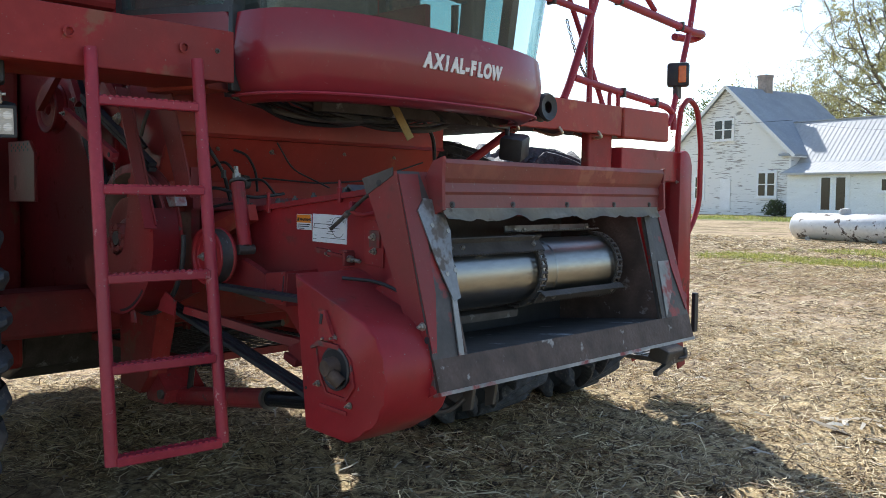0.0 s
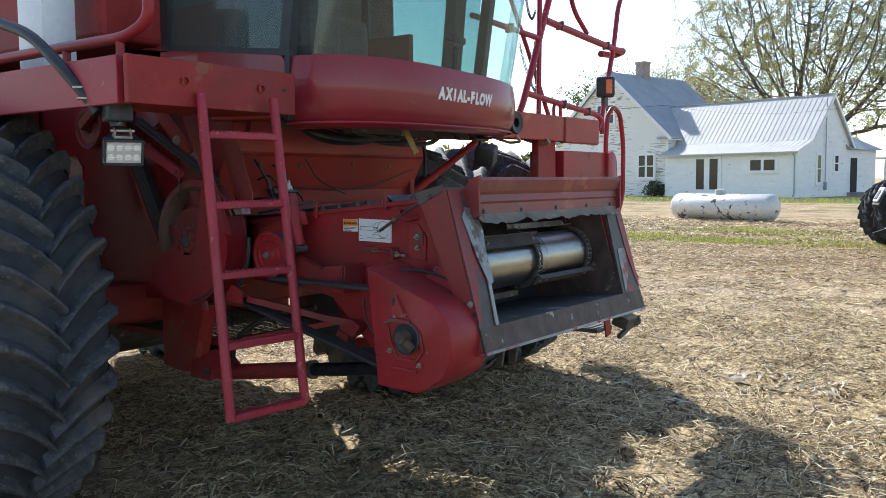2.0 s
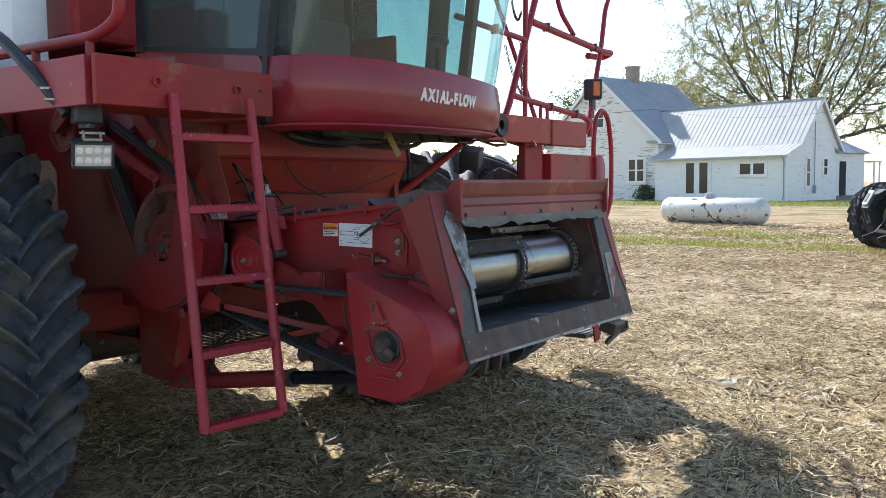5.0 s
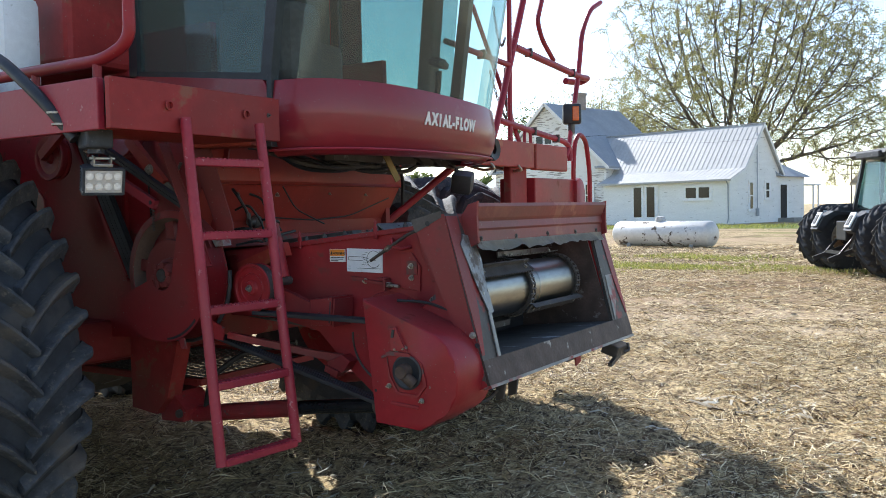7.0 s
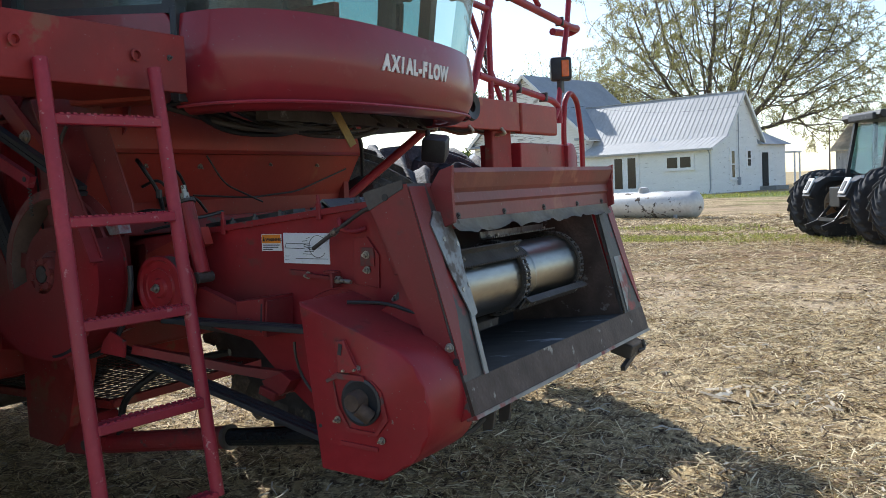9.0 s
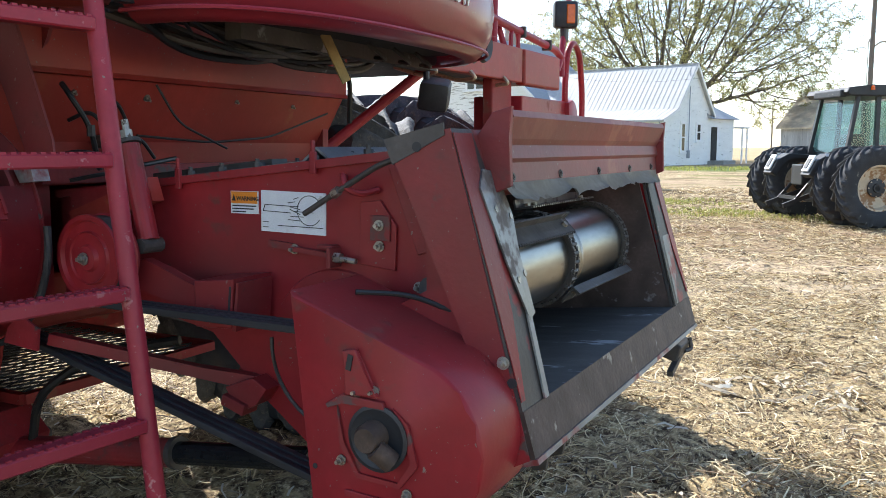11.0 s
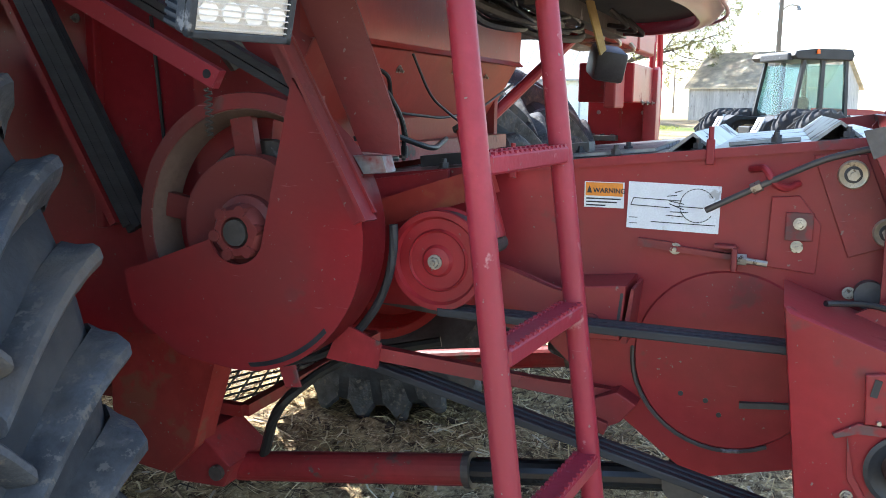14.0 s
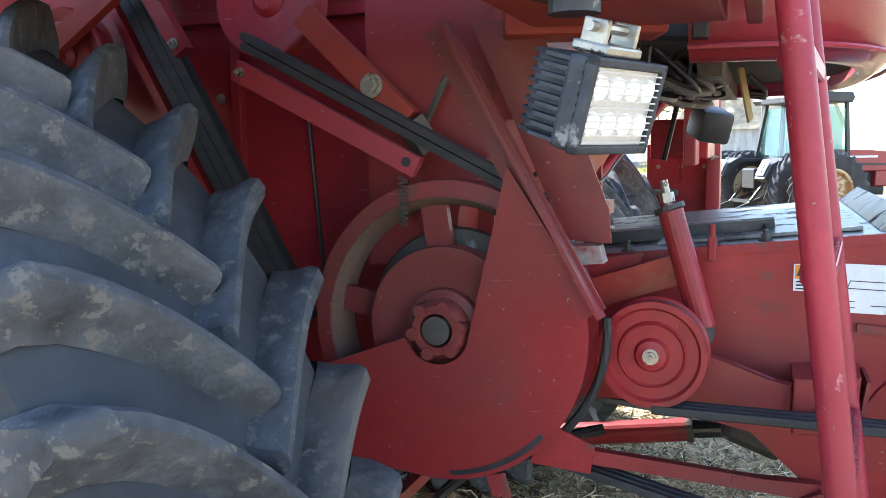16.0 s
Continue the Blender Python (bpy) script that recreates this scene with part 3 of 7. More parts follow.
for a, b in zip(rows, rows[1:]):
    for k in range(4):
        bm.faces.new((a[k], a[k + 1], b[k + 1], b[k]))
bmesh.ops.solidify(bm, geom=bm.faces[:], thickness=0.005)
part("rubber_flap", bm, CANVAS, panel, "curled grey-brown rubber flap", smooth=True)

# drum, chains and slats
DX, DZ, DR = 0.300, 1.262, 0.122
bm = fresh()
spin(bm, [(0.045, 0.03), (0.045, DR - 0.008), (0.049, DR), (0.50, DR), (0.504, DR - 0.004), (0.66, DR - 0.004), (0.664, DR), (1.08, DR), (1.084, DR - 0.008), (1.084, 0.03)], (DX, 0.03, DZ), n=56)
drum = part("feeder_drum", bm, STEEL, combine, "polished steel feeder drum stained brown", smooth=True)
bm = rod(fresh(), (DX, -0.03, DZ), (DX, 1.24, DZ), 0.03, 16)
part("drum_shaft", bm, STEEL_DARK, drum)
for y in (0.085, 0.585, 1.095):
    bm = fresh()
    n = 34
    for k in range(n):
        t = 2 * math.pi * k / n
        c = Vector((DX + (DR + 0.014) * math.cos(t), y, DZ + (DR + 0.014) * math.sin(t)))
        for dy in (-0.014, 0.014):
            box(bm, c + Vector((0, dy + (0.003 if k % 2 else -0.003), 0)), (0.007, 0.005, 0.034 if k % 2 else 0.028), (0, -math.degrees(t), 0))
        rod(bm, c + Vector((0, -0.02, 0)), c + Vector((0, 0.02, 0)), 0.006, 6)
    part("feeder_chain", bm, STEEL_DARK, drum, "black greasy roller chain")
    bm = fresh()
    spin(bm, [(-0.006, DR - 0.03), (-0.006, DR + 0.008), (0.006, DR + 0.008), (0.006, DR - 0.03)], (DX, y, DZ), n=34)
    part("sprocket_rim", bm, STEEL_DARK, drum)


def slat(t, y0, y1, mtl):
    """A toothed angle slat bolted to the chains."""
    r = DR + 0.028
    c = Vector((DX + r * math.cos(t), 0, DZ + r * math.sin(t)))
    o, u = Vector((math.cos(t), 0, math.sin(t))), Vector((-math.sin(t), 0, math.cos(t)))
    bm = fresh()
    bar(bm, c + Vector((0, y0, 0)), c + Vector((0, y1, 0)), 0.05, 0.006, o)
    bar(bm, c + u * 0.025 + o * 0.012 + Vector((0, y0, 0)), c + u * 0.025 + o * 0.012 + Vector((0, y1, 0)), 0.006, 0.028, o)
    k = int((y1 - y0) / 0.016)
    for i in range(k):
        p = c - u * 0.027 + Vector((0, y0 + (i + 0.5) * (y1 - y0) / k, 0))
        box(bm, p, (0.006, 0.008, 0.008), (0, -math.degrees(t), 0))
    ob = part("feeder_slat", bm, mtl, drum, "toothed steel slat")
    for y in (y0 + 0.03, y0 + 0.09, y1 - 0.05):
        part("slat_bolt", tube(fresh(), [c + o * 0.003 + Vector((0, y, 0)), c + o * 0.012 + Vector((0, y, 0))], 0.009, 6), BOLT, ob)


slat(radians(-38), 0.57, 1.11, STEEL_DARK)
slat(radians(44), 0.07, 0.60, STEEL_DARK)
slat(radians(98), 0.57, 1.13, STEEL_LIGHT)
slat(radians(-100), 0.07, 0.60, STEEL_DARK)

# lower hooks under the lip
for y in (0.05, 0.16):
    bm = fresh()
    prism(bm, [(0.52, 0.94), (0.57, 0.94), (0.555, 0.855), (0.52, 0.845)], y, y + 0.015, bevel=0.002)
    part("lock_hook", bm, STEEL_DARK, front)
bm = fresh()
tube(bm, bent([(0.46, -0.02, 0.87), (0.44, -0.05, 0.84), (0.50, 0.02, 0.85), (0.53, 0.05, 0.89)], 0.03), 0.008, 8)
part("lock_handle", bm, STEEL_DARK, front)
bm = fresh()
box(bm, (0.55, 1.31, 0.885), (0.09, 0.16, 0.06), (0, 18, 0), 0.006)
bar(bm, (0.58, 1.16, 0.82), (0.58, 1.34, 0.87), 0.02, 0.02)
tube(bm, bent([(0.59, 1.33, 0.865), (0.61, 1.36, 0.87), (0.60, 1.36, 0.91)], 0.015), 0.008, 8)
part("far_lock", bm, STEEL_DARK, front)
bm = fresh()
spin(bm, [(0.0, 0.0), (0.0, 0.035), (0.06, 0.04), (0.075, 0.03), (0.075, 0.0)], (0.50, 1.43, 1.10), n=20)
part("far_drive_cap", bm, RED, front, smooth=True)

# drive cover at the near front corner
def arc(cx, cz, r, a0, a1, n):
    return [(cx + r * math.cos(radians(a)), cz + r * math.sin(radians(a))) for a in np.linspace(a0, a1, n)]


COVER = [(0.135, 1.292), (0.19, 0.80), (0.40, 0.79)] + arc(0.385, 1.000, 0.19, -68, 62, 14) + [(0.36, 1.205)]
bm = fresh()
prism(bm, COVER, -0.335, -0.06, bevel=0.008)
cover = part("drive_cover", bm, RED, combine, "red drive cover, scuffed, with a round hub hole", smooth=True)
bm = fresh()
spin(bm, [(0, 0.0), (-0.002, 0.066), (-0.010, 0.068), (-0.012, 0.060), (-0.006, 0.050), (-0.006, 0.0)], (0.352, -0.335, 1.015), n=36)
hole = part("hub_hole", bm, BLACK, cover, smooth=True)
bm = fresh()
spin(bm, [(-0.004, 0.032), (-0.035, 0.030), (-0.045, 0.024), (-0.045, 0.0)], (0.345, -0.335, 1.02), n=20)
rod(bm, (0.362, -0.37, 1.005), (0.39, -0.352, 0.975), 0.022, 14)
part("shaft_stub", bm, RUSTY, hole, smooth=True)
bm = fresh()
prism(bm, [(0.275, 1.185), (0.305, 1.19), (0.335, 1.125), (0.355, 1.10), (0.28, 1.095)], -0.350, -0.337, bevel=0.003)
part("slotted_tab", bm, RED, cover)
bm = fresh()
box(bm, (0.293, -0.3515, 1.163), (0.012, 0.002, 0.032), (0, 12, 0), 0.0)
part("tab_slot", bm, BLACK, cover)
bm = fresh()
prism(bm, [(0.23, 1.07), (0.27, 1.095), (0.365, 1.09), (0.37, 1.075), (0.27, 1.078), (0.235, 1.062)], -0.347, -0.336, bevel=0.002)
prism(bm, [(0.255, 1.068), (0.26, 0.99), (0.30, 0.925), (0.40, 0.92), (0.44, 0.97), (0.42, 1.05), (0.385, 1.08), (0.40, 1.05), (0.425, 0.975), (0.395, 0.93), (0.305, 0.935), (0.27, 0.995)], -0.3415, -0.336)
part("reinforcing_plate", bm, RED_WORN, cover)
for x, z in ((0.302, 1.103), (0.342, 1.108), (0.262, 0.955), (0.415, 0.91)):
    part("cover_bolt", hexbolt(fresh(), (x, -0.337, z), 0.008, 0.011), BOLT, cover)
part("cover_hole", rod(fresh(), (0.195, -0.3365, 0.93), (0.195, -0.3355, 0.93), 0.006, 10), BLACK, cover)
bm = fresh()
box(bm, (0.335, -0.338, 0.885), (0.13, 0.006, 0.014), (0, 3, 0), 0.002)
part("cover_slot", bm, RED_WORN, cover)
bm = fresh()
tube(bm, bent([(0.21, -0.2, 1.275), (0.30, -0.12, 1.265), (0.42, -0.10, 1.225), (0.47, -0.12, 1.18)], 0.05), 0.006, 8)
part("cover_hose", bm, BRASS_HOSE, cover)

# bracket box, idler arm and pulleys on the near side
bm = fresh()
prism(bm, [(-0.30, 1.255), (-0.175, 1.268), (-0.185, 1.145), (-0.30, 1.14)], -0.15, 0.0, bevel=0.004)
bracket = part("bracket_box", bm, RED, combine, "red welded bracket box")
bm = fresh()
prism(bm, [(-0.165, 1.26), (-0.158, 1.26), (-0.17, 1.14), (-0.182, 1.14)], -0.149, -0.02)
part("bracket_web", bm, RED_WORN, bracket)
bm = fresh()
prism(bm, [(-0.186, 1.25), (-0.180, 1.25), (-0.190, 1.155), (-0.196, 1.155)], -0.1515, -0.1495)
part("bracket_slot", bm, BLACK, bracket)
part("bracket_boss", rod(fresh(), (-0.245, -0.16, 1.185), (-0.245, -0.148, 1.185), 0.016, 16), RED_WORN, bracket)
bm = fresh()
arm_pts = [(-0.60, 1.275), (-0.50, 1.295), (-0.44, 1.275), (-0.34, 1.235), (-0.30, 1.235), (-0.30, 1.165), (-0.36, 1.17), (-0.46, 1.205), (-0.53, 1.215), (-0.60, 1.215)]
prism(bm, arm_pts, -0.12, -0.085, bevel=0.005)
part("idler_arm", bm, RED, bracket)
bm = fresh()
spin(bm, [(0.06, 0.0), (0.06, 0.108), (0.05, 0.112), (0.045, 0.104), (0.0, 0.104), (-0.005, 0.112), (-0.012, 0.110), (-0.012, 0.098), (-0.003, 0.092), (-0.003, 0.070), (-0.010, 0.066), (-0.006, 0.062), (-0.006, 0.036), (-0.016, 0.030), (-0.018, 0.020), (-0.022, 0.0)], (-0.572, -0.225, 1.305), n=48)
idler = part("idler_pulley", bm, RED, combine, "red dished idler pulley with a worn rim", smooth=True)
bm = fresh()
spin(bm, [(0.0455, 0.1055), (0.0, 0.1055)], (-0.572, -0.2245, 1.305), n=48)
part("worn_face", bm, STEEL_DARK, idler, smooth=True)
part("idler_nut", hexbolt(fresh(), (-0.572, -0.247, 1.305), 0.012, 0.012), BOLT, idler)
bm = fresh()
rod(bm, (-0.478, -0.12, 1.345), (-0.552, -0.105, 1.59), 0.027, 18)
tens = part("tension_cylinder", bm, RED, combine, "red spring tension cylinder")
part("cap", rod(fresh(), (-0.552, -0.105, 1.59), (-0.556, -0.104, 1.60), 0.033, 18), STEEL_DARK, tens)
part("adjusting_screw", rod(fresh(), (-0.556, -0.104, 1.60), (-0.568, -0.102, 1.655), 0.009, 10), BOLT, tens)
part("screw_nut", rod(fresh(), (-0.558, -0.104, 1.608), (-0.562, -0.103, 1.628), 0.016, 6), BOLT, tens)
part("cylinder_eye", rod(fresh(), (-0.476, -0.155, 1.332), (-0.476, -0.085, 1.332), 0.020, 14), STEEL_DARK, tens)
bm = fresh()
bar(bm, (-0.80, -0.07, 1.375), (-0.50, -0.07, 1.475), 0.04, 0.065)
part("cross_link", bm, RED_FADED_LIT, tens, "faded orange-red link bar")
bm = fresh()
prism(bm, [(-0.85, 1.455), (-0.62, 1.49), (-0.62, 1.44), (-0.74, 1.40), (-0.85, 1.38)], -0.05, -0.035)
part("hinge_plate", bm, RED_WORN, tens)

# belts of the feeder drive
for name, a, b in (("upper_belt", (-0.57, 1.192), (0.16, 1.185)), ("lower_belt", (-0.90, 1.088), (0.19, 0.835))):
    bm = fresh()
    for y in (-0.232, -0.208, -0.184):
        prism(bm, [(a[0], a[1] + 0.009), (b[0], b[1] + 0.009), (b[0], b[1] - 0.009), (a[0], a[1] - 0.009)], y - 0.009, y + 0.009, bevel=0.003)
    prism(bm, [(a[0], a[1] + 0.004), (b[0], b[1] + 0.004), (b[0], b[1] - 0.004), (a[0], a[1] - 0.004)], -0.235, -0.181)
    part(name, bm, BELT, combine, "black ribbed rubber drive belt")
bm = fresh()
bar(bm, (-0.72, -0.24, 1.085), (-0.25, -0.02, 0.975), 0.03, 0.03)
bar(bm, (-0.42, -0.10, 1.02), (-0.21, 0.0, 0.985), 0.035, 0.012)
part("belt_rail", bm, RED_WORN, combine, "red rail under the belts")
bm = fresh()
box(bm, (-0.36, 0.35, 1.02), (0.16, 0.12, 0.16), (0, 20, 0), 0.02)
tube(bm, bent([(-0.6, 0.2, 1.09), (-0.35, 0.25, 1.07), (-0.25, 0.2, 0.98)], 0.1), 0.03, 10)
part("under_gearbox", bm, STEEL_DARK, combine)

# big drive pulley, hub and swirl shield
PX, PZ = -0.975, 1.375
bm = fresh()
spin(bm, [(0.045, 0.258), (0.045, 0.305), (0.034, 0.312), (0.016, 0.285), (-0.004, 0.285), (-0.022, 0.312), (-0.032, 0.310), (-0.036, 0.276), (-0.010, 0.262), (0.045, 0.258)], (PX, -0.36, PZ), n=64)
wheel = part("drive_pulley", bm, RED_WORN, combine, "large red spoked drive pulley", smooth=True)
bm = fresh()
spin(bm, [(-0.033, 0.2745), (-0.010, 0.2595), (0.045, 0.2555)], (PX, -0.36, PZ), n=64)
bmesh.ops.solidify(bm, geom=bm.faces[:], thickness=0.002)
part("worn_rim_band", bm, mat("dusty_worn_band", (0.13, 0.078, 0.058), 0.8, var=0.35, scale=6, wear=(0.22, 0.03, 0.03), amount=0.35, wscale=5), wheel, "brown dusty band worn round the rim", smooth=True)
for k in range(5):
    t = radians(72 * k + 98)
    bm = fresh()
    bar(bm, (PX + 0.05 * math.cos(t), -0.355, PZ + 0.05 * math.sin(t)), (PX + 0.265 * math.cos(t), -0.355, PZ + 0.265 * math.sin(t)), 0.022, 0.058, (-math.sin(t), 0, math.cos(t)))
    part("spoke", bm, RED_WORN, wheel)
bm = fresh()
spin(bm, [(0.05, 0.05), (0.05, 0.165), (0.042, 0.172), (0.035, 0.160), (0.015, 0.160), (0.006, 0.172), (-0.004, 0.170), (-0.006, 0.150), (0.006, 0.120), (0.006, 0.08)], (PX, -0.40, PZ), n=56)
part("inner_pulley", bm, RED_WORN, wheel, smooth=True)
bm = fresh()
spin(bm, [(0.07, 0.0), (0.07, 0.20), (0.06, 0.205), (0.05, 0.20), (0.045, 0.03)], (PX, -0.37, PZ), n=48)
part("back_pulley", bm, STEEL_DARK, wheel, smooth=True)
bm = fresh()
spin(bm, [(0.02, 0.085), (-0.01, 0.080), (-0.018, 0.064), (-0.045, 0.060), (-0.055, 0.052), (-0.055, 0.036), (-0.02, 0.030), (-0.02, 0.0)], (PX, -0.40, PZ), n=36)
part("hub", bm, RED_WORN, wheel, "grimy red hub with a dark bore", smooth=True)
for k in range(6):
    t = radians(60 * k + 10)
    bm = rod(fresh(), (PX + 0.052 * math.cos(t), -0.462, PZ + 0.052 * math.sin(t)), (PX + 0.052 * math.cos(t), -0.42, PZ + 0.052 * math.sin(t)), 0.014, 8)
    part("hub_lobe", bm, RED_WORN, wheel)
part("hub_bore", rod(fresh(), (PX, -0.456, PZ), (PX, -0.43, PZ), 0.030, 16), STEEL_DARK, wheel)
hubnotch = [(PX + 0.072 * math.cos(radians(a)), PZ + 0.072 * math.sin(radians(a))) for a in np.linspace(-25, -165, 12)]
SHIELD = [(-0.822, 1.715)] + arc(PX, PZ, 0.318, 22, -98, 26) + [(-1.14, 1.075), (-1.27, 1.16), (-1.29, 1.265)] + hubnotch[::-1]
bm = fresh()
prism(bm, SHIELD, -0.452, -0.444)
shield = part("belt_shield", bm, RED, combine, "smooth red curved belt shield")
bm = fresh()
out = arc(PX, PZ, 0.318, 24, -98, 30)
rows = [[bm.verts.new((x, y, z)) for y in (-0.452, -0.34)] for x, z in out]
for a, b in zip(rows, rows[1:]):
    bm.faces.new((a[0], a[1], b[1], b[0]))
bmesh.ops.solidify(bm, geom=bm.faces[:], thickness=0.005)
part("shield_rim", bm, RED, shield, smooth=True)
bm = fresh()
prism(bm, arc(PX, PZ, 0.308, -42, -84, 14) + arc(PX - 0.008, PZ + 0.011, 0.310, -84, -42, 14), -0.4535, -0.4525)
part("shield_slot", bm, BLACK, shield)
bm = fresh()
pts = [(x, -0.33, z) for x, z in arc(PX + 0.012, PZ - 0.005, 0.322, 5, -100, 30)]
tube(bm, pts, 0.010, 8)
part("wrapped_belt", bm, BELT, wheel, smooth=True)
bm = fresh()
prism(bm, [(-0.87, 1.075), (-0.83, 1.085), (-0.815, 1.035), (-0.855, 1.03)], -0.45, -0.444, bevel=0.001)
part("shield_tab", bm, RED_WORN, shield)
bm = fresh()
prism(bm, [(-0.76, 1.17), (-0.66, 1.13), (-0.67, 1.07), (-0.80, 1.08)], -0.36, -0.352)
part("shield_tab", bm, RED_WORN, shield)
bm = fresh()
bar(bm, (-0.985, -0.40, 2.00), (-0.650, -0.455, 1.425), 0.008, 0.06, (0.8, 0, 0.5))
bar(bm, (-0.960, -0.43, 2.00), (-0.628, -0.478, 1.425), 0.05, 0.008, (0.8, 0, 0.5))
angle = part("angle_brace", bm, RED_WORN, combine, "red angle-iron brace worn along its edge")
bm = fresh()
prism(bm, [(-0.945, 2.02), (-0.80, 2.02), (-0.645, 1.62), (-0.64, 1.55), (-0.735, 1.555)], -0.30, -0.292)
part("brace_plate", bm, RED_WORN, angle)
bm = fresh()
prism(bm, [(-0.725, 1.55), (-0.655, 1.55), (-0.645, 1.515), (-0.70, 1.51)], -0.36, -0.31)
part("brace_foot", bm, STEEL_WORN, angle)
# the whole pulley group sits close to the wall
GROUP = Matrix.Translation((PX, -0.406, PZ - 0.010)) @ Matrix.Scale(0.965, 4) @ Matrix.Translation((-PX, 0.456, -PZ))
for ob in (wheel, shield, angle, *wheel.children_recursive, *shield.children_recursive, *angle.children_recursive):
    ob.data.transform(GROUP)
# ---- body of the combine ----
bm = fresh()
prism(bm, [(-4.95, 2.575), (-0.95, 2.575), (-0.95, 1.12), (-1.25, 1.02), (-2.0, 0.98), (-2.2, 0.825), (-4.95, 0.825)], -0.08, -0.04)
body = part("side_wall", bm, RED, combine, "dark red body side in shade")
bm = fresh()
prism(bm, [(-4.95, 2.575), (-0.95, 2.575), (-0.95, 1.12), (-1.25, 1.02), (-2.0, 0.98), (-2.2, 0.825), (-4.95, 0.825)], 1.32, 1.36)
part("far_side_wall", bm, RED_DUSTY, body)
bm = fresh()
box(bm, (-4.97, 0.64, 1.9), (0.04, 1.44, 2.4))
part("rear_wall", bm, RED_DUSTY, body)
bm = fresh()
box(bm, (-3.5, 0.64, 0.83), (2.9, 1.36, 0.02))
part("belly_pan", bm, STEEL_DARK, body)
# added block: keeps the sunlit ground behind the belly dark and out of sight
bm = fresh()
prism(bm, [(-4.94, 0.82), (-3.05, 0.82), (-3.20, 0.45), (-3.45, 0.34), (-4.70, 0.34), (-4.94, 0.48)], 0.02, 1.26, bevel=0.02)
part("cleaning_pan", bm, STEEL_DARK, body, "dark block added under the body to hide and shade the sunlit ground behind")
for x, z, w, h in ((-1.62, 1.75, 0.03, 0.9), (-1.05, 1.85, 0.05, 0.55), (-1.50, 2.06, 0.6, 0.03)):
    part("body_rib", box(fresh(), (x, -0.09, z), (w, 0.03, h), bevel=0.004), RED, body)
bm = fresh()
spin(bm, [(0.0, 0.19), (-0.02, 0.20), (-0.02, 0.17), (-0.005, 0.16)], (-1.02, -0.085, 1.98), n=36)
part("round_cover_ring", bm, RED, body, smooth=True)
for x, z in ((-1.30, 1.76), (-1.24, 1.755), (-1.66, 1.86), (-1.66, 1.62), (-1.10, 1.92), (-1.12, 1.70), (-0.97, 1.86), (-0.98, 1.73), (-1.15, 2.05), (-0.95, 2.08)):
    part("body_bolt", hexbolt(fresh(), (x, -0.105 if abs(x + 1.66) < 0.02 else -0.082, z), 0.009, 0.009), BOLT, body)

# front bulkhead under the cab: upright above a crease, raked below it
bm = fresh()
prism(bm, [(-0.865, 2.10), (-0.875, 1.79), (-0.985, 1.60), (-1.00, 1.47), (-1.03, 1.47), (-1.015, 1.60), (-0.905, 1.79), (-0.895, 2.10)], -0.22, 1.36)
bulk = part("bulkhead", bm, RED_FADED_LIT, combine, "faded red bulkhead with orange bounced sunlight in its colour and dusty streaks")
bm = fresh()
prism(bm, [(-0.86, 2.10), (-0.868, 1.805), (-0.852, 1.788), (-0.875, 1.786), (-0.90, 1.80), (-0.90, 2.10)], -0.24, 1.38)
part("bulkhead_skin", bm, RED_FADED_LIT, bulk)
for y in (-0.22, 1.36):
    bm = fresh()
    prism(bm, [(-0.865, 2.10), (-0.875, 1.79), (-0.985, 1.60), (-1.00, 1.47), (-1.2, 1.47), (-1.2, 2.10)], y - 0.005, y + 0.005)
    part("bulkhead_cheek", bm, RED, bulk)
bm = fresh()
bar(bm, (-0.93, -0.1, 1.505), (-0.93, 1.32, 1.505), 0.06, 0.05)
part("sill_beam", bm, RED_WORN, bulk)
for y, z in ((0.02, 1.745), (0.30, 1.74), (0.72, 1.75), (1.05, 1.745)):
    part("bulkhead_bolt", hexbolt(fresh(), (-0.905, y, z), 0.009, 0.01, (0.87, 0, -0.5)), BOLT, bulk)
for k, pts in enumerate(([(-0.90, 0.10, 1.74), (-0.86, 0.14, 1.72), (-0.88, 0.20, 1.65), (-0.90, 0.22, 1.56)], [(-0.90, 0.25, 1.62), (-0.87, 0.55, 1.60), (-0.86, 0.85, 1.62), (-0.84, 1.2, 1.72)], [(-0.92, 0.15, 1.60), (-0.86, 0.22, 1.62), (-0.88, 0.30, 1.55)], [(-0.85, -0.05, 1.49), (-0.78, 0.02, 1.51), (-0.82, 0.10, 1.50)])):
    part("hose", tube(fresh(), bent(pts, 0.06), 0.006 if k != 1 else 0.004, 8), BRASS_HOSE, bulk, smooth=True)
for pts, r_ in (([(-0.85, -0.06, 1.76), (-0.80, -0.08, 1.73), (-0.79, -0.02, 1.64), (-0.82, 0.03, 1.52)], 0.008), ([(-0.88, -0.02, 1.66), (-0.81, 0.0, 1.69), (-0.78, 0.06, 1.60), (-0.80, 0.10, 1.50)], 0.006),
                ([(-0.84, -0.10, 1.56), (-0.76, -0.08, 1.575), (-0.70, 0.06, 1.53), (-0.74, 0.25, 1.55)], 0.007), ([(-0.86, 0.30, 1.78), (-0.83, 0.36, 1.66), (-0.80, 0.55, 1.58)], 0.004)):
    part("hose", tube(fresh(), bent(pts, 0.05, 6), r_, 8), BRASS_HOSE, bulk, smooth=True)
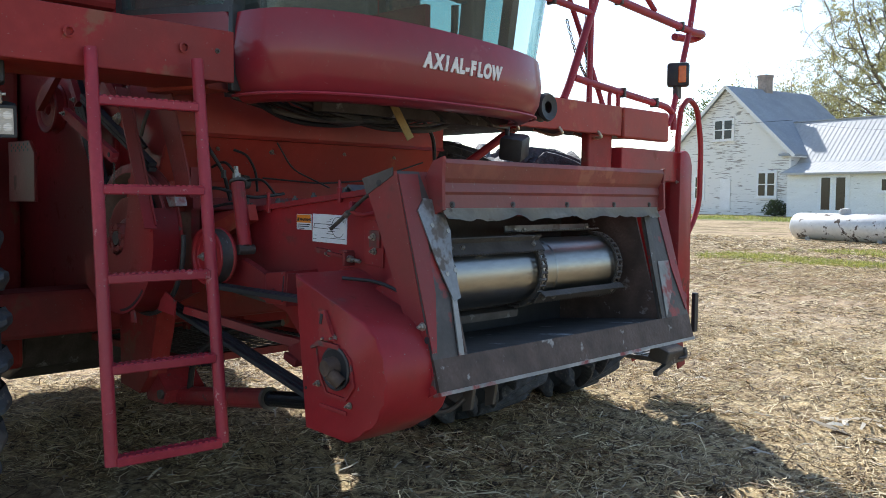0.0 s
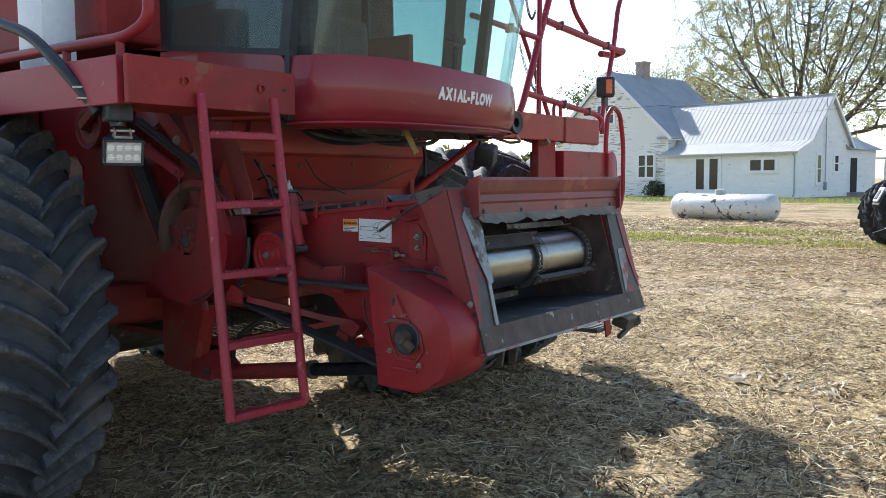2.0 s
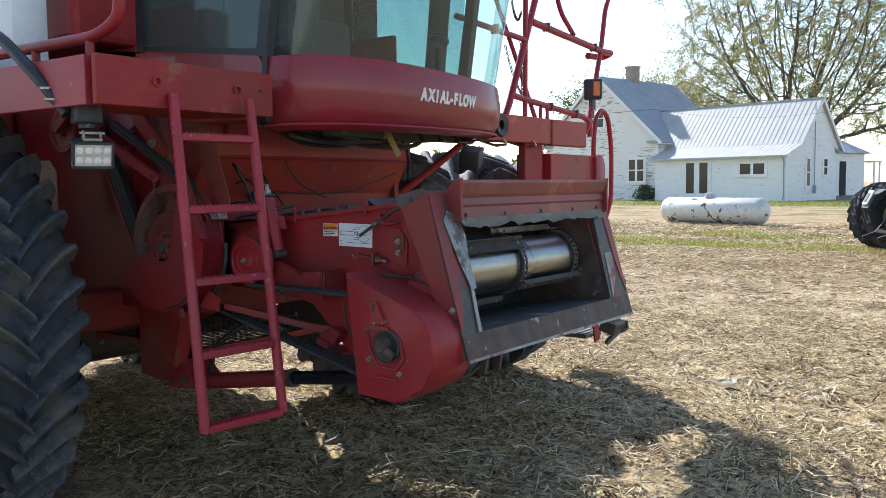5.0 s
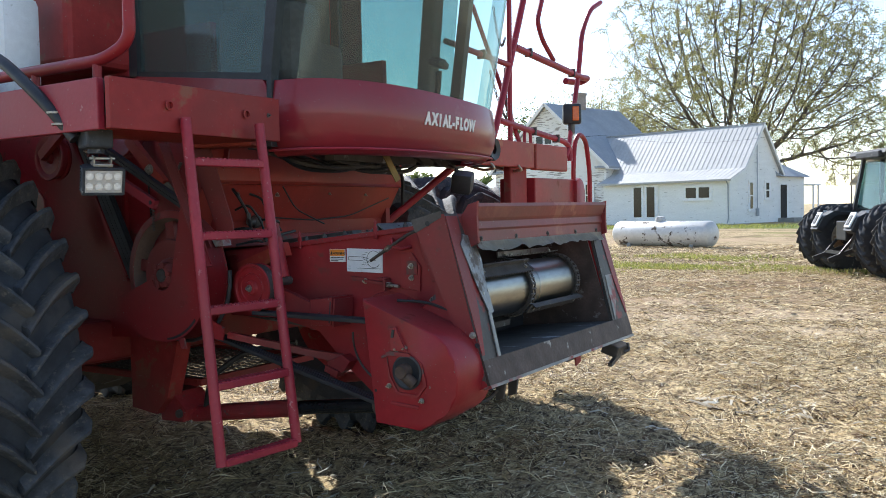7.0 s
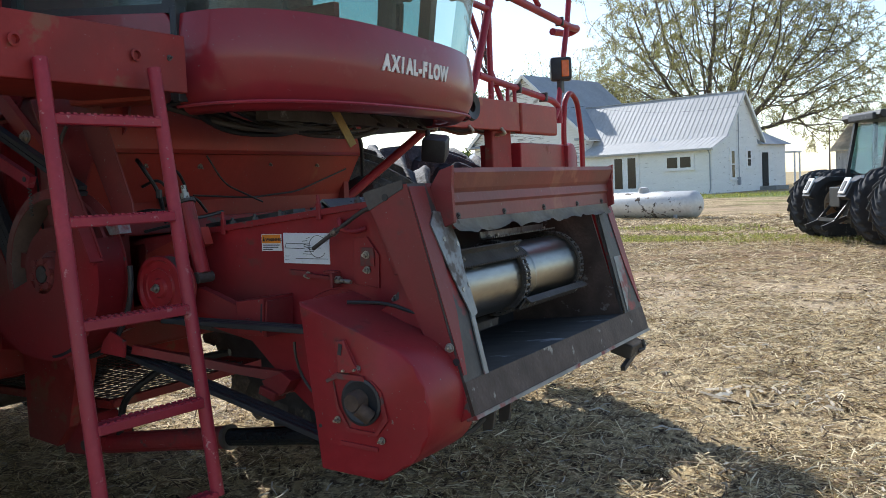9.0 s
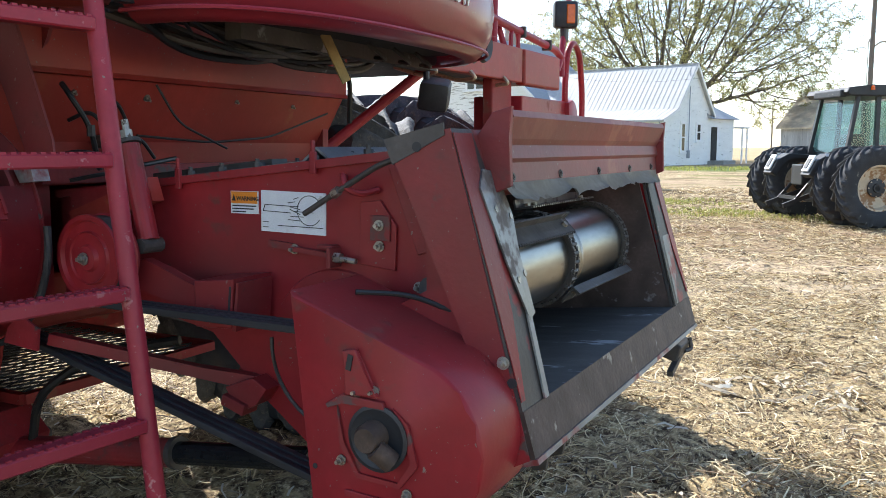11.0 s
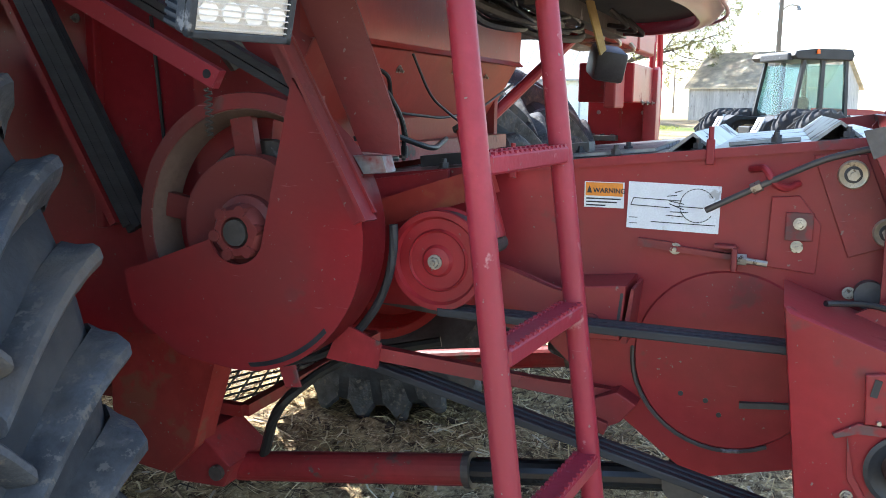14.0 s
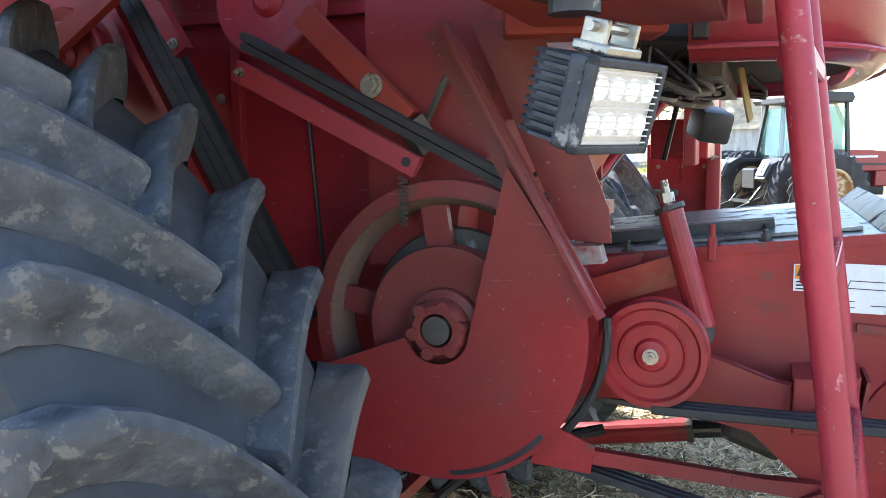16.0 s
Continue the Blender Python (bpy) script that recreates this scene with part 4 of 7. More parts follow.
for at_ in ((-0.79, -0.02, 1.63), (-0.80, 0.10, 1.52), (-0.82, 0.04, 1.55)):
    bm = rod(fresh(), (at_[0], at_[1], at_[2] - 0.016), (at_[0], at_[1], at_[2] + 0.016), 0.012, 6)
    part("hose_fitting", bm, STEEL_DARK, bulk)
bm = fresh()
spin(bm, [(0.0, 0.0), (0.0, 0.03), (-0.03, 0.034), (-0.04, 0.02), (-0.07, 0.02), (-0.07, 0.0)], (-0.93, 0.19, 1.60), n=16)
part("hose_coupling", bm, STEEL_DARK, bulk, smooth=True)

# upper drive on the side wall: bar, belts, discs, tension arm
bm = fresh()
bar(bm, (-1.405, -0.42, 1.895), (-1.015, -0.385, 1.690), 0.028, 0.042)
pink = part("belt_guide_bar", bm, RED_PINK, combine, "pinkish red square bar with bolt holes")
part("bar_hole", rod(fresh(), (-1.035, -0.402, 1.702), (-1.035, -0.398, 1.702), 0.010, 12), BLACK, pink)
part("bar_bolt", hexbolt(fresh(), (-1.39, -0.432, 1.888), 0.008, 0.01), BOLT, pink)
part("bar_spring", tube(fresh(), [(-1.055 - 0.011 * math.sin(k * 1.3), -0.37, 1.672 - k * 0.0026) for k in range(40)], 0.0025, 5), STEEL_DARK, pink)
bm = fresh()
for dz in (0.0, 0.021):
    bar(bm, (-1.45, -0.317, 1.958 + dz), (-0.83, -0.317, 1.640 + dz), 0.034, 0.016)
part("diagonal_belt", bm, BELT, combine, "black twin drive belt")
bm = fresh()
bar(bm, (-1.86, -0.193, 2.16), (-1.40, -0.193, 1.33), 0.02, 0.088)
wide_belt = part("wide_belt", bm, BELT, combine, "wide black rubber belt")
for off in (-0.032, 0.0, 0.032):
    part("belt_rib", bar(fresh(), (-1.86 + off, -0.20, 2.16), (-1.40 + off, -0.20, 1.33), 0.030, 0.026), BELT, wide_belt)
part("belt_edge_rail", bar(fresh(), (-1.93, -0.19, 2.13), (-1.485, -0.19, 1.33), 0.03, 0.022), RED, combine)
for cx, cz, r in ((-1.430, 2.065, 0.128), (-2.02, 1.965, 0.12)):
    bm = fresh()
    spin(bm, [(0.06, 0.0), (0.06, r), (0.05, r + 0.004), (0.045, r - 0.01), (0.012, r - 0.01), (0.006, r + 0.004), (-0.002, r), (-0.002, r - 0.012), (0.008, r * 0.75), (0.002, r * 0.45), (0.010, r * 0.30), (-0.006, 0.022), (-0.006, 0.0)], (cx, -0.26, cz), n=44)
    part("tension_disc", bm, RED, combine, "red dished tension pulley", smooth=True)
bm = fresh()
bar(bm, (-1.32, -0.285, 2.02), (-1.075, -0.285, 1.787), 0.03, 0.055)
arm = part("tension_arm", bm, RED_FADED_LIT, combine, "orange-red tension arm")
part("arm_bolt", hexbolt(fresh(), (-1.152, -0.302, 1.862), 0.019, 0.014), BOLT, arm)
bm = fresh()
bar(bm, (-1.075, -0.285, 1.787), (-1.045, -0.255, 1.727), 0.05, 0.05)
tube(bm, bent([(-1.045, -0.255, 1.787), (-1.015, -0.255, 1.85), (-0.995, -0.245, 1.89)], 0.02), 0.008, 6)
part("arm_spring_hook", bm, STEEL_DARK, arm)
bm = fresh()
bar(bm, (-2.05, -0.28, 1.97), (-1.80, -0.28, 2.13), 0.03, 0.05)
part("far_tension_arm", bm, RED_FADED_LIT, arm)
bm = fresh()
bar(bm, (-1.80, -0.25, 2.18), (-1.66, -0.25, 1.96), 0.03, 0.04)
part("belt_clip", bm, RED_WORN, arm)
part("clip_bolt", hexbolt(fresh(), (-1.675, -0.268, 1.98), 0.009, 0.01), BOLT, arm)
part("side_cable", tube(fresh(), bent([(-1.42, -0.10, 1.86), (-1.40, -0.10, 1.6), (-1.37, -0.11, 1.32)], 0.1), 0.005, 6), BRASS_HOSE, body)
bm = fresh()
prism(bm, [(-2.25, 1.80), (-1.98, 1.80), (-1.92, 1.74), (-1.92, 1.50), (-2.25, 1.50)], -0.36, -0.345, bevel=0.003)
grill = part("perforated_guard", bm, RED, combine, "red perforated guard behind the tyre")
for i in range(9):
    for j in range(3):
        if (i + j) % 2 == 0:
            part("guard_hole", rod(fresh(), (-2.20 + i * 0.026, -0.3612, 1.782 - j * 0.014), (-2.20 + i * 0.026, -0.3605, 1.782 - j * 0.014), 0.007, 8), BLACK, grill)

# frame leg, lift cylinders, axle, mesh step
bm = fresh()
prism(bm, [(-1.64, 1.06), (-1.25, 1.05), (-1.295, 0.90), (-1.36, 0.69), (-1.45, 0.60), (-1.64, 0.62)], -0.075, 0.02, bevel=0.004)
leg = part("frame_leg", bm, RED_DUSTY, combine, "dusty red frame leg")
bm = fresh()
prism(bm, [(-1.50, 0.72), (-1.37, 0.71), (-1.275, 0.63), (-1.30, 0.565), (-1.46, 0.56)], -0.03, 0.17, bevel=0.004)
part("cylinder_lug", bm, RED_WORN, leg)
part("lug_pin", rod(fresh(), (-1.315, -0.045, 0.61), (-1.315, 0.19, 0.61), 0.022, 14), STEEL_DARK, leg)
for y in (0.07, 1.21):
    bm = rod(fresh(), (-1.31, y, 0.59), (-0.60, y, 0.695), 0.043, 20)
    cyl = part("lift_cylinder", bm, RED_WORN, combine, "red hydraulic lift cylinder")
    part("gland", rod(fresh(), (-0.605, y, 0.694), (-0.585, y, 0.697), 0.048, 20), STEEL_DARK, cyl)
    part("rod", rod(fresh(), (-0.585, y, 0.697), (-0.06, y, 0.765), 0.034, 16), PISTON, cyl, "glossy black piston rod")
    part("rod_eye", rod(fresh(), (-0.05, y - 0.05, 0.767), (-0.05, y + 0.05, 0.767), 0.05, 16), STEEL_DARK, cyl)
part("lift_hose", tube(fresh(), bent([(-1.22, 0.06, 0.64), (-1.17, 0.05, 0.80), (-1.02, 0.15, 0.93), (-0.75, 0.25, 0.98)], 0.12), 0.015, 8), BRASS_HOSE, leg, smooth=True)
bm = fresh()
box(bm, (-1.90, 0.64, 0.97), (0.24, 2.9, 0.22), bevel=0.02)
part("axle_beam", bm, RED_DUSTY, combine)
bm = fresh()
for k in range(-12, 20):
    for s, dz in ((1, 0.0), (-1, 0.003)):
        x0, x1 = (-2.30 + k * 0.052, -2.30 + k * 0.052 + 0.37) if s > 0 else (-2.30 + k * 0.052 + 0.37, -2.30 + k * 0.052)
        ends = []
        for xa, ya, xb, yb in ((x0, 0.10, x1, 1.0), (x1, 1.0, x0, 0.10)):
            if xa > -1.32 or xa < -2.30:
                lim = -1.32 if xa > -1.32 else -2.30
                f = (lim - xa) / (xb - xa)
                xa, ya = lim, ya + (yb - ya) * f
            ends.append((xa, ya, 0.75 + dz))
        if 0.09 < ends[0][1] < 1.01 and 0.09 < ends[1][1] < 1.01 and math.dist(ends[0], ends[1]) > 0.03:
            rod(bm, ends[0], ends[1], 0.0038, 4)
mesh = part("mesh_step", bm, STEEL_DARK, combine, "expanded-metal mesh guard under the body")
bm = fresh()
for a, b in (((-2.32, 0.10), (-1.31, 0.10)), ((-2.32, 1.0), (-1.31, 1.0)), ((-1.31, 0.10), (-1.31, 1.0)), ((-2.32, 0.10), (-2.32, 1.0))):
    bar(bm, (*a, 0.75), (*b, 0.75), 0.03, 0.035)
for x in (-2.2,):
    bar(bm, (x, 0.6, 0.75), (x, 0.6, 0.84), 0.03, 0.03, (0, 1, 0))
part("mesh_frame", bm, RED_DUSTY, mesh)


# tyres with deep bar lugs
def tyre_mesh(R, W, lugs, lug_h, lug_w, n=72, skew=0.55):
    """Carcass and lugs round the y axis at the origin; the carcass meets the lug feet."""
    r = R - lug_h
    prof = [(-W * 0.36, r * 0.56), (-W * 0.44, r * 0.62), (-W * 0.50, r * 0.76), (-W * 0.50, r * 0.86), (-W * 0.46, r * 0.955), (-W * 0.38, r * 0.988), (-W * 0.2, r), (0, r * 1.003),
            (W * 0.2, r), (W * 0.38, r * 0.988), (W * 0.46, r * 0.955), (W * 0.50, r * 0.86), (W * 0.50, r * 0.76), (W * 0.44, r * 0.62), (W * 0.36, r * 0.56)]
    carcass = spin(fresh(), prof, (0, 0, 0), n=n)

    def rad(y):
        return float(np.interp(abs(y), [0, W * 0.2, W * 0.38, W * 0.46, W * 0.5], [r * 1.003, r, r * 0.995, r * 0.98, r * 0.94]))

    bmr = fresh()
    for side in (-1, 1):
        for k in range(lugs):
            base = 2 * math.pi * (k + (0.5 if side > 0 else 0)) / lugs
            rings = []
            ys = np.linspace(-0.03, 0.505, 9) * W
            for j, yy in enumerate(ys):
                t = base - skew * 0.62 * max(0, 1 - yy / (W * 0.5)) ** 1.6 + skew * 0.3
                y = side * yy
                rr = rad(yy)
                wide = lug_w * (0.9 + 0.35 * j / 8)
                top = lug_h * (0.86 + 0.14 * min(j, 6) / 6 if j < 7 else (1.12 if j == 7 else 1.05))
                ring = []
                for da, hh in ((-0.95, -0.06), (-0.60, 0.35), (-0.38, 0.85), (-0.18, 1.0), (0.18, 1.0), (0.38, 0.85), (0.60, 0.35), (0.95, -0.06)):
                    ang = t + da * wide / R
                    q = rr + top * hh
                    ring.append(bmr.verts.new((q * math.cos(ang), y, q * math.sin(ang))))
                rings.append(ring)
            # the lug's end runs down the shoulder
            ring = []
            for da, hh in ((-0.85, 0), (-0.60, 0.2), (-0.38, 0.45), (-0.18, 0.5), (0.18, 0.5), (0.38, 0.45), (0.60, 0.2), (0.85, 0)):
                ang = t + da * wide / R
                q = r * 0.80 + lug_h * hh * 0.4
                ring.append(bmr.verts.new((q * math.cos(ang), side * W * 0.515, q * math.sin(ang))))
            rings.append(ring)
            for a, b in zip(rings, rings[1:]):
                for i in range(7):
                    bmr.faces.new((a[i], a[i + 1], b[i + 1], b[i]))
            bmr.faces.new(rings[0])
            bmr.faces.new(rings[-1][::-1])
    return carcass, bmr


def drive_wheel(R, W, lugs, lug_h, lug_w, rim_mat, tread_mat, wall_mat, at, label, parent, name="wheel", skew=0.55):
    carcass, lug = tyre_mesh(R, W, lugs, lug_h, lug_w, skew=skew)
    w = part(name, carcass, wall_mat, parent, label, smooth=True)
    t = part("tread", lug, tread_mat, w, smooth=True)
    t["kind"] = "stuff"
    bm = fresh()
    rr = (R - lug_h) * 0.58
    for s in (-1, 1):
        spin(bm, [(s * W * 0.38, rr * 0.94), (s * W * 0.40, rr * 1.03), (s * W * 0.37, rr * 1.04), (s * W * 0.33, rr * 0.93), (s * W * 0.10, rr * 0.86), (s * W * 0.02, rr * 0.5), (s * W * 0.06, rr * 0.28), (s * W * 0.10, rr * 0.22), (s * W * 0.10, 0.0)], (0, 0, 0), n=40)
        for k in range(8):
            a = 2 * math.pi * k / 8
            rod(bm, (rr * 0.36 * math.cos(a), s * W * 0.04, rr * 0.36 * math.sin(a)), (rr * 0.36 * math.cos(a), s * (W * 0.04 + 0.05), rr * 0.36 * math.sin(a)), 0.018, 6)
    part("rim", bm, rim_mat, w, smooth=True)
    if name == "rear_wheel" and R > 0.8:
        for s in (-1, 1):
            part("wheel_hub", spin(fresh(), [(s * W * 0.09, rr * 0.42), (s * W * 0.12, rr * 0.40), (s * W * 0.15, rr * 0.2), (s * W * 0.22, rr * 0.18), (s * W * 0.22, 0.0)], (0, 0, 0), n=20), BLACK, w)
    for o in (w,):
        o.matrix_basis = at
    return w


RIM_RED = mat("red_rim_paint", (0.30, 0.03, 0.03), 0.5, var=0.3, scale=4, wear=(0.2, 0.12, 0.08), amount=0.3)
drive_wheel(1.045, 0.55, 40, 0.060, 0.041, RIM_RED, TYRE, TYRE_SIDE, pose(-1.86, -1.120, 1.012, 0, -3.85, 0), "dusty drive tyre with deep curved lugs", combine, "front_wheel", 0.30)
drive_wheel(0.985, 0.77, 26, 0.068, 0.074, RIM_RED, TYRE, TYRE_SIDE, pose(-1.86, 2.345, 0.955, 0, 3, 0), "wide dusty drive tyre with deep curved lugs", combine, "front_wheel")
drive_wheel(0.985, 0.53, 26, 0.068, 0.074, RIM_RED, TYRE, TYRE_SIDE, pose(-1.86, 3.42, 0.955, 0, 7, 0), "outer dual tyre with deep lugs", combine, "front_wheel")
part("dual_spacer", rod(fresh(), (-1.86, 2.5, 0.955), (-1.86, 3.3, 0.955), 0.22, 24), RIM_RED, combine)
drive_wheel(0.62, 0.40, 20, 0.04, 0.05, RIM_RED, TYRE, TYRE_SIDE, pose(-4.6, -0.75, 0.61), "rear steering wheel", combine, "rear_wheel")
drive_wheel(0.62, 0.40, 20, 0.04, 0.05, RIM_RED, TYRE, TYRE_SIDE, pose(-4.6, 2.03, 0.61), "rear steering wheel", combine, "rear_wheel")
part("rear_axle", box(fresh(), (-4.6, 0.64, 0.70), (0.2, 2.5, 0.2), bevel=0.01), RED_DUSTY, combine)

for y0, y1 in ((1.38, 2.0), (-0.72, -0.10)):
    bm = fresh()
    box(bm, (-3.85, (y0 + y1) / 2, 1.40), (2.1, y1 - y0, 1.75), bevel=0.03)
    part("rear_side_shield", bm, RED_DUSTY, body)

# near service platform, its fascia and hand rail
bm = fresh()
box(bm, (-1.70, -0.80, 2.115), (2.5, 0.55, 0.03))
plat = part("service_platform", bm, STEEL_DARK, combine, "service platform over the tyre")
bm = fresh()
box(bm, (-0.390, -0.66, 2.045), (0.03, 0.86, 0.185), bevel=0.004)
part("front_fascia", bm, RED_DUSTY, plat, "faded red platform fascia")
bm = fresh()
box(bm, (-1.70, -1.08, 2.045), (2.52, 0.03, 0.185), bevel=0.004)
part("side_fascia", bm, RED_PINK, plat)
bm = fresh()
box(bm, (-0.62, -0.64, 1.985), (0.36, 0.80, 0.05), bevel=0.005)
box(bm, (-0.72, -0.22, 1.99), (0.32, 0.14, 0.09), (0, 0, 18), 0.01)
part("platform_bracket", bm, RED_FADED_LIT, plat)
for y in (-0.835, -0.435):
    bm = fresh()
    spin(bm, [(0.0, 0.014), (0.004, 0.018), (0.010, 0.020), (0.012, 0.013), (0.0, 0.012)], (-0.375, y, 2.055), "x", n=18)
    part("fascia_ring", bm, RED_DUSTY, plat)
part("fascia_bolt", hexbolt(fresh(), (-0.375, -0.30, 2.06), 0.007, 0.006, (1, 0, 0)), STEEL_DARK, plat)
bm = fresh()
tube(bm, bent([(-2.9, -0.93, 2.24), (-0.62, -0.93, 2.24), (-0.50, -0.90, 2.30), (-0.50, -0.90, 3.0)], 0.10, 8), 0.024, 12)
rail = part("hand_rail", bm, RED, combine, "red tubular hand rail", smooth=True)
for x in (-0.66, -1.06, -2.0):
    part("rail_post", rod(fresh(), (x, -0.93, 2.13), (x, -0.93, 2.24), 0.018, 10), RED, rail)
bm = fresh()
box(bm, (-1.62, -0.70, 2.42), (0.25, 0.2, 0.5), bevel=0.05)
part("washer_tank", bm, WHITE_DECAL, plat, "white plastic tank", smooth=True)

# ladder
ladder = thing("service_ladder", "red tubular steel ladder hung from the platform fascia", "ladder", group="")
TL, BL = Vector((-0.352, -0.775, 1.98)), Vector((-0.188, -0.80, 0.69))
TR, BR = Vector((-0.318, -0.415, 1.98)), Vector((-0.150, -0.425, 0.70))
for a, b in ((TL, BL), (TR, BR)):
    bm = fresh()
    tube(bm, [a + Vector((0, 0, 0.03)), b], 0.021, 14)
    part("rail", bm, RED_PINK, ladder, smooth=True)
for z in (1.842, 1.556, 1.272, 0.988, 0.702):
    ta, tb = (TL.z - z) / (TL.z - BL.z), (TR.z - z + 0.0) / (TR.z - BR.z)
    a, b = TL.lerp(BL, ta), TR.lerp(BR, tb)
    bm = fresh()
    d = (b - a)
    bar(bm, a + d * 0.03, b - d * 0.03, 0.045, 0.030)
    bmesh.ops.bevel(bm, geom=bm.edges[:], offset=0.004, segments=1, affect='EDGES')
    k = 16
    for i in range(k):
        p = a + d * (0.08 + 0.84 * i / (k - 1)) + Vector((0, 0, 0.016))
        for dx in (-0.017, 0.017):
            box(bm, p + Vector((dx, 0, 0)), (0.007, 0.012, 0.005))
    part("rung", bm, RED_PINK, ladder)

# work lamp and its conduit
LC = Vector((-0.522, -1.022, 1.770))
LM = Matrix.Translation(LC) @ Euler((0, radians(16), radians(-22))).to_matrix().to_4x4()
lamp = thing("work_lamp", "black cast LED work lamp with eight lenses", "work lamp")
bm = fresh()
box(bm, (-0.014, 0, 0), (0.028, 0.150, 0.102), bevel=0.006)
box(bm, (-0.05, 0, 0), (0.06, 0.118, 0.094), bevel=0.008)
bm.transform(LM)
housing = part("housing", bm, CAST, lamp)
for k in range(9):
    z = -0.044 + k * 0.011
    bm = prism(fresh(), [(-0.004, -0.076), (-0.004, 0.076), (-0.060, 0.070), (-0.092, 0.046), (-0.092, -0.046), (-0.060, -0.070)], z - 0.0022, z + 0.0022, "z")
    bm.transform(LM)
    part("cooling_fin", bm, CAST, housing)
bm = fresh()
for dy, dz, sy, sz in ((-0.071, 0, 0.010, 0.104), (0.071, 0, 0.010, 0.104), (0, 0.047, 0.152, 0.010), (0, -0.047, 0.152, 0.010)):
    box(bm, (0.003, dy, dz), (0.012, sy, sz), bevel=0.002)
bm.transform(LM)
part("bezel", bm, CAST, lamp)
bm = fresh()
box(bm, (0.001, 0, 0), (0.004, 0.134, 0.086))
bm.transform(LM)
part("reflector", bm, LENS, lamp)
for i in range(4):
    for j in range(2):
        bm = fresh()
        spin(bm, [(0.003, 0.0140), (0.006, 0.0135), (0.0078, 0.009), (0.008, 0.0)], (0, -0.0495 + 0.033 * i, -0.0195 + 0.039 * j), "x", n=18)
        bm.transform(LM)
        part("led_lens", bm, LED, lamp, "lit white LED lens", smooth=True)
for k in range(11):
    bm = box(fresh(), (0.0088, 0, -0.038 + k * 0.0076), (0.0016, 0.132, 0.0016))
    bm.transform(LM)
    part("lens_rib", bm, LENS, lamp)
bm = fresh()
box(bm, (-0.03, 0.0, 0.058), (0.05, 0.07, 0.012), bevel=0.003)
box(bm, (-0.03, -0.03, 0.074), (0.034, 0.006, 0.03), bevel=0.002)
box(bm, (-0.03, 0.03, 0.074), (0.034, 0.006, 0.03), bevel=0.002)
rod(bm, (-0.03, -0.045, 0.080), (-0.03, 0.045, 0.080), 0.006, 8)
bm.transform(LM)
part("lamp_bracket", bm, BOLT, lamp, "bare metal bracket")
bm = fresh()
box(bm, LC + Vector((-0.05, 0.01, 0.165)), (0.11, 0.10, 0.085), (0, 0, -20), 0.01)
rod(bm, LC + Vector((-0.05, 0.01, 0.125)), LC + Vector((-0.05, 0.01, 0.105)), 0.03, 14)
part("lamp_mount", bm, CAST, lamp)
bm = fresh()
tube(bm, bent([(-1.45, -1.11, 2.40), (-1.02, -1.11, 2.27), (-0.80, -1.11, 2.12), (-0.69, -1.09, 2.02), (-0.625, -1.06, 1.93)], 0.15, 8), 0.024, 12)
cond = part("conduit", bm, BLACK, lamp, "black corrugated conduit", smooth=True)
for z, x in ((2.03, -0.70), (1.985, -0.672)):
    bm = fresh()
    spin(bm, [(-0.004, 0.025), (-0.004, 0.029), (0.004, 0.029), (0.004, 0.025)], (x, -1.09, z), "z", n=16)
    part("conduit_clamp", bm, BOLT, cond)
# ---- cab ----
CY, HW = 0.66, 0.80


def cab_plan(n=40, grow=0.0, x_back=-0.52, depth=0.45):
    """The rounded front of the cab from its near corner to its far one, seen from above."""
    out = []
    for k in range(n + 1):
        t = math.pi * k / n
        c, s = math.cos(t), math.sin(t)
        e = 2 / 2.7
        y = CY - (HW + grow) * math.copysign(abs(c) ** e, c)
        x = x_back + (depth + grow) * abs(s) ** e
        out.append((x, y))
    return out


def loft(bm, rings, close=False):
    vs = [[bm.verts.new(p) for p in r] for r in rings]
    for a, b in zip(vs, vs[1:]):
        for i in range(len(a) - 1):
            bm.faces.new((a[i], a[i + 1], b[i + 1], b[i]))
    return vs


def skirt_top(y):
    return 2.235 - 0.055 * (y - (CY - HW)) / (2 * HW)


rings = []
for z, g, lift in ((2.0, 0.015, 1), (0.86, 0.022, 0), (0.6, 0.03, 0), (0.3, 0.02, 0), (0.12, -0.005, 0), (0.03, -0.03, 0), (0.0, -0.05, 0), (0.0, -0.075, 0), (0.03, -0.085, 0)):
    ring = []
    for x, y in cab_plan(grow=g):
        top = skirt_top(y)
        ring.append((x, y, top if z > 1 else 1.90 + (top - 1.90) * z))
    rings.append(ring)
bm = fresh()
loft(bm, rings)
skirt = part("cab_skirt", bm, RED_CAB, combine, "smooth dark red moulded cab skirt", smooth=True)
bm = fresh()
tube(bm, [(x, y, 1.925) for x, y in cab_plan(grow=0.006)], 0.006, 6)
part("skirt_bead", bm, RED_PINK, skirt)
# floor pan in near-black, the shade under the cab put into its colour
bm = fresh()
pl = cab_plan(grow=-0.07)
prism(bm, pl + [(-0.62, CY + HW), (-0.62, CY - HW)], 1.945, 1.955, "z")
part("cab_floor_pan", bm, UNDER_SHADE, skirt)
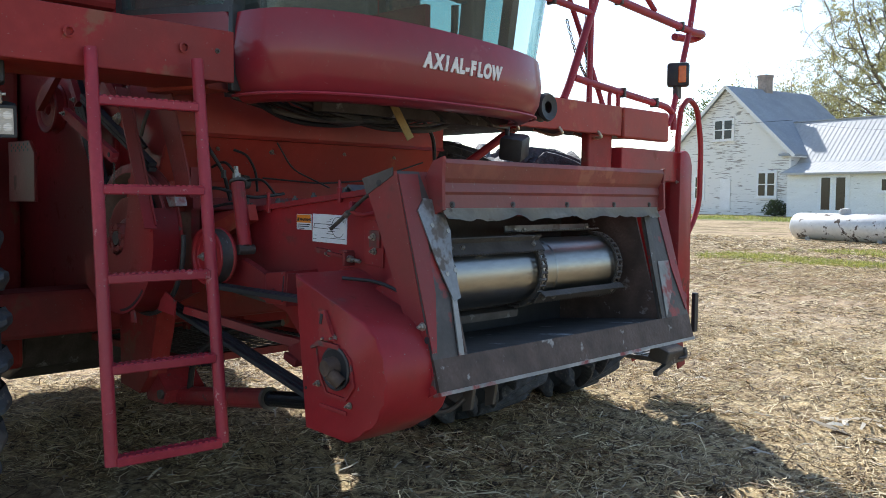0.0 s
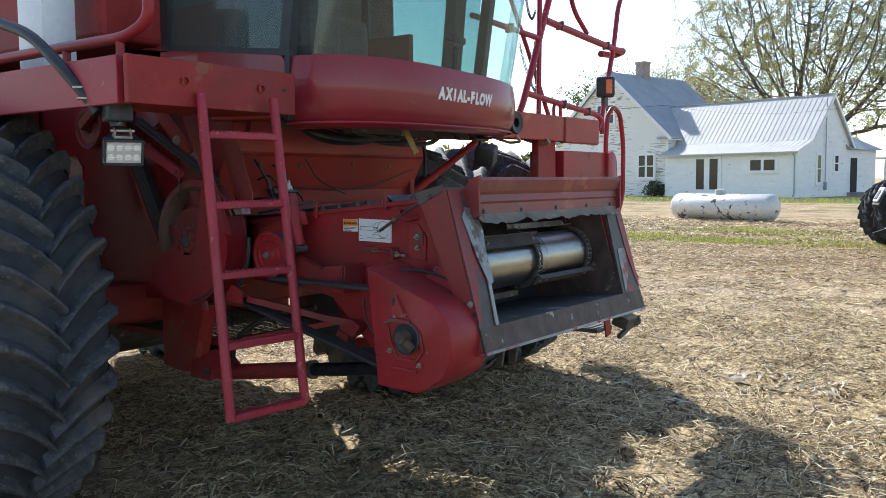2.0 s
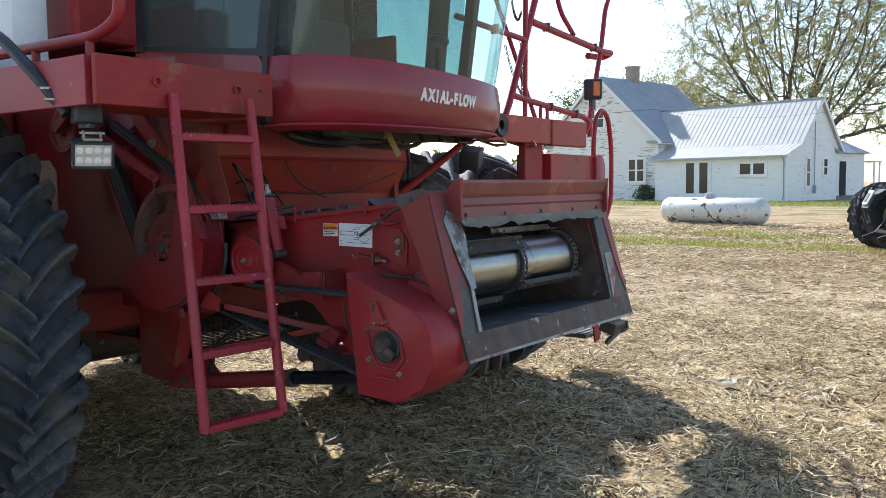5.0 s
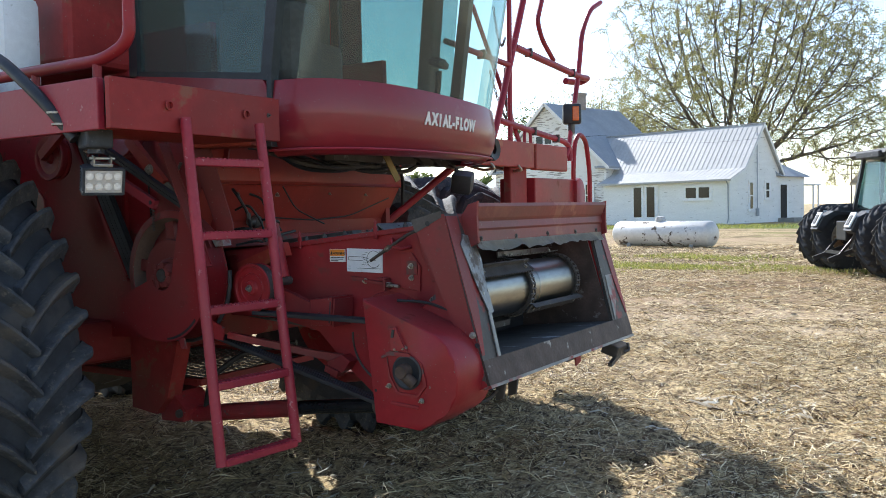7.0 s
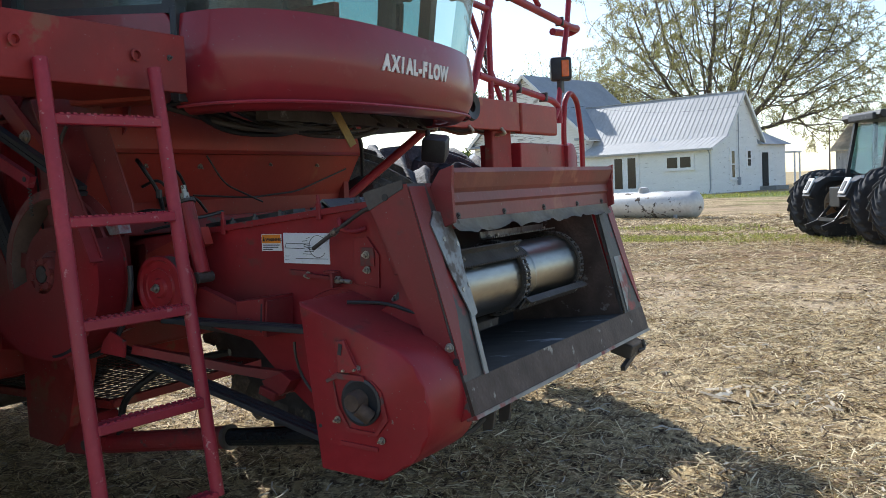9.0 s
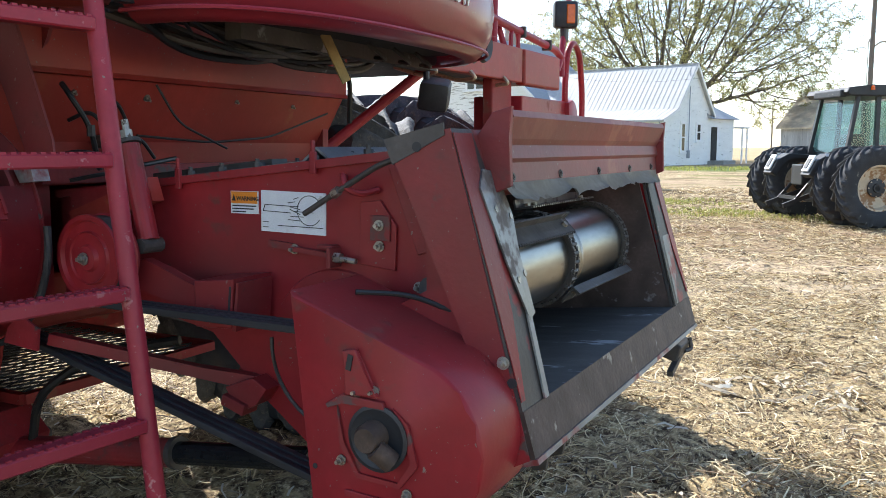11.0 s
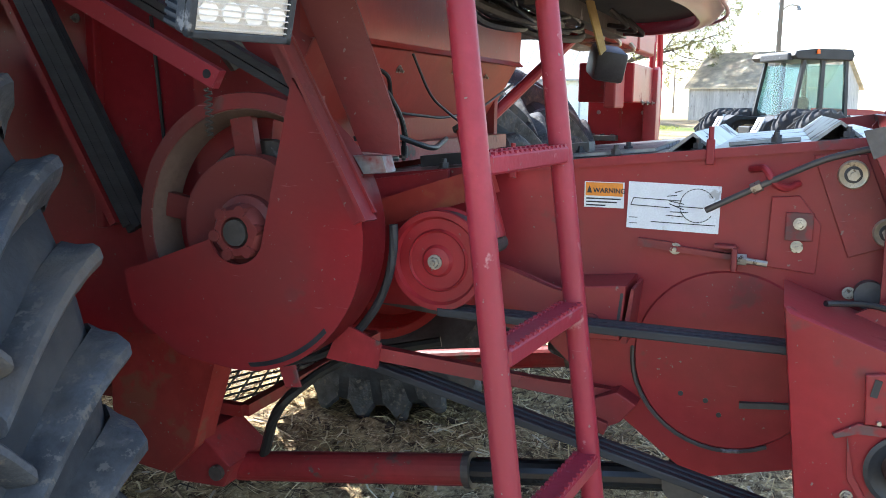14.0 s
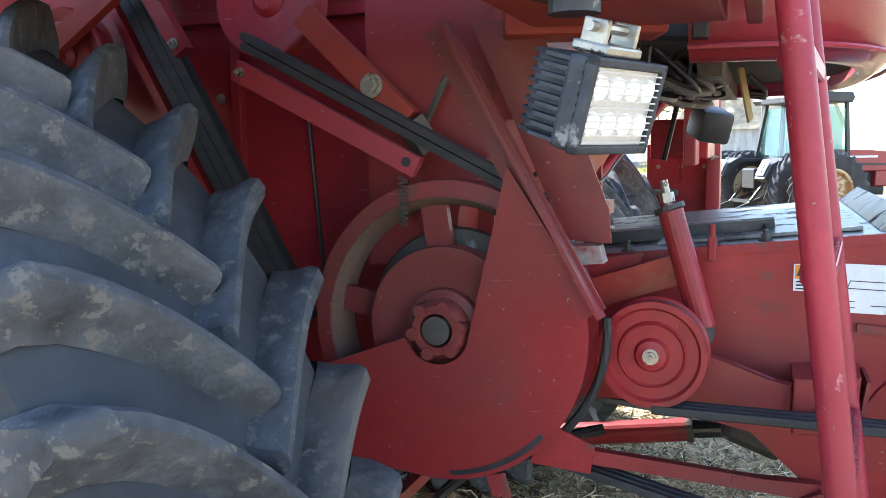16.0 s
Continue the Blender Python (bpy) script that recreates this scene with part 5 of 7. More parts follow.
# lettering wrapped round the skirt
word = "AXIAL-FLOW"
plan = cab_plan(3000, grow=0.030)
dist, run = [0.0], 0.0
for a, b in zip(plan, plan[1:]):
    run += math.dist(a, b)
    dist.append(run)
start = min(range(len(plan)), key=lambda i: abs(plan[i][1] - 0.415) + (10 if i > 1950 else 0))
pos = dist[start]
for ch in word:
    o = lettering("letter", ch, 0.070, Matrix(((0.86, 0.2, 0, 0), (0, 1.14, 0, 0), (0, 0, 1, 0), (0, 0, 0, 1))), LETTER, skirt, 0.003, bold=0.0042)
    xs = [v.co.x for v in o.data.vertices]
    wide = max(xs) - min(xs)
    i = min(range(len(plan)), key=lambda j: abs(dist[j] - pos))
    j = min(i + 60, len(plan) - 1)
    ang = math.atan2(plan[j][1] - plan[i][1], plan[j][0] - plan[i][0])
    o.data.transform(Matrix.Translation((plan[i][0], plan[i][1], 2.055 - 0.02 * (pos - dist[start]))) @ Matrix.Rotation(ang, 4, 'Z') @ Matrix.Rotation(radians(90), 4, 'X') @ Matrix.Translation((-min(xs), 0, 0)))
    pos += wide - (0.004 if ch in "AX" else 0.0) + 0.0045
# side of the cab behind the front: lower panel, seal, side window, pillar
bm = fresh()
prism(bm, [(-1.9, 2.40), (-1.4, 2.345), (-0.53, 2.245), (-0.50, 2.20), (-0.50, 2.13), (-1.9, 2.13)], -0.165, -0.135, bevel=0.004)
side = part("cab_side_panel", bm, RED_CAB, combine, "dark red cab side panel")
bm = fresh()
prism(bm, [(-0.50, 2.26), (-0.47, 2.26), (-0.48, 1.94), (-0.51, 1.94)], -0.175, -0.13, bevel=0.004)
part("door_seal", bm, BLACK, side)


def glass_off(z):
    return 0.0 + (z - 2.2) * 0.20


bm = fresh()
rings = []
for z in (2.20, 2.6, 3.0, 3.45):
    rings.append([(x + glass_off(z), y, skirt_top(y) + (z - 2.2)) for x, y in cab_plan(grow=0.0)[3:-3]])
loft(bm, rings)
wind = part("windshield", bm, GLASS, combine, "large curved tinted windshield", smooth=True)
wind.visible_shadow = False
for sgn, yy in ((0, CY - HW), (1, CY + HW)):
    bm = fresh()
    prism(bm, [(-1.40, 2.36), (-0.55, 2.27), (-0.42, 3.44), (-1.40, 3.44)], yy - 0.004, yy + 0.004)
    g = part("side_window", bm, GLASS, combine, "tinted cab side window")
    g.visible_shadow = False
    bm = fresh()
    bar(bm, (-0.51, yy - 0.005, 2.24), (-0.33, yy - 0.005, 3.45), 0.05, 0.065, (1, 0, 0))
    part("cab_pillar", bm, BLACK, combine)
    bm = fresh()
    bar(bm, (-1.42, yy, 2.34), (-1.42, yy, 3.45), 0.05, 0.06, (1, 0, 0))
    bar(bm, (-1.42, yy, 2.355), (-0.50, yy, 2.255), 0.035, 0.035)
    part("window_frame", bm, BLACK, combine)
bm = fresh()
prism(bm, [(x + 0.30, y) for x, y in cab_plan(grow=0.06)] + [(-1.95, CY + HW), (-1.95, CY - HW)], 3.44, 3.62, "z", bevel=0.03)
part("cab_roof", bm, RED_CAB, combine, "red cab roof")
bm = fresh()
box(bm, (-1.46, CY, 2.75), (0.05, 1.5, 1.4))
inside = part("cab_back_wall", bm, INSIDE, combine, "dark cab lining")
part("cab_floor", box(fresh(), (-1.0, CY, 2.17), (1.0, 1.52, 0.03)), INSIDE, inside)
part("seat_base", box(fresh(), (-1.12, CY, 2.42), (0.42, 0.5, 0.35), bevel=0.05), INSIDE, inside)
part("seat_back", box(fresh(), (-1.33, CY, 2.82), (0.14, 0.5, 0.62), (0, -8, 0), 0.05), INSIDE, inside)
bm = fresh()
tube(bm, bent([(-0.20, 0.74, 2.18), (-0.155, 0.71, 2.25), (-0.13, 0.685, 2.345)], 0.05), 0.016, 10)
post = part("monitor_post", bm, BLACK, inside)
bm = fresh()
box(bm, (-0.122, 0.674, 2.378), (0.06, 0.13, 0.036), (0, 14, 8), 0.01)
box(bm, (-0.122, 0.674, 2.402), (0.05, 0.09, 0.014), (0, 14, 8), 0.004)
part("monitor", bm, BLACK, post, smooth=True)
bm = fresh()
box(bm, (-0.60, 1.33, 2.62), (0.10, 0.10, 0.9), (0, 6, 0), 0.02)
part("far_corner_post", bm, INSIDE, inside)
bm = fresh()
box(bm, (-0.75, 0.12, 2.45), (0.5, 0.25, 0.40), bevel=0.06)
part("side_console", bm, INSIDE, inside)
# grain tank side behind the cab
bm = fresh()
box(bm, (-3.2, 0.64, 2.9), (3.5, 2.3, 1.05), bevel=0.03)
part("grain_tank", bm, RED_DUSTY, combine, "dusty red grain tank")
bm = fresh()
box(bm, (-1.70, -0.14, 2.7), (0.5, 0.05, 0.9), bevel=0.01)
part("tank_front_panel", bm, RED_CAB, combine)

# wiring, hoses and a hanging work lamp under the cab
rng = random.Random(11)
for k in range(16):
    y0 = rng.uniform(-0.05, 0.5)
    pts = [(-0.62 + rng.uniform(-0.12, 0.1), y0, 1.95), (-0.58 + rng.uniform(-0.1, 0.1), y0 + 0.25, 1.90 + rng.uniform(-0.05, 0.01)), (-0.55 + rng.uniform(-0.1, 0.1), y0 + 0.55, 1.90 + rng.uniform(-0.05, 0.0)), (-0.60 + rng.uniform(-0.1, 0.12), y0 + 0.85, 1.95)]
    part("wire", tube(fresh(), bent(pts, 0.12), rng.choice((0.006, 0.009, 0.013)), 7), rng.choice((BRASS_HOSE, BRASS_HOSE, BLACK, STEEL_DARK)), skirt, smooth=True)
part("hanging_wire", tube(fresh(), bent([(-0.62, 0.95, 1.95), (-0.66, 1.10, 1.84), (-0.70, 1.15, 1.68)], 0.06), 0.010, 7), BRASS_HOSE, skirt)
bm = fresh()
bar(bm, (-0.44, 0.62, 1.95), (-0.41, 0.70, 1.80), 0.006, 0.035)
part("cable_tag", bm, WIRE_YELLOW, skirt, "dusty yellow hanging strap")
bm = fresh()
bar(bm, (-0.50, 0.25, 1.93), (-0.50, 1.45, 1.93), 0.06, 0.07)
bar(bm, (-0.78, 0.02, 1.98), (-0.40, 0.02, 1.98), 0.08, 0.06)
part("cab_mount_beam", bm, STEEL_DARK, skirt)
for y in (0.85, 1.02, 1.18):
    part("clip", tube(fresh(), bent([(-0.42, y, 1.94), (-0.36, y + 0.03, 1.885), (-0.44, y + 0.08, 1.90)], 0.03), 0.008, 6), STEEL_DARK, skirt)
bm = fresh()
tube(bm, [(-1.03, 1.42, 1.56), (-0.76, 1.86, 1.94)], 0.024, 12)
part("diagonal_strut", bm, RED, combine, "red tubular strut")
bm = fresh()
box(bm, (-0.576, 1.631, 1.812), (0.13, 0.165, 0.125), (14, 8, 25), 0.018)
under = part("under_lamp", bm, BLACK, combine, "black work lamp hung under the platform", smooth=True)
part("lamp_stem", rod(fresh(), (-0.60, 1.60, 1.86), (-0.60, 1.60, 1.96), 0.014, 8), BLACK, under)

# far operator platform: fascia, step box, rails
bm = fresh()
box(bm, (-0.66, 2.15, 2.03), (0.05, 1.24, 0.185), bevel=0.006)
far = part("far_fascia", bm, RED_FADED_LIT, combine, "faded red fascia of the operator platform")
bm = fresh()
box(bm, (-0.655, 3.06, 2.025), (0.06, 0.56, 0.195), bevel=0.012)
part("fascia_end", bm, RED_FADED_LIT, far)
bm = fresh()
box(bm, (-0.88, 2.45, 1.99), (0.40, 1.85, 0.05))
box(bm, (-1.455, 1.94, 1.99), (0.75, 0.83, 0.05))
part("platform_deck", bm, STEEL_DARK, far)
for y in (1.7, 2.1, 2.5):
    part("deck_clip", tube(fresh(), bent([(-0.63, y, 1.95), (-0.60, y, 1.915), (-0.72, y + 0.05, 1.91), (-0.85, y + 0.05, 1.95)], 0.03), 0.010, 6), BRASS, far)
bm = fresh()
box(bm, (-0.80, 3.18, 1.765), (0.30, 0.76, 0.21), bevel=0.008)
stepbox = part("step_box", bm, RED, combine, "red step box below the operator platform")
for y in (3.10, 3.30, 3.50):
    part("step_box_bolt", hexbolt(fresh(), (-0.648, y, 1.66), 0.010, 0.008, (1, 0, 0)), BOLT, stepbox)
bm = fresh()
box(bm, (-0.72, 2.62, 1.79), (0.06, 0.26, 0.32), bevel=0.01)
part("step_box_bracket", bm, RED_DUSTY, stepbox)
bm = fresh()
prism(bm, [(3.50, 1.86)] + [(3.56 + 0.10 * math.sin(radians(a)), 1.78 + 0.10 * math.cos(radians(a))) for a in np.linspace(0, 90, 6)] + [(3.68, 0.62), (3.50, 0.56)], -0.70, -0.62, "x", bevel=0.006)
part("stair_side_panel", bm, RED, stepbox, "red stair side panel", smooth=True)
bm = fresh()
box(bm, (-0.86, 3.66, 1.145), (0.42, 0.03, 1.19), bevel=0.006)
part("stair_back_panel", bm, RED, stepbox)
for x in (-1.0, -0.86, -0.72):
    part("panel_bolt", hexbolt(fresh(), (x, 3.644, 1.60), 0.010, 0.008), BOLT, stepbox)
for z in (0.32, 0.60, 0.88, 1.16, 1.44):
    y = 3.98 - (z - 0.28) * 0.245
    bm = box(fresh(), (-1.06, y, z), (0.38, 0.30, 0.035), bevel=0.004)
    for k in range(6):
        box(bm, (-1.22 + k * 0.064, y, z + 0.021), (0.012, 0.28, 0.008))
    part("stair_tread", bm, STEEL_DARK, stepbox)
for x in (-0.86, -1.26):
    part("stringer", bar(fresh(), (x, 4.02, 0.26), (x, 3.62, 1.80), 0.015, 0.10, (0, 1, 0)), RED_DUSTY, stepbox)
bm = fresh()
box(bm, (-0.60, 3.72, 0.73), (0.03, 0.05, 0.28), bevel=0.005)
part("dark_reflector", bm, BLACK, stepbox)


def at_far(y, z, x=-0.66):
    return (x, y, z)


rails = part("guard_rail", tube(fresh(), bent([at_far(2.18, 2.12), at_far(2.24, 2.22), at_far(2.42, 2.60), at_far(2.72, 3.25), at_far(2.76, 3.5)], 0.12), 0.024, 12), RED_PINK, combine, "red tubular guard rails of the operator platform", smooth=True)
for name, pts, r in (
        ("leaning_post", [at_far(2.35, 3.1, -0.9), at_far(2.52, 2.6, -0.8), at_far(2.62, 2.12, -0.68)], 0.016),
        ("upright_post", [at_far(2.46, 3.4), at_far(2.44, 2.12)], 0.018),
        ("middle_rail", [at_far(1.60, 2.70), at_far(2.44, 2.66)], 0.020),
        ("upper_rail", [at_far(2.53, 2.80), at_far(3.72, 2.72), at_far(3.86, 2.73), at_far(3.86, 2.70, -0.74), at_far(3.62, 2.69, -0.76)], 0.026),
        ("lower_rail", [at_far(2.28, 2.26), at_far(2.42, 2.245), at_far(3.36, 2.17), at_far(3.46, 2.13), at_far(3.46, 2.02)], 0.022),
        ("corner_post", [at_far(3.38, 2.05), at_far(3.44, 2.12), at_far(3.55, 2.45), at_far(3.66, 2.75), at_far(3.74, 3.10), at_far(3.92, 3.32), at_far(4.15, 3.42)], 0.020),
        ("entry_loop", [at_far(3.18, 2.79), at_far(2.98, 2.92), at_far(2.90, 3.05), at_far(2.98, 3.2), at_far(3.1, 3.5)], 0.018),
        ("small_hoop", [at_far(2.66, 2.12), at_far(2.66, 2.20), at_far(2.71, 2.24), at_far(2.76, 2.20), at_far(2.76, 2.12)], 0.013),
        ("stair_hoop", [at_far(3.55, 1.60), at_far(3.52, 1.95), at_far(3.56, 2.18), at_far(3.66, 2.255), at_far(3.79, 2.20), at_far(3.86, 1.95), at_far(3.86, 1.52), at_far(3.78, 1.38), at_far(3.66, 1.26)], 0.020)):
    part(name, tube(fresh(), bent(pts, 0.10, 6), r, 12), RED_PINK if name != "stair_hoop" else RED, rails, smooth=True)
for p in (at_far(2.75, 2.79), at_far(3.52, 2.735), at_far(2.80, 2.215), at_far(3.20, 2.185), at_far(2.05, 2.68)):
    part("rail_clamp", box(fresh(), p, (0.062, 0.022, 0.062), bevel=0.006), STEEL_DARK, rails)


def chain(a, b, sag, n=22):
    bm = fresh()
    a, b = Vector(a), Vector(b)
    for k in range(n):
        t = (k + 0.5) / n
        p = a.lerp(b, t) - Vector((0, 0, sag * 4 * t * (1 - t)))
        t2 = t + 0.5 / n
        q = a.lerp(b, t2) - Vector((0, 0, sag * 4 * t2 * (1 - t2)))
        d = (q - p).normalized() * 0.016
        s = (Vector((1, 0, 0)) if k % 2 else Vector((0.2, 1, 0.3))).cross(d).normalized() * 0.008
        loop = [p - d, p - d * 0.6 + s, p + d * 0.6 + s, p + d, p + d * 0.6 - s, p - d * 0.6 - s, p - d]
        tube(bm, loop, 0.0035, 5, caps=False)
    return bm


part("gate_chain", chain(at_far(2.30, 3.05, -0.70), at_far(2.46, 2.86, -0.70), 0.14), STEEL_DARK, rails, "hanging steel chain")
part("gate_chain", chain(at_far(2.45, 2.66, -0.70), at_far(2.47, 2.30, -0.70), 0.0, 16), STEEL_DARK, rails, "hanging steel chain")
part("gate_chain", chain(at_far(2.32, 2.62, -0.75), at_far(2.52, 2.25, -0.70), 0.06, 18), STEEL_DARK, rails, "hanging steel chain")
bm = fresh()
box(bm, (-0.655, 3.50, 2.40), (0.085, 0.15, 0.165), (0, 0, -62), 0.02)
sig = part("signal_lamp", bm, BLACK, combine, "black signal lamp with an amber lens", smooth=True)
bm = fresh()
box(bm, (-0.655 + 0.0445 * 0.469 + 0.028 * 0.883, 3.50 - 0.0445 * 0.883 + 0.028 * 0.469, 2.40), (0.012, 0.052, 0.115), (0, 0, -62), 0.005)
part("amber_lens", bm, AMBER, sig)
bm = fresh()
box(bm, (-0.66, 3.50, 2.28), (0.04, 0.06, 0.09), bevel=0.01)
part("lamp_foot", bm, STEEL_DARK, sig)
bm = fresh()
spin(bm, [(-0.03, 0.03), (-0.038, 0.066), (-0.022, 0.074), (-0.008, 0.052), (0.008, 0.052), (0.022, 0.074), (0.038, 0.066), (0.03, 0.03)], (-0.347, 1.585, 2.005), "x", n=28)
part("cable_reel", bm, BLACK, rails, "black coiled cable", smooth=True)
# ---- ground ----
def smooth(a, b, v):
    t = np.clip((v - a) / (b - a), 0, 1)
    return t * t * (3 - 2 * t)


def ground_z(x, y):
    return 0.45 * smooth(36, 52, np.asarray(y, float)) + 0.012 * np.sin(np.asarray(x) * 1.7 + 0.6) * np.sin(np.asarray(y) * 1.3)


def axis_steps(lo, hi, fine, reach):
    a = list(np.arange(lo, hi + 1e-6, fine))
    step, v = fine, hi
    while v < reach:
        step *= 1.25
        v += step
        a.append(v)
    step, v = fine, lo
    while v > -reach:
        step *= 1.25
        v -= step
        a.insert(0, v)
    return np.array(a)


gx, gy = axis_steps(-6, 7, 0.10, 1500), axis_steps(-5, 13, 0.10, 1500)
GX, GY = np.meshgrid(gx, gy)
GZ = ground_z(GX, GY)
near = (1 - smooth(9, 16, np.hypot(GX, GY - 3)))
rngn = np.random.RandomState(3)
bumps = rngn.normal(0, 0.017, GX.shape)
GZ = GZ + near * (bumps + 0.012 * np.sin(GX * 6.1 + 2 * np.sin(GY * 3.3)) * np.sin(GY * 7.3)) - 0.01
nx, ny = len(gx), len(gy)
idx = np.arange(nx * ny).reshape(ny, nx)
quads = np.stack([idx[:-1, :-1], idx[:-1, 1:], idx[1:, 1:], idx[1:, :-1]], -1).reshape(-1, 4)
me = bpy.data.meshes.new("ground")
me.from_pydata(np.stack([GX, GY, GZ], -1).reshape(-1, 3).tolist(), [], quads.tolist())
me.polygons.foreach_set("use_smooth", [True] * len(me.polygons))
ground = tagged(new("ground", me), "trampled dirt covered with chopped straw and weeds", "ground", kind="structure")


def ground_material():
    m = bpy.data.materials.new("straw_and_dirt")
    m.use_nodes = True
    N, L = m.node_tree.nodes, m.node_tree.links
    b = N["Principled BSDF"]
    b.inputs["Roughness"].default_value = 0.95
    b.inputs["Specular IOR Level"].default_value = 0.15
    geo = N.new("ShaderNodeNewGeometry")
    sep = N.new("ShaderNodeSeparateXYZ")
    L.new(geo.outputs["Position"], sep.inputs[0])

    def tex(sc, detail=8.0, stretch=None):
        n = N.new("ShaderNodeTexNoise")
        n.inputs["Scale"].default_value, n.inputs["Detail"].default_value = sc, detail
        n.inputs["Roughness"].default_value = 0.7
        if stretch:
            mp = N.new("ShaderNodeMapping")
            mp.inputs["Scale"].default_value = stretch
            mp.inputs["Rotation"].default_value = (0, 0, 0.4)
            L.new(geo.outputs["Position"], mp.inputs[0])
            L.new(mp.outputs[0], n.inputs["Vector"])
        else:
            L.new(geo.outputs["Position"], n.inputs["Vector"])
        return n.outputs[0]

    def rng(v, lo, hi, a=0.0, c=1.0):
        r = N.new("ShaderNodeMapRange")
        for k, val in zip((1, 2, 3, 4), (lo, hi, a, c)):
            r.inputs[k].default_value = val
        L.new(v, r.inputs[0])
        return r.outputs[0]

    def mix(f, a, c):
        x = N.new("ShaderNodeMix")
        x.data_type = 'RGBA'
        L.new(f, x.inputs[0])
        for s, v in ((6, a), (7, c)):
            if isinstance(v, tuple):
                x.inputs[s].default_value = (*v, 1)
            else:
                L.new(v, x.inputs[s])
        return x.outputs[2]

    def mul(a, c):
        x = N.new("ShaderNodeMath")
        x.operation = 'MULTIPLY'
        L.new(a, x.inputs[0])
        L.new(c, x.inputs[1])
        return x.outputs[0]

    soil, straw = (0.060, 0.038, 0.024), (0.60, 0.45, 0.245)
    c = mix(rng(tex(14), 0.40, 0.60), soil, straw)
    c = mix(rng(tex(55, 5, (1, 0.35, 1)), 0.52, 0.64), c, (0.80, 0.655, 0.40))
    c = mix(rng(tex(1.1), 0.52, 0.68, 0, 0.75), c, (0.20, 0.125, 0.065))
    c = mix(rng(tex(0.25, 5, (0.25, 1, 1)), 0.50, 0.66, 0, 0.8), c, (0.47, 0.33, 0.22))
    trail = mul(rng(sep.outputs["Y"], 10.5, 13.0), rng(sep.outputs["Y"], 19.0, 16.0))
    c = mix(mul(trail, rng(tex(0.8, 8, (0.35, 1, 1)), 0.36, 0.56, 0, 0.85)), c, (0.215, 0.130, 0.065))
    c = mix(mul(rng(sep.outputs["Y"], 7.0, 9.0), mul(rng(sep.outputs["Y"], 13.0, 11.0), rng(tex(0.5, 6, (0.4, 1, 1)), 0.42, 0.56, 0, 0.7))), c, (0.56, 0.43, 0.29))
    c = mix(rng(tex(3.2, 7, (0.6, 1, 1)), 0.55, 0.66, 0, 0.6), c, (0.15, 0.092, 0.05))
    band = mul(rng(sep.outputs["Y"], 16.0, 18.5), rng(sep.outputs["Y"], 28.0, 23.0))
    c = mix(mul(band, rng(tex(1.3, 6), 0.58, 0.72)), c, (0.25, 0.22, 0.07))
    c = mix(mul(rng(sep.outputs["Y"], 20, 24), rng(tex(0.6, 7), 0.40, 0.66)), c, (0.40, 0.29, 0.175))
    c = mix(mul(rng(sep.outputs["Y"], 18, 23), rng(tex(0.9, 9, (0.5, 1, 1)), 0.50, 0.60, 0, 0.8)), c, (0.15, 0.11, 0.06))
    c = mix(mul(rng(sep.outputs["Y"], 24, 27), rng(tex(0.45, 8, (0.4, 1, 1)), 0.56, 0.64, 0, 0.8)), c, (0.21, 0.20, 0.075))
    lawn = mul(rng(sep.outputs["Y"], 45.5, 47.0), rng(sep.outputs["Y"], 53.0, 50.0))
    c = mix(mul(lawn, rng(tex(0.35, 4), 0.30, 0.50)), c, (0.13, 0.17, 0.05))
    c = mix(rng(sep.outputs["Y"], 66, 80), c, mix(rng(tex(0.03, 4), 0.35, 0.65), (0.44, 0.34, 0.19), (0.36, 0.27, 0.15)))
    L.new(c, b.inputs["Base Color"])
    bp = N.new("ShaderNodeBump")
    bp.inputs["Strength"].default_value, bp.inputs["Distance"].default_value = 0.8, 0.03
    L.new(tex(40, 6), bp.inputs["Height"])
    L.new(bp.outputs[0], b.inputs["Normal"])
    return m


me.materials.append(ground_material())


def ribbons(name, count, area, length, width, lift, tilt, material, label, category, seed, dens=None):
    """Loose strands lying about: short bent ribbons, joined."""
    r = np.random.RandomState(seed)
    x = r.uniform(area[0], area[1], count)
    y = r.uniform(area[2], area[3], count)
    if dens is not None:
        keep = r.uniform(0, 1, count) < dens(x, y)
        x, y = x[keep], y[keep]
    n = len(x)
    z = ground_z(x, y) + r.uniform(0.0, 1.0, n) ** 2 * lift
    a = r.uniform(0, 2 * np.pi, n)
    ln, w = length[0] + (length[1] - length[0]) * r.uniform(0, 1, n) ** 2, r.uniform(*width, n)
    pitch = r.normal(0, tilt, n)
    d = np.stack([np.cos(a) * np.cos(pitch), np.sin(a) * np.cos(pitch), np.sin(pitch)], -1)
    s = np.stack([-np.sin(a), np.cos(a), r.normal(0, 0.5, n)], -1)
    s /= np.linalg.norm(s, axis=1, keepdims=True)
    c0 = np.stack([x, y, z], -1)
    bend = s * (r.normal(0, 0.12, n) * ln)[:, None] + np.array([0, 0, 1]) * (r.uniform(0, 0.10, n) * ln)[:, None]
    p = [c0 - d * ln[:, None] / 2, c0 + bend, c0 + d * ln[:, None] / 2]
    h = s * (w / 2)[:, None]
    v = np.stack([p[0] - h, p[0] + h, p[1] + h, p[1] - h, p[2] + h * 0.6, p[2] - h * 0.6], 1).reshape(-1, 3)
    b = np.arange(n)[:, None] * 6
    f = np.concatenate([b + [0, 1, 2, 3], b + [3, 2, 4, 5]], 0)
    me = bpy.data.meshes.new(name)
    me.from_pydata(v.tolist(), [], f.tolist())
    me.materials.append(material)
    return tagged(new(name, me), label, category, kind="stuff")


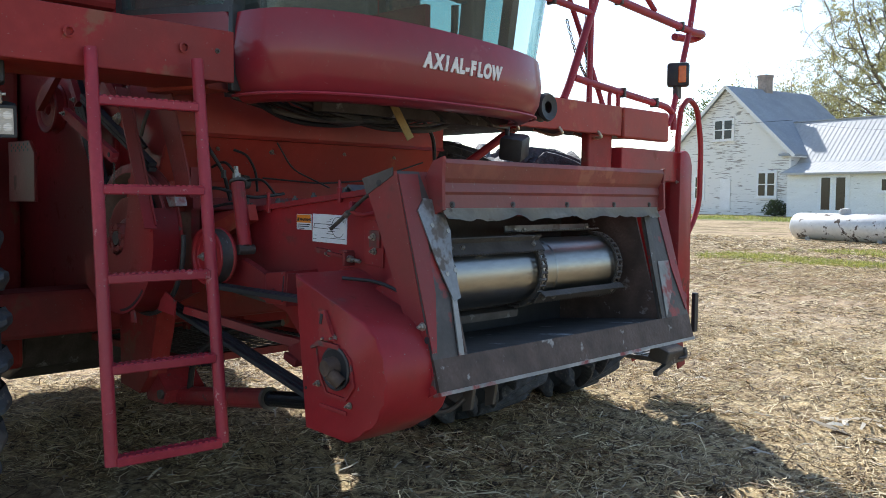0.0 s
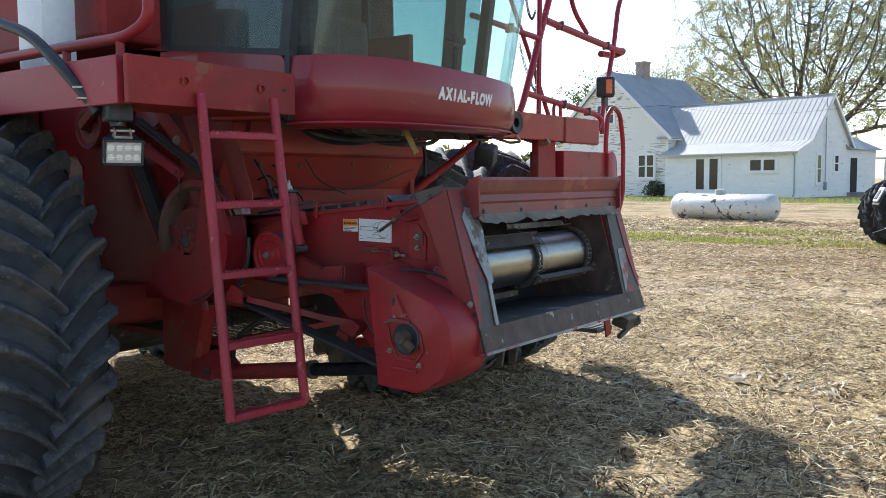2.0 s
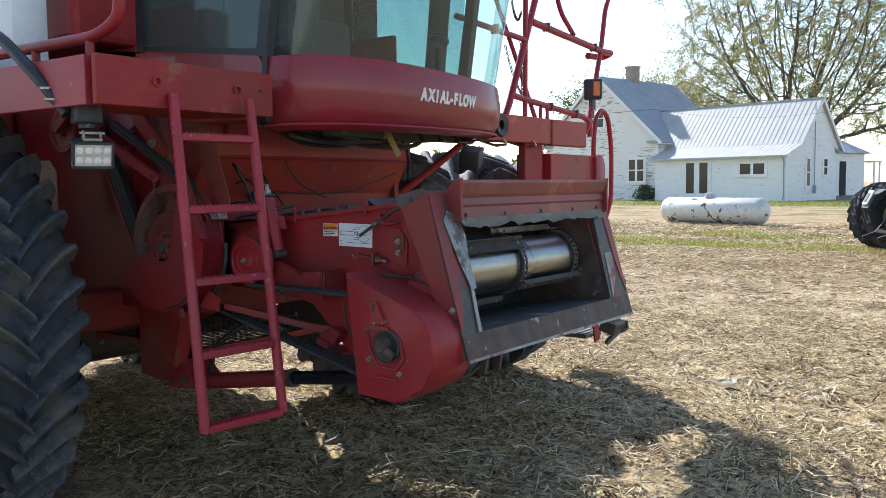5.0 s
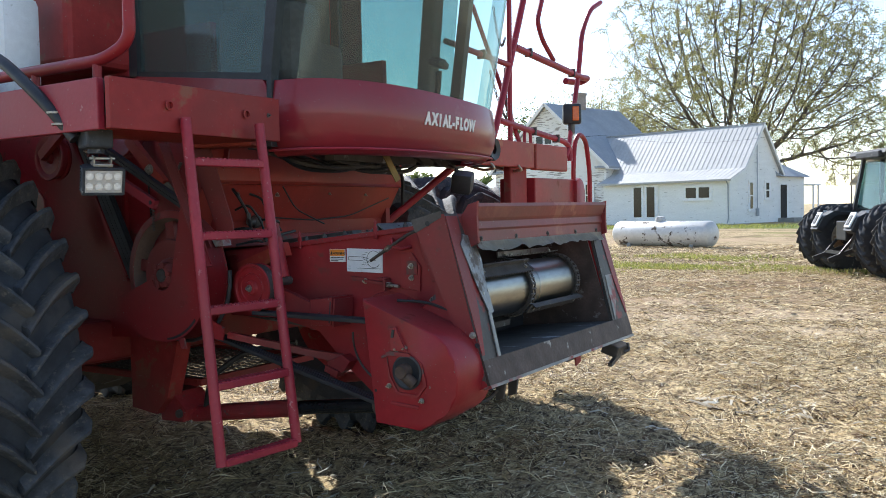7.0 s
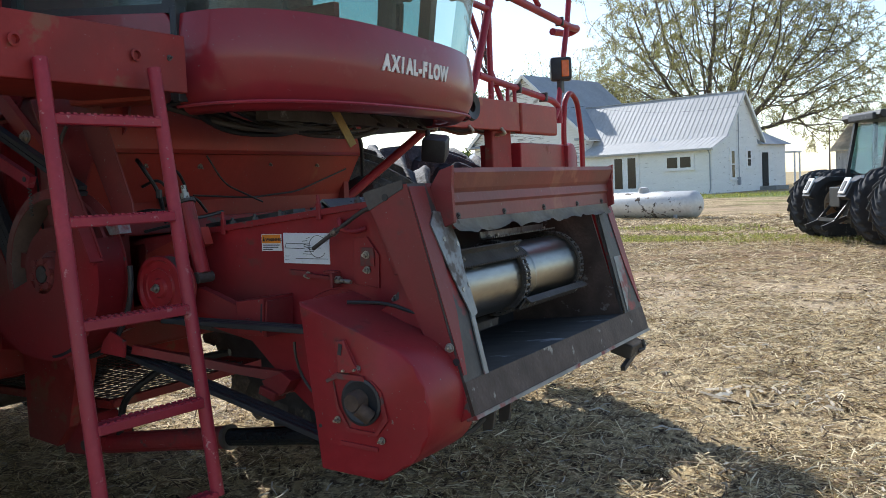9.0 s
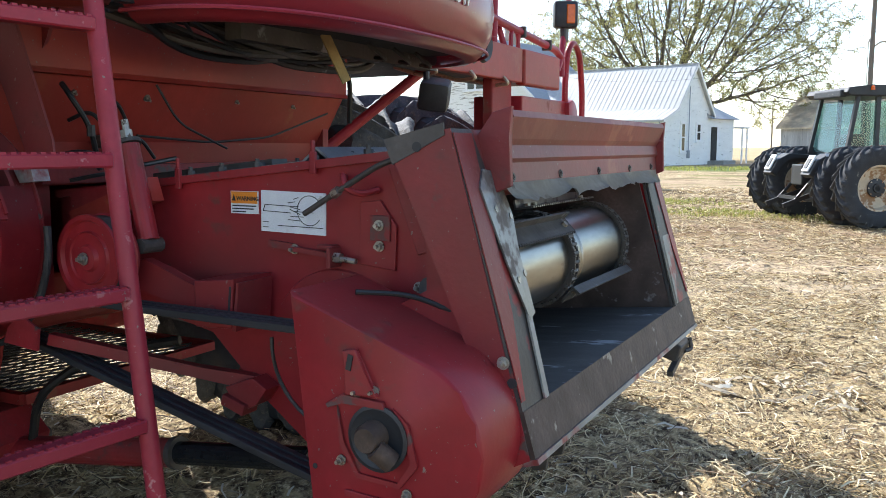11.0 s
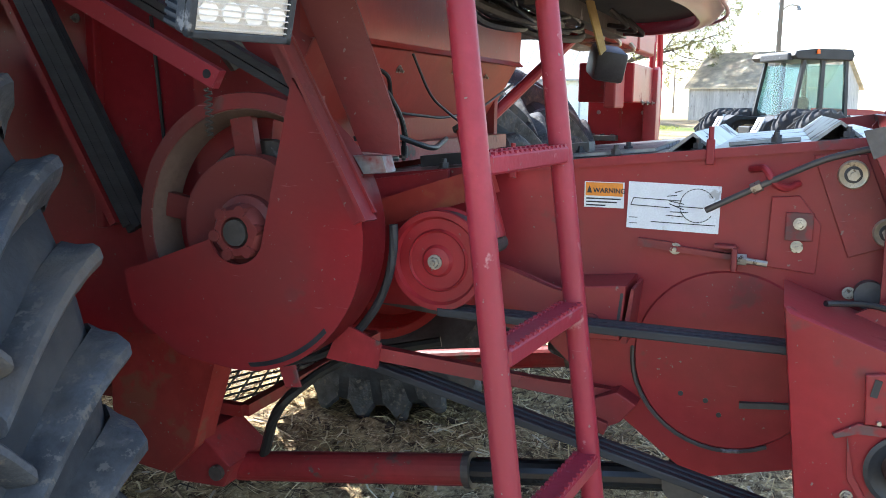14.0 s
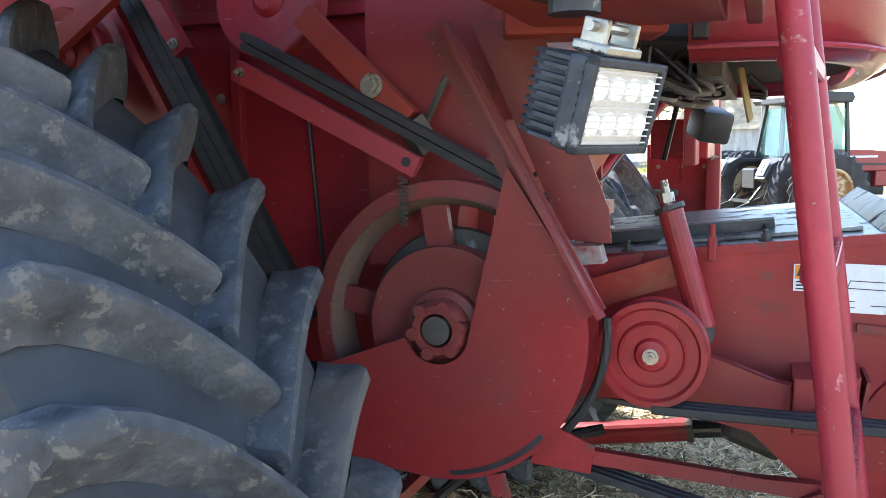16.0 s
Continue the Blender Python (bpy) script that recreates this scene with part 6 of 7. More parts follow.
STRAW = island_mat("straw", (0.10, 0.06, 0.03), (0.90, 0.77, 0.50), 0.7, 0.15, (0.60, 0.44, 0.21))
HUSK = island_mat("pale_husk", (0.42, 0.34, 0.23), (0.74, 0.68, 0.55), 0.7, 0.2)
def clumps(x, y):
    v = np.sin(x * 2.1 + 1.3 * np.sin(y * 1.7)) * np.sin(y * 2.6 + 1.1 * np.sin(x * 1.3)) + 0.7 * np.sin(x * 6.3 + 2 * np.sin(y * 4.1)) * np.sin(y * 5.7 + x)
    return np.clip(0.5 + 0.45 * v, 0.10, 1)


ribbons("straw_litter", 250000, (-5, 6.5, -1.5, 9), (0.03, 0.20), (0.003, 0.009), 0.05, 0.24, STRAW, "chopped pale straw lying over the dirt", "straw", 5, clumps)
ribbons("straw_litter", 90000, (-10, 9, 9, 20), (0.05, 0.28), (0.006, 0.014), 0.05, 0.18, STRAW, "chopped pale straw lying over the dirt", "straw", 6, clumps)
# dark ribbons whose colour stands in for the small shadows between straws
SHADOW_STRAND = island_mat("shadow_strand", (0.045, 0.028, 0.015), (0.28, 0.18, 0.09), 0.85, 0.0)
ribbons("stalk_litter", 60000, (-5, 7, -1.5, 10), (0.04, 0.22), (0.004, 0.012), 0.05, 0.28, SHADOW_STRAND, "dark strands put in for the small shadows among the straw", "stalks", 15, clumps)
ribbons("stalk_litter", 30000, (-9, 9, 10, 19), (0.06, 0.24), (0.006, 0.014), 0.05, 0.18, SHADOW_STRAND, "dark strands put in for the small shadows among the straw", "stalks", 16, clumps)
ribbons("straw_litter", 42000, (-17, 8, 19.5, 33), (0.08, 0.34), (0.012, 0.026), 0.05, 0.18, STRAW, "chopped pale straw lying over the dirt", "straw", 17, clumps)
ribbons("stalk_litter", 26000, (-17, 8, 19, 31), (0.08, 0.30), (0.010, 0.024), 0.05, 0.20, SHADOW_STRAND, "dark strands put in for the small shadows among the straw", "stalks", 18, clumps)
ribbons("husk_litter", 2200, (-5, 6, -1, 10), (0.04, 0.16), (0.007, 0.018), 0.04, 0.20, HUSK, "pale corn husks scattered on the dirt", "husks", 8)
ribbons("husk_litter", 30, (0.15, 1.05, 3.9, 4.5), (0.12, 0.40), (0.015, 0.04), 0.03, 0.15, HUSK, "bleached corn leaves lying on the dirt", "husks", 9)

# clods
rngc = random.Random(2)
for k in range(46):
    x, y = rngc.uniform(-4, 5.5), rngc.uniform(-0.5, 11)
    if k == 0:
        x, y = 2.03, 4.75
    bm = fresh()
    r = rngc.uniform(0.012, 0.035) if k else 0.06
    bmesh.ops.create_icosphere(bm, subdivisions=2, radius=r)
    for v in bm.verts:
        v.co *= 1 + 0.35 * noise.noise(v.co * 40 + Vector((k, 0, 0)))
        v.co.z *= 0.65
    bm.transform(Matrix.Translation((x, y, float(ground_z(x, y)) + r * 0.25)))
    if k == 0:
        CLOD = mat("dark_clod", (0.075, 0.050, 0.034), 0.95, var=0.4, scale=30, bump=0.4, bscale=90)
    tagged(part("clod", bm, CLOD), "dark clod of dirt among the straw", "clod", "clods on the ground")


def weeds(name, spots, blades, h, w, material, label, seed, spread):
    """Tufts of upright blades, joined."""
    r = np.random.RandomState(seed)
    n = len(spots) * blades
    c = np.repeat(np.array(spots, float), blades, 0)
    x, y = c[:, 0] + r.normal(0, spread, n) * c[:, 2], c[:, 1] + r.normal(0, spread, n) * c[:, 2]
    hh = h * c[:, 2] * r.uniform(0.4, 1.1, n)
    a, lean = r.uniform(0, 2 * np.pi, n), r.uniform(0.1, 0.9, n)
    base = np.stack([x, y, ground_z(x, y) - 0.01], -1)
    d = np.stack([np.cos(a) * lean, np.sin(a) * lean, np.ones(n)], -1)
    s = np.stack([-np.sin(a), np.cos(a), np.zeros(n)], -1) * (w * r.uniform(0.6, 1.3, n) / 2)[:, None]
    mid, tip = base + d * (hh * 0.6)[:, None] * [0.6, 0.6, 1], base + d * hh[:, None] * [1.2, 1.2, 0.95]
    v = np.stack([base - s * 0.5, base + s * 0.5, mid + s, mid - s, tip], 1).reshape(-1, 3)
    b = np.arange(n)[:, None] * 5
    faces = (b + [0, 1, 2, 3]).tolist() + (b + [3, 2, 4]).tolist()
    me = bpy.data.meshes.new(name)
    me.from_pydata(v.tolist(), [], faces)
    me.materials.append(material)
    return tagged(new(name, me), label, "weeds", kind="stuff")


WEED = island_mat("weed_leaf", (0.16, 0.18, 0.035), (0.55, 0.52, 0.14), 0.7, 0.4, (0.32, 0.33, 0.075))
DRY = island_mat("dry_grass", (0.35, 0.25, 0.12), (0.62, 0.50, 0.28), 0.8, 0.25)
rw = random.Random(8)
spots = [(rw.uniform(-10, 4), 17.5 + rw.random() * 9, rw.uniform(0.25, 0.7)) for _ in range(34)]
for cx, cy, sx, sy, n in ((-5.2, 19.7, 1.0, 0.45, 75), (-2.0, 19.7, 0.45, 0.35, 26), (-8.0, 20.6, 0.8, 0.5, 36), (-6.0, 24.6, 1.0, 0.5, 34), (-4.3, 23.2, 0.5, 0.35, 18), (-0.4, 19.0, 0.5, 0.3, 18)):
    spots += [(rw.gauss(cx, sx), rw.gauss(cy, sy), rw.uniform(0.5, 1.3)) for _ in range(n)]
weeds("green_weeds", spots, 40, 0.12, 0.022, WEED, "low yellow-green weeds along the edge of the yard", 21, 0.22)
weeds("dry_weeds", [(rw.uniform(-12, 6), rw.uniform(16, 27), rw.uniform(0.3, 0.8)) for _ in range(260)] + [(rw.gauss(-0.3, 1.1), rw.gauss(18.6, 0.5), rw.uniform(0.8, 1.6)) for _ in range(40)], 22, 0.12, 0.012, DRY, "dry brown grass stalks", 22, 0.18)
weeds("lawn_grass", [(rw.uniform(-34, -6), rw.uniform(46.5, 50.5), rw.uniform(0.6, 1.2)) for _ in range(420)], 16, 0.16, 0.03, WEED, "green lawn in front of the house", 23, 0.5)
weeds("far_grass", [(rw.uniform(-1, 14), rw.uniform(24, 36), rw.uniform(0.6, 1.3)) for _ in range(170)], 20, 0.22, 0.03, WEED, "green grass behind the tractor", 24, 0.5)


# ---- trees ----
BARK = mat("grey_bark", (0.105, 0.085, 0.066), 0.9, var=0.35, scale=2, bump=0.4, bscale=14)
LEAF = island_mat("spring_leaf", (0.17, 0.165, 0.05), (0.60, 0.54, 0.26), 0.6, 0.55, (0.33, 0.32, 0.115))
LEAF_GREEN = island_mat("green_leaf", (0.055, 0.085, 0.025), (0.20, 0.22, 0.06), 0.65, 0.4, (0.11, 0.14, 0.04))
LEAF_DARK = island_mat("cedar_leaf", (0.035, 0.055, 0.022), (0.11, 0.13, 0.045), 0.7, 0.2)


def tree(at, height, seed, leaf_mat, stems=4, levels=5, leaf=0.20, leaves=9, spread=0.55, droop=0.12, label="", fork=0.22, lean=(0, 0), reach=1.0):
    """A tapered trunk that forks into limbs and twigs, with a crown of many small leaves."""
    r = random.Random(seed)
    V, F, LV, LF = [], [], [], []

    def limb(p, d, ln, rad, level):
        steps = 4 if level < 2 else 3
        n = 8 if level < 2 else (5 if level < 4 else 3)
        pts, dd = [p], d.copy()
        for k in range(steps):
            dd = (dd + Vector((r.gauss(0, 0.13), r.gauss(0, 0.13), r.gauss(0.02, 0.10) - (droop * (level - 1) * 0.25 if level > 2 else -0.05)))).normalized()
            pts.append(pts[-1] + dd * ln / steps)
        first = len(V)
        for k, q in enumerate(pts):
            t = (pts[min(k + 1, steps)] - pts[max(k - 1, 0)]).normalized()
            u = t.cross(Vector((0.3, 0.5, 0.8))).normalized()
            w = t.cross(u)
            rr = rad * (1 - 0.45 * k / steps)
            for j in range(n):
                a = 2 * math.pi * j / n
                V.append(q + rr * (math.cos(a) * u + math.sin(a) * w))
        for k in range(steps):
            for j in range(n):
                a, b = first + k * n, first + (k + 1) * n
                F.append((a + j, a + (j + 1) % n, b + (j + 1) % n, b + j))
        if level >= levels - 1:
            for _ in range(leaves if level == levels else leaves // 2):
                q = pts[r.randint(1, steps)] + Vector((r.gauss(0, 0.28), r.gauss(0, 0.28), r.gauss(0, 0.22))) * 0.8
                a, e = Vector((r.gauss(0, 1), r.gauss(0, 1), r.gauss(0, 1))).normalized(), Vector((r.gauss(0, 1), r.gauss(0, 1), r.gauss(0, 1)))
                e = a.cross(e).normalized()
                s = leaf * r.uniform(0.45, 1.0)
                k = len(LV)
                LV.extend((q - a * s * 0.5, q + e * s * 0.22, q + a * s * 0.5, q - e * s * 0.22))
                LF.append((k, k + 1, k + 2, k + 3))
        if level == levels:
            return
        kids = stems if level == 0 else (r.randint(3, 4) if level < levels - 1 else r.randint(3, 5))
        turn = r.uniform(0, 6.28)
        for k in range(kids):
            a = turn + 2 * math.pi * k / kids + r.uniform(-0.5, 0.5)
            tip = k == 0 and level > 0
            sp = spread * (0.35 if tip else r.uniform(0.75, 1.35)) * (1.0 + 0.12 * level)
            u = dd.cross(Vector((0.2, 0.9, 0.3))).normalized()
            w = dd.cross(u)
            nd = (dd + sp * (math.cos(a) * u + math.sin(a) * w) + (Vector((lean[0], lean[1], 0)) if level < 2 else Vector())).normalized()
            start = pts[-1] if (tip or level == 0) else pts[r.randint(max(1, steps - 2), steps)]
            limb(start, nd, ln * r.uniform(0.62, 0.86) * (1.45 * reach if level == 0 else 1), rad * (0.50 if level else 0.54), level + 1)

    limb(Vector((0, 0, -0.3)), Vector((0.02, 0, 1)), height * fork, height * 0.025, 0)
    t = thing("tree", label, "tree", at)
    top = max(v.z for v in V)
    k = height / top
    me = bpy.data.meshes.new("trunk")
    me.from_pydata([tuple(v * k) for v in V], [], F)
    me.materials.append(BARK)
    me.polygons.foreach_set("use_smooth", [True] * len(me.polygons))
    new("trunk", me).parent = t
    me = bpy.data.meshes.new("crown")
    me.from_pydata([tuple(v * k) for v in LV], [], LF)
    me.materials.append(leaf_mat)
    new("crown", me).parent = t
    return t


def spreading_tree(at, seed, leaf_mat, label, crowns, right, stems=7, points=4600, step=0.5, leaf=0.185, leaves=11):
    """A broad old tree: limbs grow from a low fork towards points strewn through the crown; the outer shoots carry drooping twigs and small leaves."""
    rs = np.random.RandomState(seed)
    side = Vector((right[0], right[1], 0)).normalized()
    back = Vector((-side.y, side.x, 0))
    pts = []
    for (cu, cw, cz, ru, rw_, rz, share) in crowns:
        n = int(points * share)
        d = rs.normal(0, 1, (n, 3))
        d /= np.linalg.norm(d, axis=1, keepdims=True)
        lump = 1 + 0.12 * np.sin(d[:, 0] * 5 + 1.3) * np.sin(d[:, 2] * 6 + seed) + 0.08 * np.sin(d[:, 1] * 9 + d[:, 2] * 7)
        q = d * (rs.uniform(0.10, 1, n) ** 0.45 * lump)[:, None] * [ru, rw_, rz] + [cu, cw, cz]
        pts.append(q)
    pts = np.concatenate(pts)
    pts = pts[pts[:, 2] > 2.5]
    # first wood: a short trunk and stems that lean out of it
    nodes, par = [np.array((0, 0, -0.3)), np.array((0, 0, 0.9)), np.array((0.05, 0, 2.0))], [-1, 0, 1]
    for k in range(stems):
        a = 2 * math.pi * (k + 0.35) / stems
        lean, p, last = rs.uniform(0.28, 0.62), nodes[2].copy(), 2
        for j in range(rs.randint(5, 9)):
            p = p + np.array((math.cos(a) * lean, math.sin(a) * lean, 1.0)) / math.hypot(1, lean) * step + rs.normal(0, 0.03, 3)
            nodes.append(p.copy())
            par.append(last)
            last = len(nodes) - 1
    P = np.array(nodes)
    near, who = np.full(len(pts), 1e9), np.zeros(len(pts), int)
    alive, born, tried = np.ones(len(pts), bool), [0] * len(nodes), 0
    for _ in range(160):
        for i in range(tried, len(P)):
            d = np.linalg.norm(pts - P[i], axis=1)
            closer = d < near
            near[closer], who[closer] = d[closer], i
        tried = len(P)
        alive &= (near > 0.7) & (np.array(born)[who] < 3)
        if not alive.any() or len(P) > 9000:
            break
        used = who[alive]
        way = (pts[alive] - P[used]) / near[alive][:, None]
        grow = []
        for i in np.unique(used):
            v = way[used == i].mean(0)
            prev = P[i] - P[par[i]]
            v = v / (np.linalg.norm(v) + 1e-6) + 0.35 * prev / (np.linalg.norm(prev) + 1e-6) + rs.normal(0, 0.10, 3)
            grow.append(P[i] + v / np.linalg.norm(v) * step)
            par.append(int(i))
            born[i] += 1
        born += [0] * len(grow)
        P = np.concatenate([P, grow])
    n = len(P)
    par = par[:n]
    kids, area = np.zeros(n, int), np.zeros(n)
    for i in range(n - 1, 0, -1):
        if kids[i] == 0:
            area[i] = 0.026 ** 2.2
        area[par[i]] += area[i]
        kids[par[i]] += 1
    rad = [float(v) for v in np.minimum(area ** (1 / 2.2) * 0.82, 0.8)]
    W = [side * float(p[0]) + back * float(p[1]) + Vector((0, 0, float(p[2]))) for p in P]
    V, F, LV, LF = [], [], [], []

    def stick(a, b, ra, rb, m):
        d = (b - a).normalized()
        u = d.cross(Vector((0.31, 0.47, 0.83))).normalized()
        w = d.cross(u)
        k = len(V)
        for q, r in ((a, ra), (b, rb)):
            for j in range(m):
                t = 2 * math.pi * j / m
                V.append(q + r * (math.cos(t) * u + math.sin(t) * w))
        for j in range(m):
            F.append((k + j, k + (j + 1) % m, k + m + (j + 1) % m, k + m + j))

    r = random.Random(seed)
    for i in range(1, n):
        stick(W[par[i]], W[i], rad[par[i]] if par[i] > 0 and rad[par[i]] < 2.5 * rad[i] else rad[i] * 1.1, rad[i], 8 if rad[i] > 0.12 else (5 if rad[i] > 0.05 else 3))
        if rad[i] > 0.075:
            continue
        for _ in range(r.choice((1, 2, 2, 3)) if kids[i] == 0 else (1 if r.random() < 0.55 else 0)):
            d = ((W[i] - W[par[i]]).normalized() + Vector((r.gauss(0, 0.6), r.gauss(0, 0.6), r.gauss(-0.05, 0.4)))).normalized()
            p, ln = W[i], r.uniform(0.5, 1.3)
            for j in range(3):
                q = p + d * ln / 3
                stick(p, q, 0.022, 0.014, 3)
                for _ in range(leaves):
                    c = q + Vector((r.gauss(0, 0.13), r.gauss(0, 0.13), r.gauss(-0.03, 0.12)))
                    a = Vector((r.gauss(0, 1), r.gauss(0, 1), r.gauss(-0.5, 1))).normalized()
                    e = a.cross(Vector((r.gauss(0, 1), r.gauss(0, 1), r.gauss(0, 1)))).normalized()
                    s = leaf * r.uniform(0.5, 1.1)
                    k = len(LV)
                    LV.extend((c - a * s * 0.5, c + e * s * 0.24, c + a * s * 0.5, c - e * s * 0.24))
                    LF.append((k, k + 1, k + 2, k + 3))
                d = (d + Vector((0, 0, -0.22))).normalized()
                p = q
    t = thing("tree", label, "tree", at)
    for name, v, f, m in (("trunk", V, F, BARK), ("crown", LV, LF, leaf_mat)):
        me = bpy.data.meshes.new(name)
        me.from_pydata([tuple(q) for q in v], [], f)
        me.materials.append(m)
        new(name, me).parent = t
    return t


spreading_tree((-17.4, 78.2, 0.4), 12, LEAF, "tall spreading cottonwood with sparse yellow-green spring leaves",
               ((0.5, 0, 15.0, 12.0, 10.5, 10.5, 0.66), (8.0, 0, 11.5, 8.0, 6.5, 6.5, 0.20), (10.0, -1, 6.5, 5.0, 4.5, 4.0, 0.08), (-6.5, 0, 10.0, 5.0, 5.0, 4.0, 0.06)), (0.86, 0.5))
tree((-35.0, 82.0, 0.4), 15.0, 31, LEAF, stems=4, levels=5, leaf=0.30, leaves=7, spread=0.5, fork=0.22, label="slender tree in early leaf behind the house")
tree((-41.0, 84.0, 0.4), 13.0, 45, LEAF_GREEN, stems=4, levels=5, leaf=0.30, leaves=9, spread=0.5, fork=0.2, label="young tree with fresh green leaves behind the house")
tree((-31.5, 86.0, 0.4), 14.5, 57, LEAF_GREEN, stems=4, levels=5, leaf=0.30, leaves=8, spread=0.45, fork=0.2, label="young tree with fresh green leaves behind the house")
for k, (x, y, h) in enumerate(((-62, 92, 5.5), (-70, 95, 4.8), (-80, 96, 5.8), (-92, 98, 5.2), (-54, 94, 4.6), (-104, 100, 6))):
    tree((x, y, 0.4), h, 70 + k, LEAF_GREEN, stems=5, levels=4, leaf=0.5, leaves=26, spread=0.55, fork=0.10, label="broad green windbreak tree")
# ---- farmhouse ----
def plank_mat():
    """White paint peeling off weathered clapboards."""
    m = bpy.data.materials.new("peeling_white_clapboard")
    m.use_nodes = True
    N, L = m.node_tree.nodes, m.node_tree.links
    b = N["Principled BSDF"]
    b.inputs["Roughness"].default_value = 0.8
    tc, mp = N.new("ShaderNodeTexCoord"), N.new("ShaderNodeMapping")
    mp.inputs["Scale"].default_value = (0.9, 0.9, 9.0)
    L.new(tc.outputs["Object"], mp.inputs[0])
    n1, n2 = N.new("ShaderNodeTexNoise"), N.new("ShaderNodeTexNoise")
    n1.inputs["Scale"].default_value, n1.inputs["Detail"].default_value = 1.3, 8
    n2.inputs["Scale"].default_value, n2.inputs["Detail"].default_value = 0.35, 3
    L.new(mp.outputs[0], n1.inputs["Vector"])
    L.new(tc.outputs["Object"], n2.inputs["Vector"])
    add = N.new("ShaderNodeMath")
    add.operation = 'MULTIPLY_ADD'
    L.new(n2.outputs[0], add.inputs[0])
    add.inputs[1].default_value = 0.45
    L.new(n1.outputs[0], add.inputs[2])
    r = N.new("ShaderNodeMapRange")
    r.inputs[1].default_value, r.inputs[2].default_value = 0.80, 0.86
    L.new(add.outputs[0], r.inputs[0])
    x = N.new("ShaderNodeMix")
    x.data_type = 'RGBA'
    x.inputs[6].default_value, x.inputs[7].default_value = (0.80, 0.785, 0.75, 1), (0.34, 0.31, 0.28, 1)
    L.new(r.outputs[0], x.inputs[0])
    L.new(x.outputs[2], b.inputs["Base Color"])
    w = N.new("ShaderNodeTexWave")
    w.bands_direction, w.wave_profile = 'Z', 'SAW'
    w.inputs["Scale"].default_value = 1.6
    L.new(tc.outputs["Object"], w.inputs["Vector"])
    bp = N.new("ShaderNodeBump")
    bp.inputs["Strength"].default_value, bp.inputs["Distance"].default_value = 0.6, 0.02
    L.new(w.outputs[0], bp.inputs["Height"])
    L.new(bp.outputs[0], b.inputs["Normal"])
    return m


CLAP = plank_mat()
WHITE_WALL = mat("white_wall_paint", (0.87, 0.86, 0.83), 0.75, var=0.06, scale=0.8, bump=0.05, wear=(0.42, 0.40, 0.37), amount=0.24, wscale=1.6, stretch=(1, 1, 6))
TRIM = mat("white_trim_paint", (0.87, 0.86, 0.84), 0.6, var=0.06, scale=2, bump=0.02)
ROOF_METAL = mat("galvanised_roof", (0.46, 0.455, 0.44), 0.6, 0.05, var=0.10, scale=0.6, bump=0.02, wear=(0.40, 0.41, 0.43), amount=0.2, wscale=1.0)
ROOF_GREY = mat("blue_grey_roof", (0.33, 0.355, 0.385), 0.75, 0.0, var=0.15, scale=0.7, bump=0.05)
BRICK = mat("chimney_brick", (0.33, 0.27, 0.23), 0.9, var=0.3, scale=5, bump=0.2)
PANE = mat("dark_window_pane", (0.010, 0.012, 0.014), 0.12, var=0.2, scale=3, bump=0)
FOUND = mat("stone_foundation", (0.30, 0.29, 0.27), 0.9, var=0.3, scale=3, bump=0.3)

HM = pose(-11.78, 52.2, 0.42, 0, 0, -13.6)
house = thing("farmhouse", "old white clapboard farmhouse with peeling paint and metal roofs", "house")
house.matrix_basis = HM


def wall(name, bm, m, label=""):
    return part(name, bm, m, house, label)


# low wing with a lean-to front
PROFILE = [(0.0, -0.1), (0.0, 2.80), (1.6, 3.46), (4.2, 6.38), (6.8, 3.46), (6.8, -0.1)]
bm = fresh()
prism(bm, PROFILE, -9.5, 0.0, "x")
low = wall("low_wing_wall", bm, WHITE_WALL, "white painted low wing")
bm = fresh()
box(bm, (-4.7, 3.4, -0.12), (9.56, 6.86, 0.30))
wall("foundation", bm, FOUND)


def roof_slab(name, p, q, x0, x1, m, ribs=0, label="", thick=0.09, over=0.0):
    """A roof plane from its lower edge p to its upper edge q, given as (y, z), with standing ribs."""
    d = Vector((q[0] - p[0], q[1] - p[1]))
    n = Vector((-d.y, d.x)).normalized() * thick
    if n.y < 0:
        n = -n
    bm = fresh()
    prism(bm, [(p[0], p[1]), (q[0], q[1]), (q[0] + n.x, q[1] + n.y), (p[0] + n.x, p[1] + n.y)], x0, x1, "x")
    o = part(name, bm, m, house, label)
    for k in range(ribs):
        x = x0 + 0.06 + (x1 - x0 - 0.12) * k / (ribs - 1)
        bm = fresh()
        bar(bm, (x, p[0] + n.x, p[1] + n.y), (x, q[0] + n.x, q[1] + n.y), 0.045, 0.03, (0, n.x, n.y))
        part("roof_rib", bm, m, o)
    return o


roof_slab("lean_to_roof", (-0.35, 2.76), (1.66, 3.50), -9.8, 0.28, ROOF_METAL, 30, "ribbed galvanised roof")
roof_slab("main_roof", (1.56, 3.42), (4.2, 6.42), -13.2, 0.28, ROOF_METAL, 40, "ribbed galvanised roof")
roof_slab("back_roof", (7.05, 3.15), (4.15, 6.42), -11.5, 0.28, ROOF_METAL)
bm = fresh()
bar(bm, (-12.4, 4.2, 6.53), (0.29, 4.2, 6.53), 0.22, 0.05)
wall("ridge_cap", bm, ROOF_METAL)
bm = fresh()
for a, b in (((-0.35, 2.76), (1.63, 3.48)), ((1.60, 3.46), (4.2, 6.42)), ((7.05, 3.15), (4.2, 6.42))):
    bar(bm, (0.26, a[0], a[1]), (0.26, b[0], b[1]), 0.05, 0.16, (0, 0, 1))
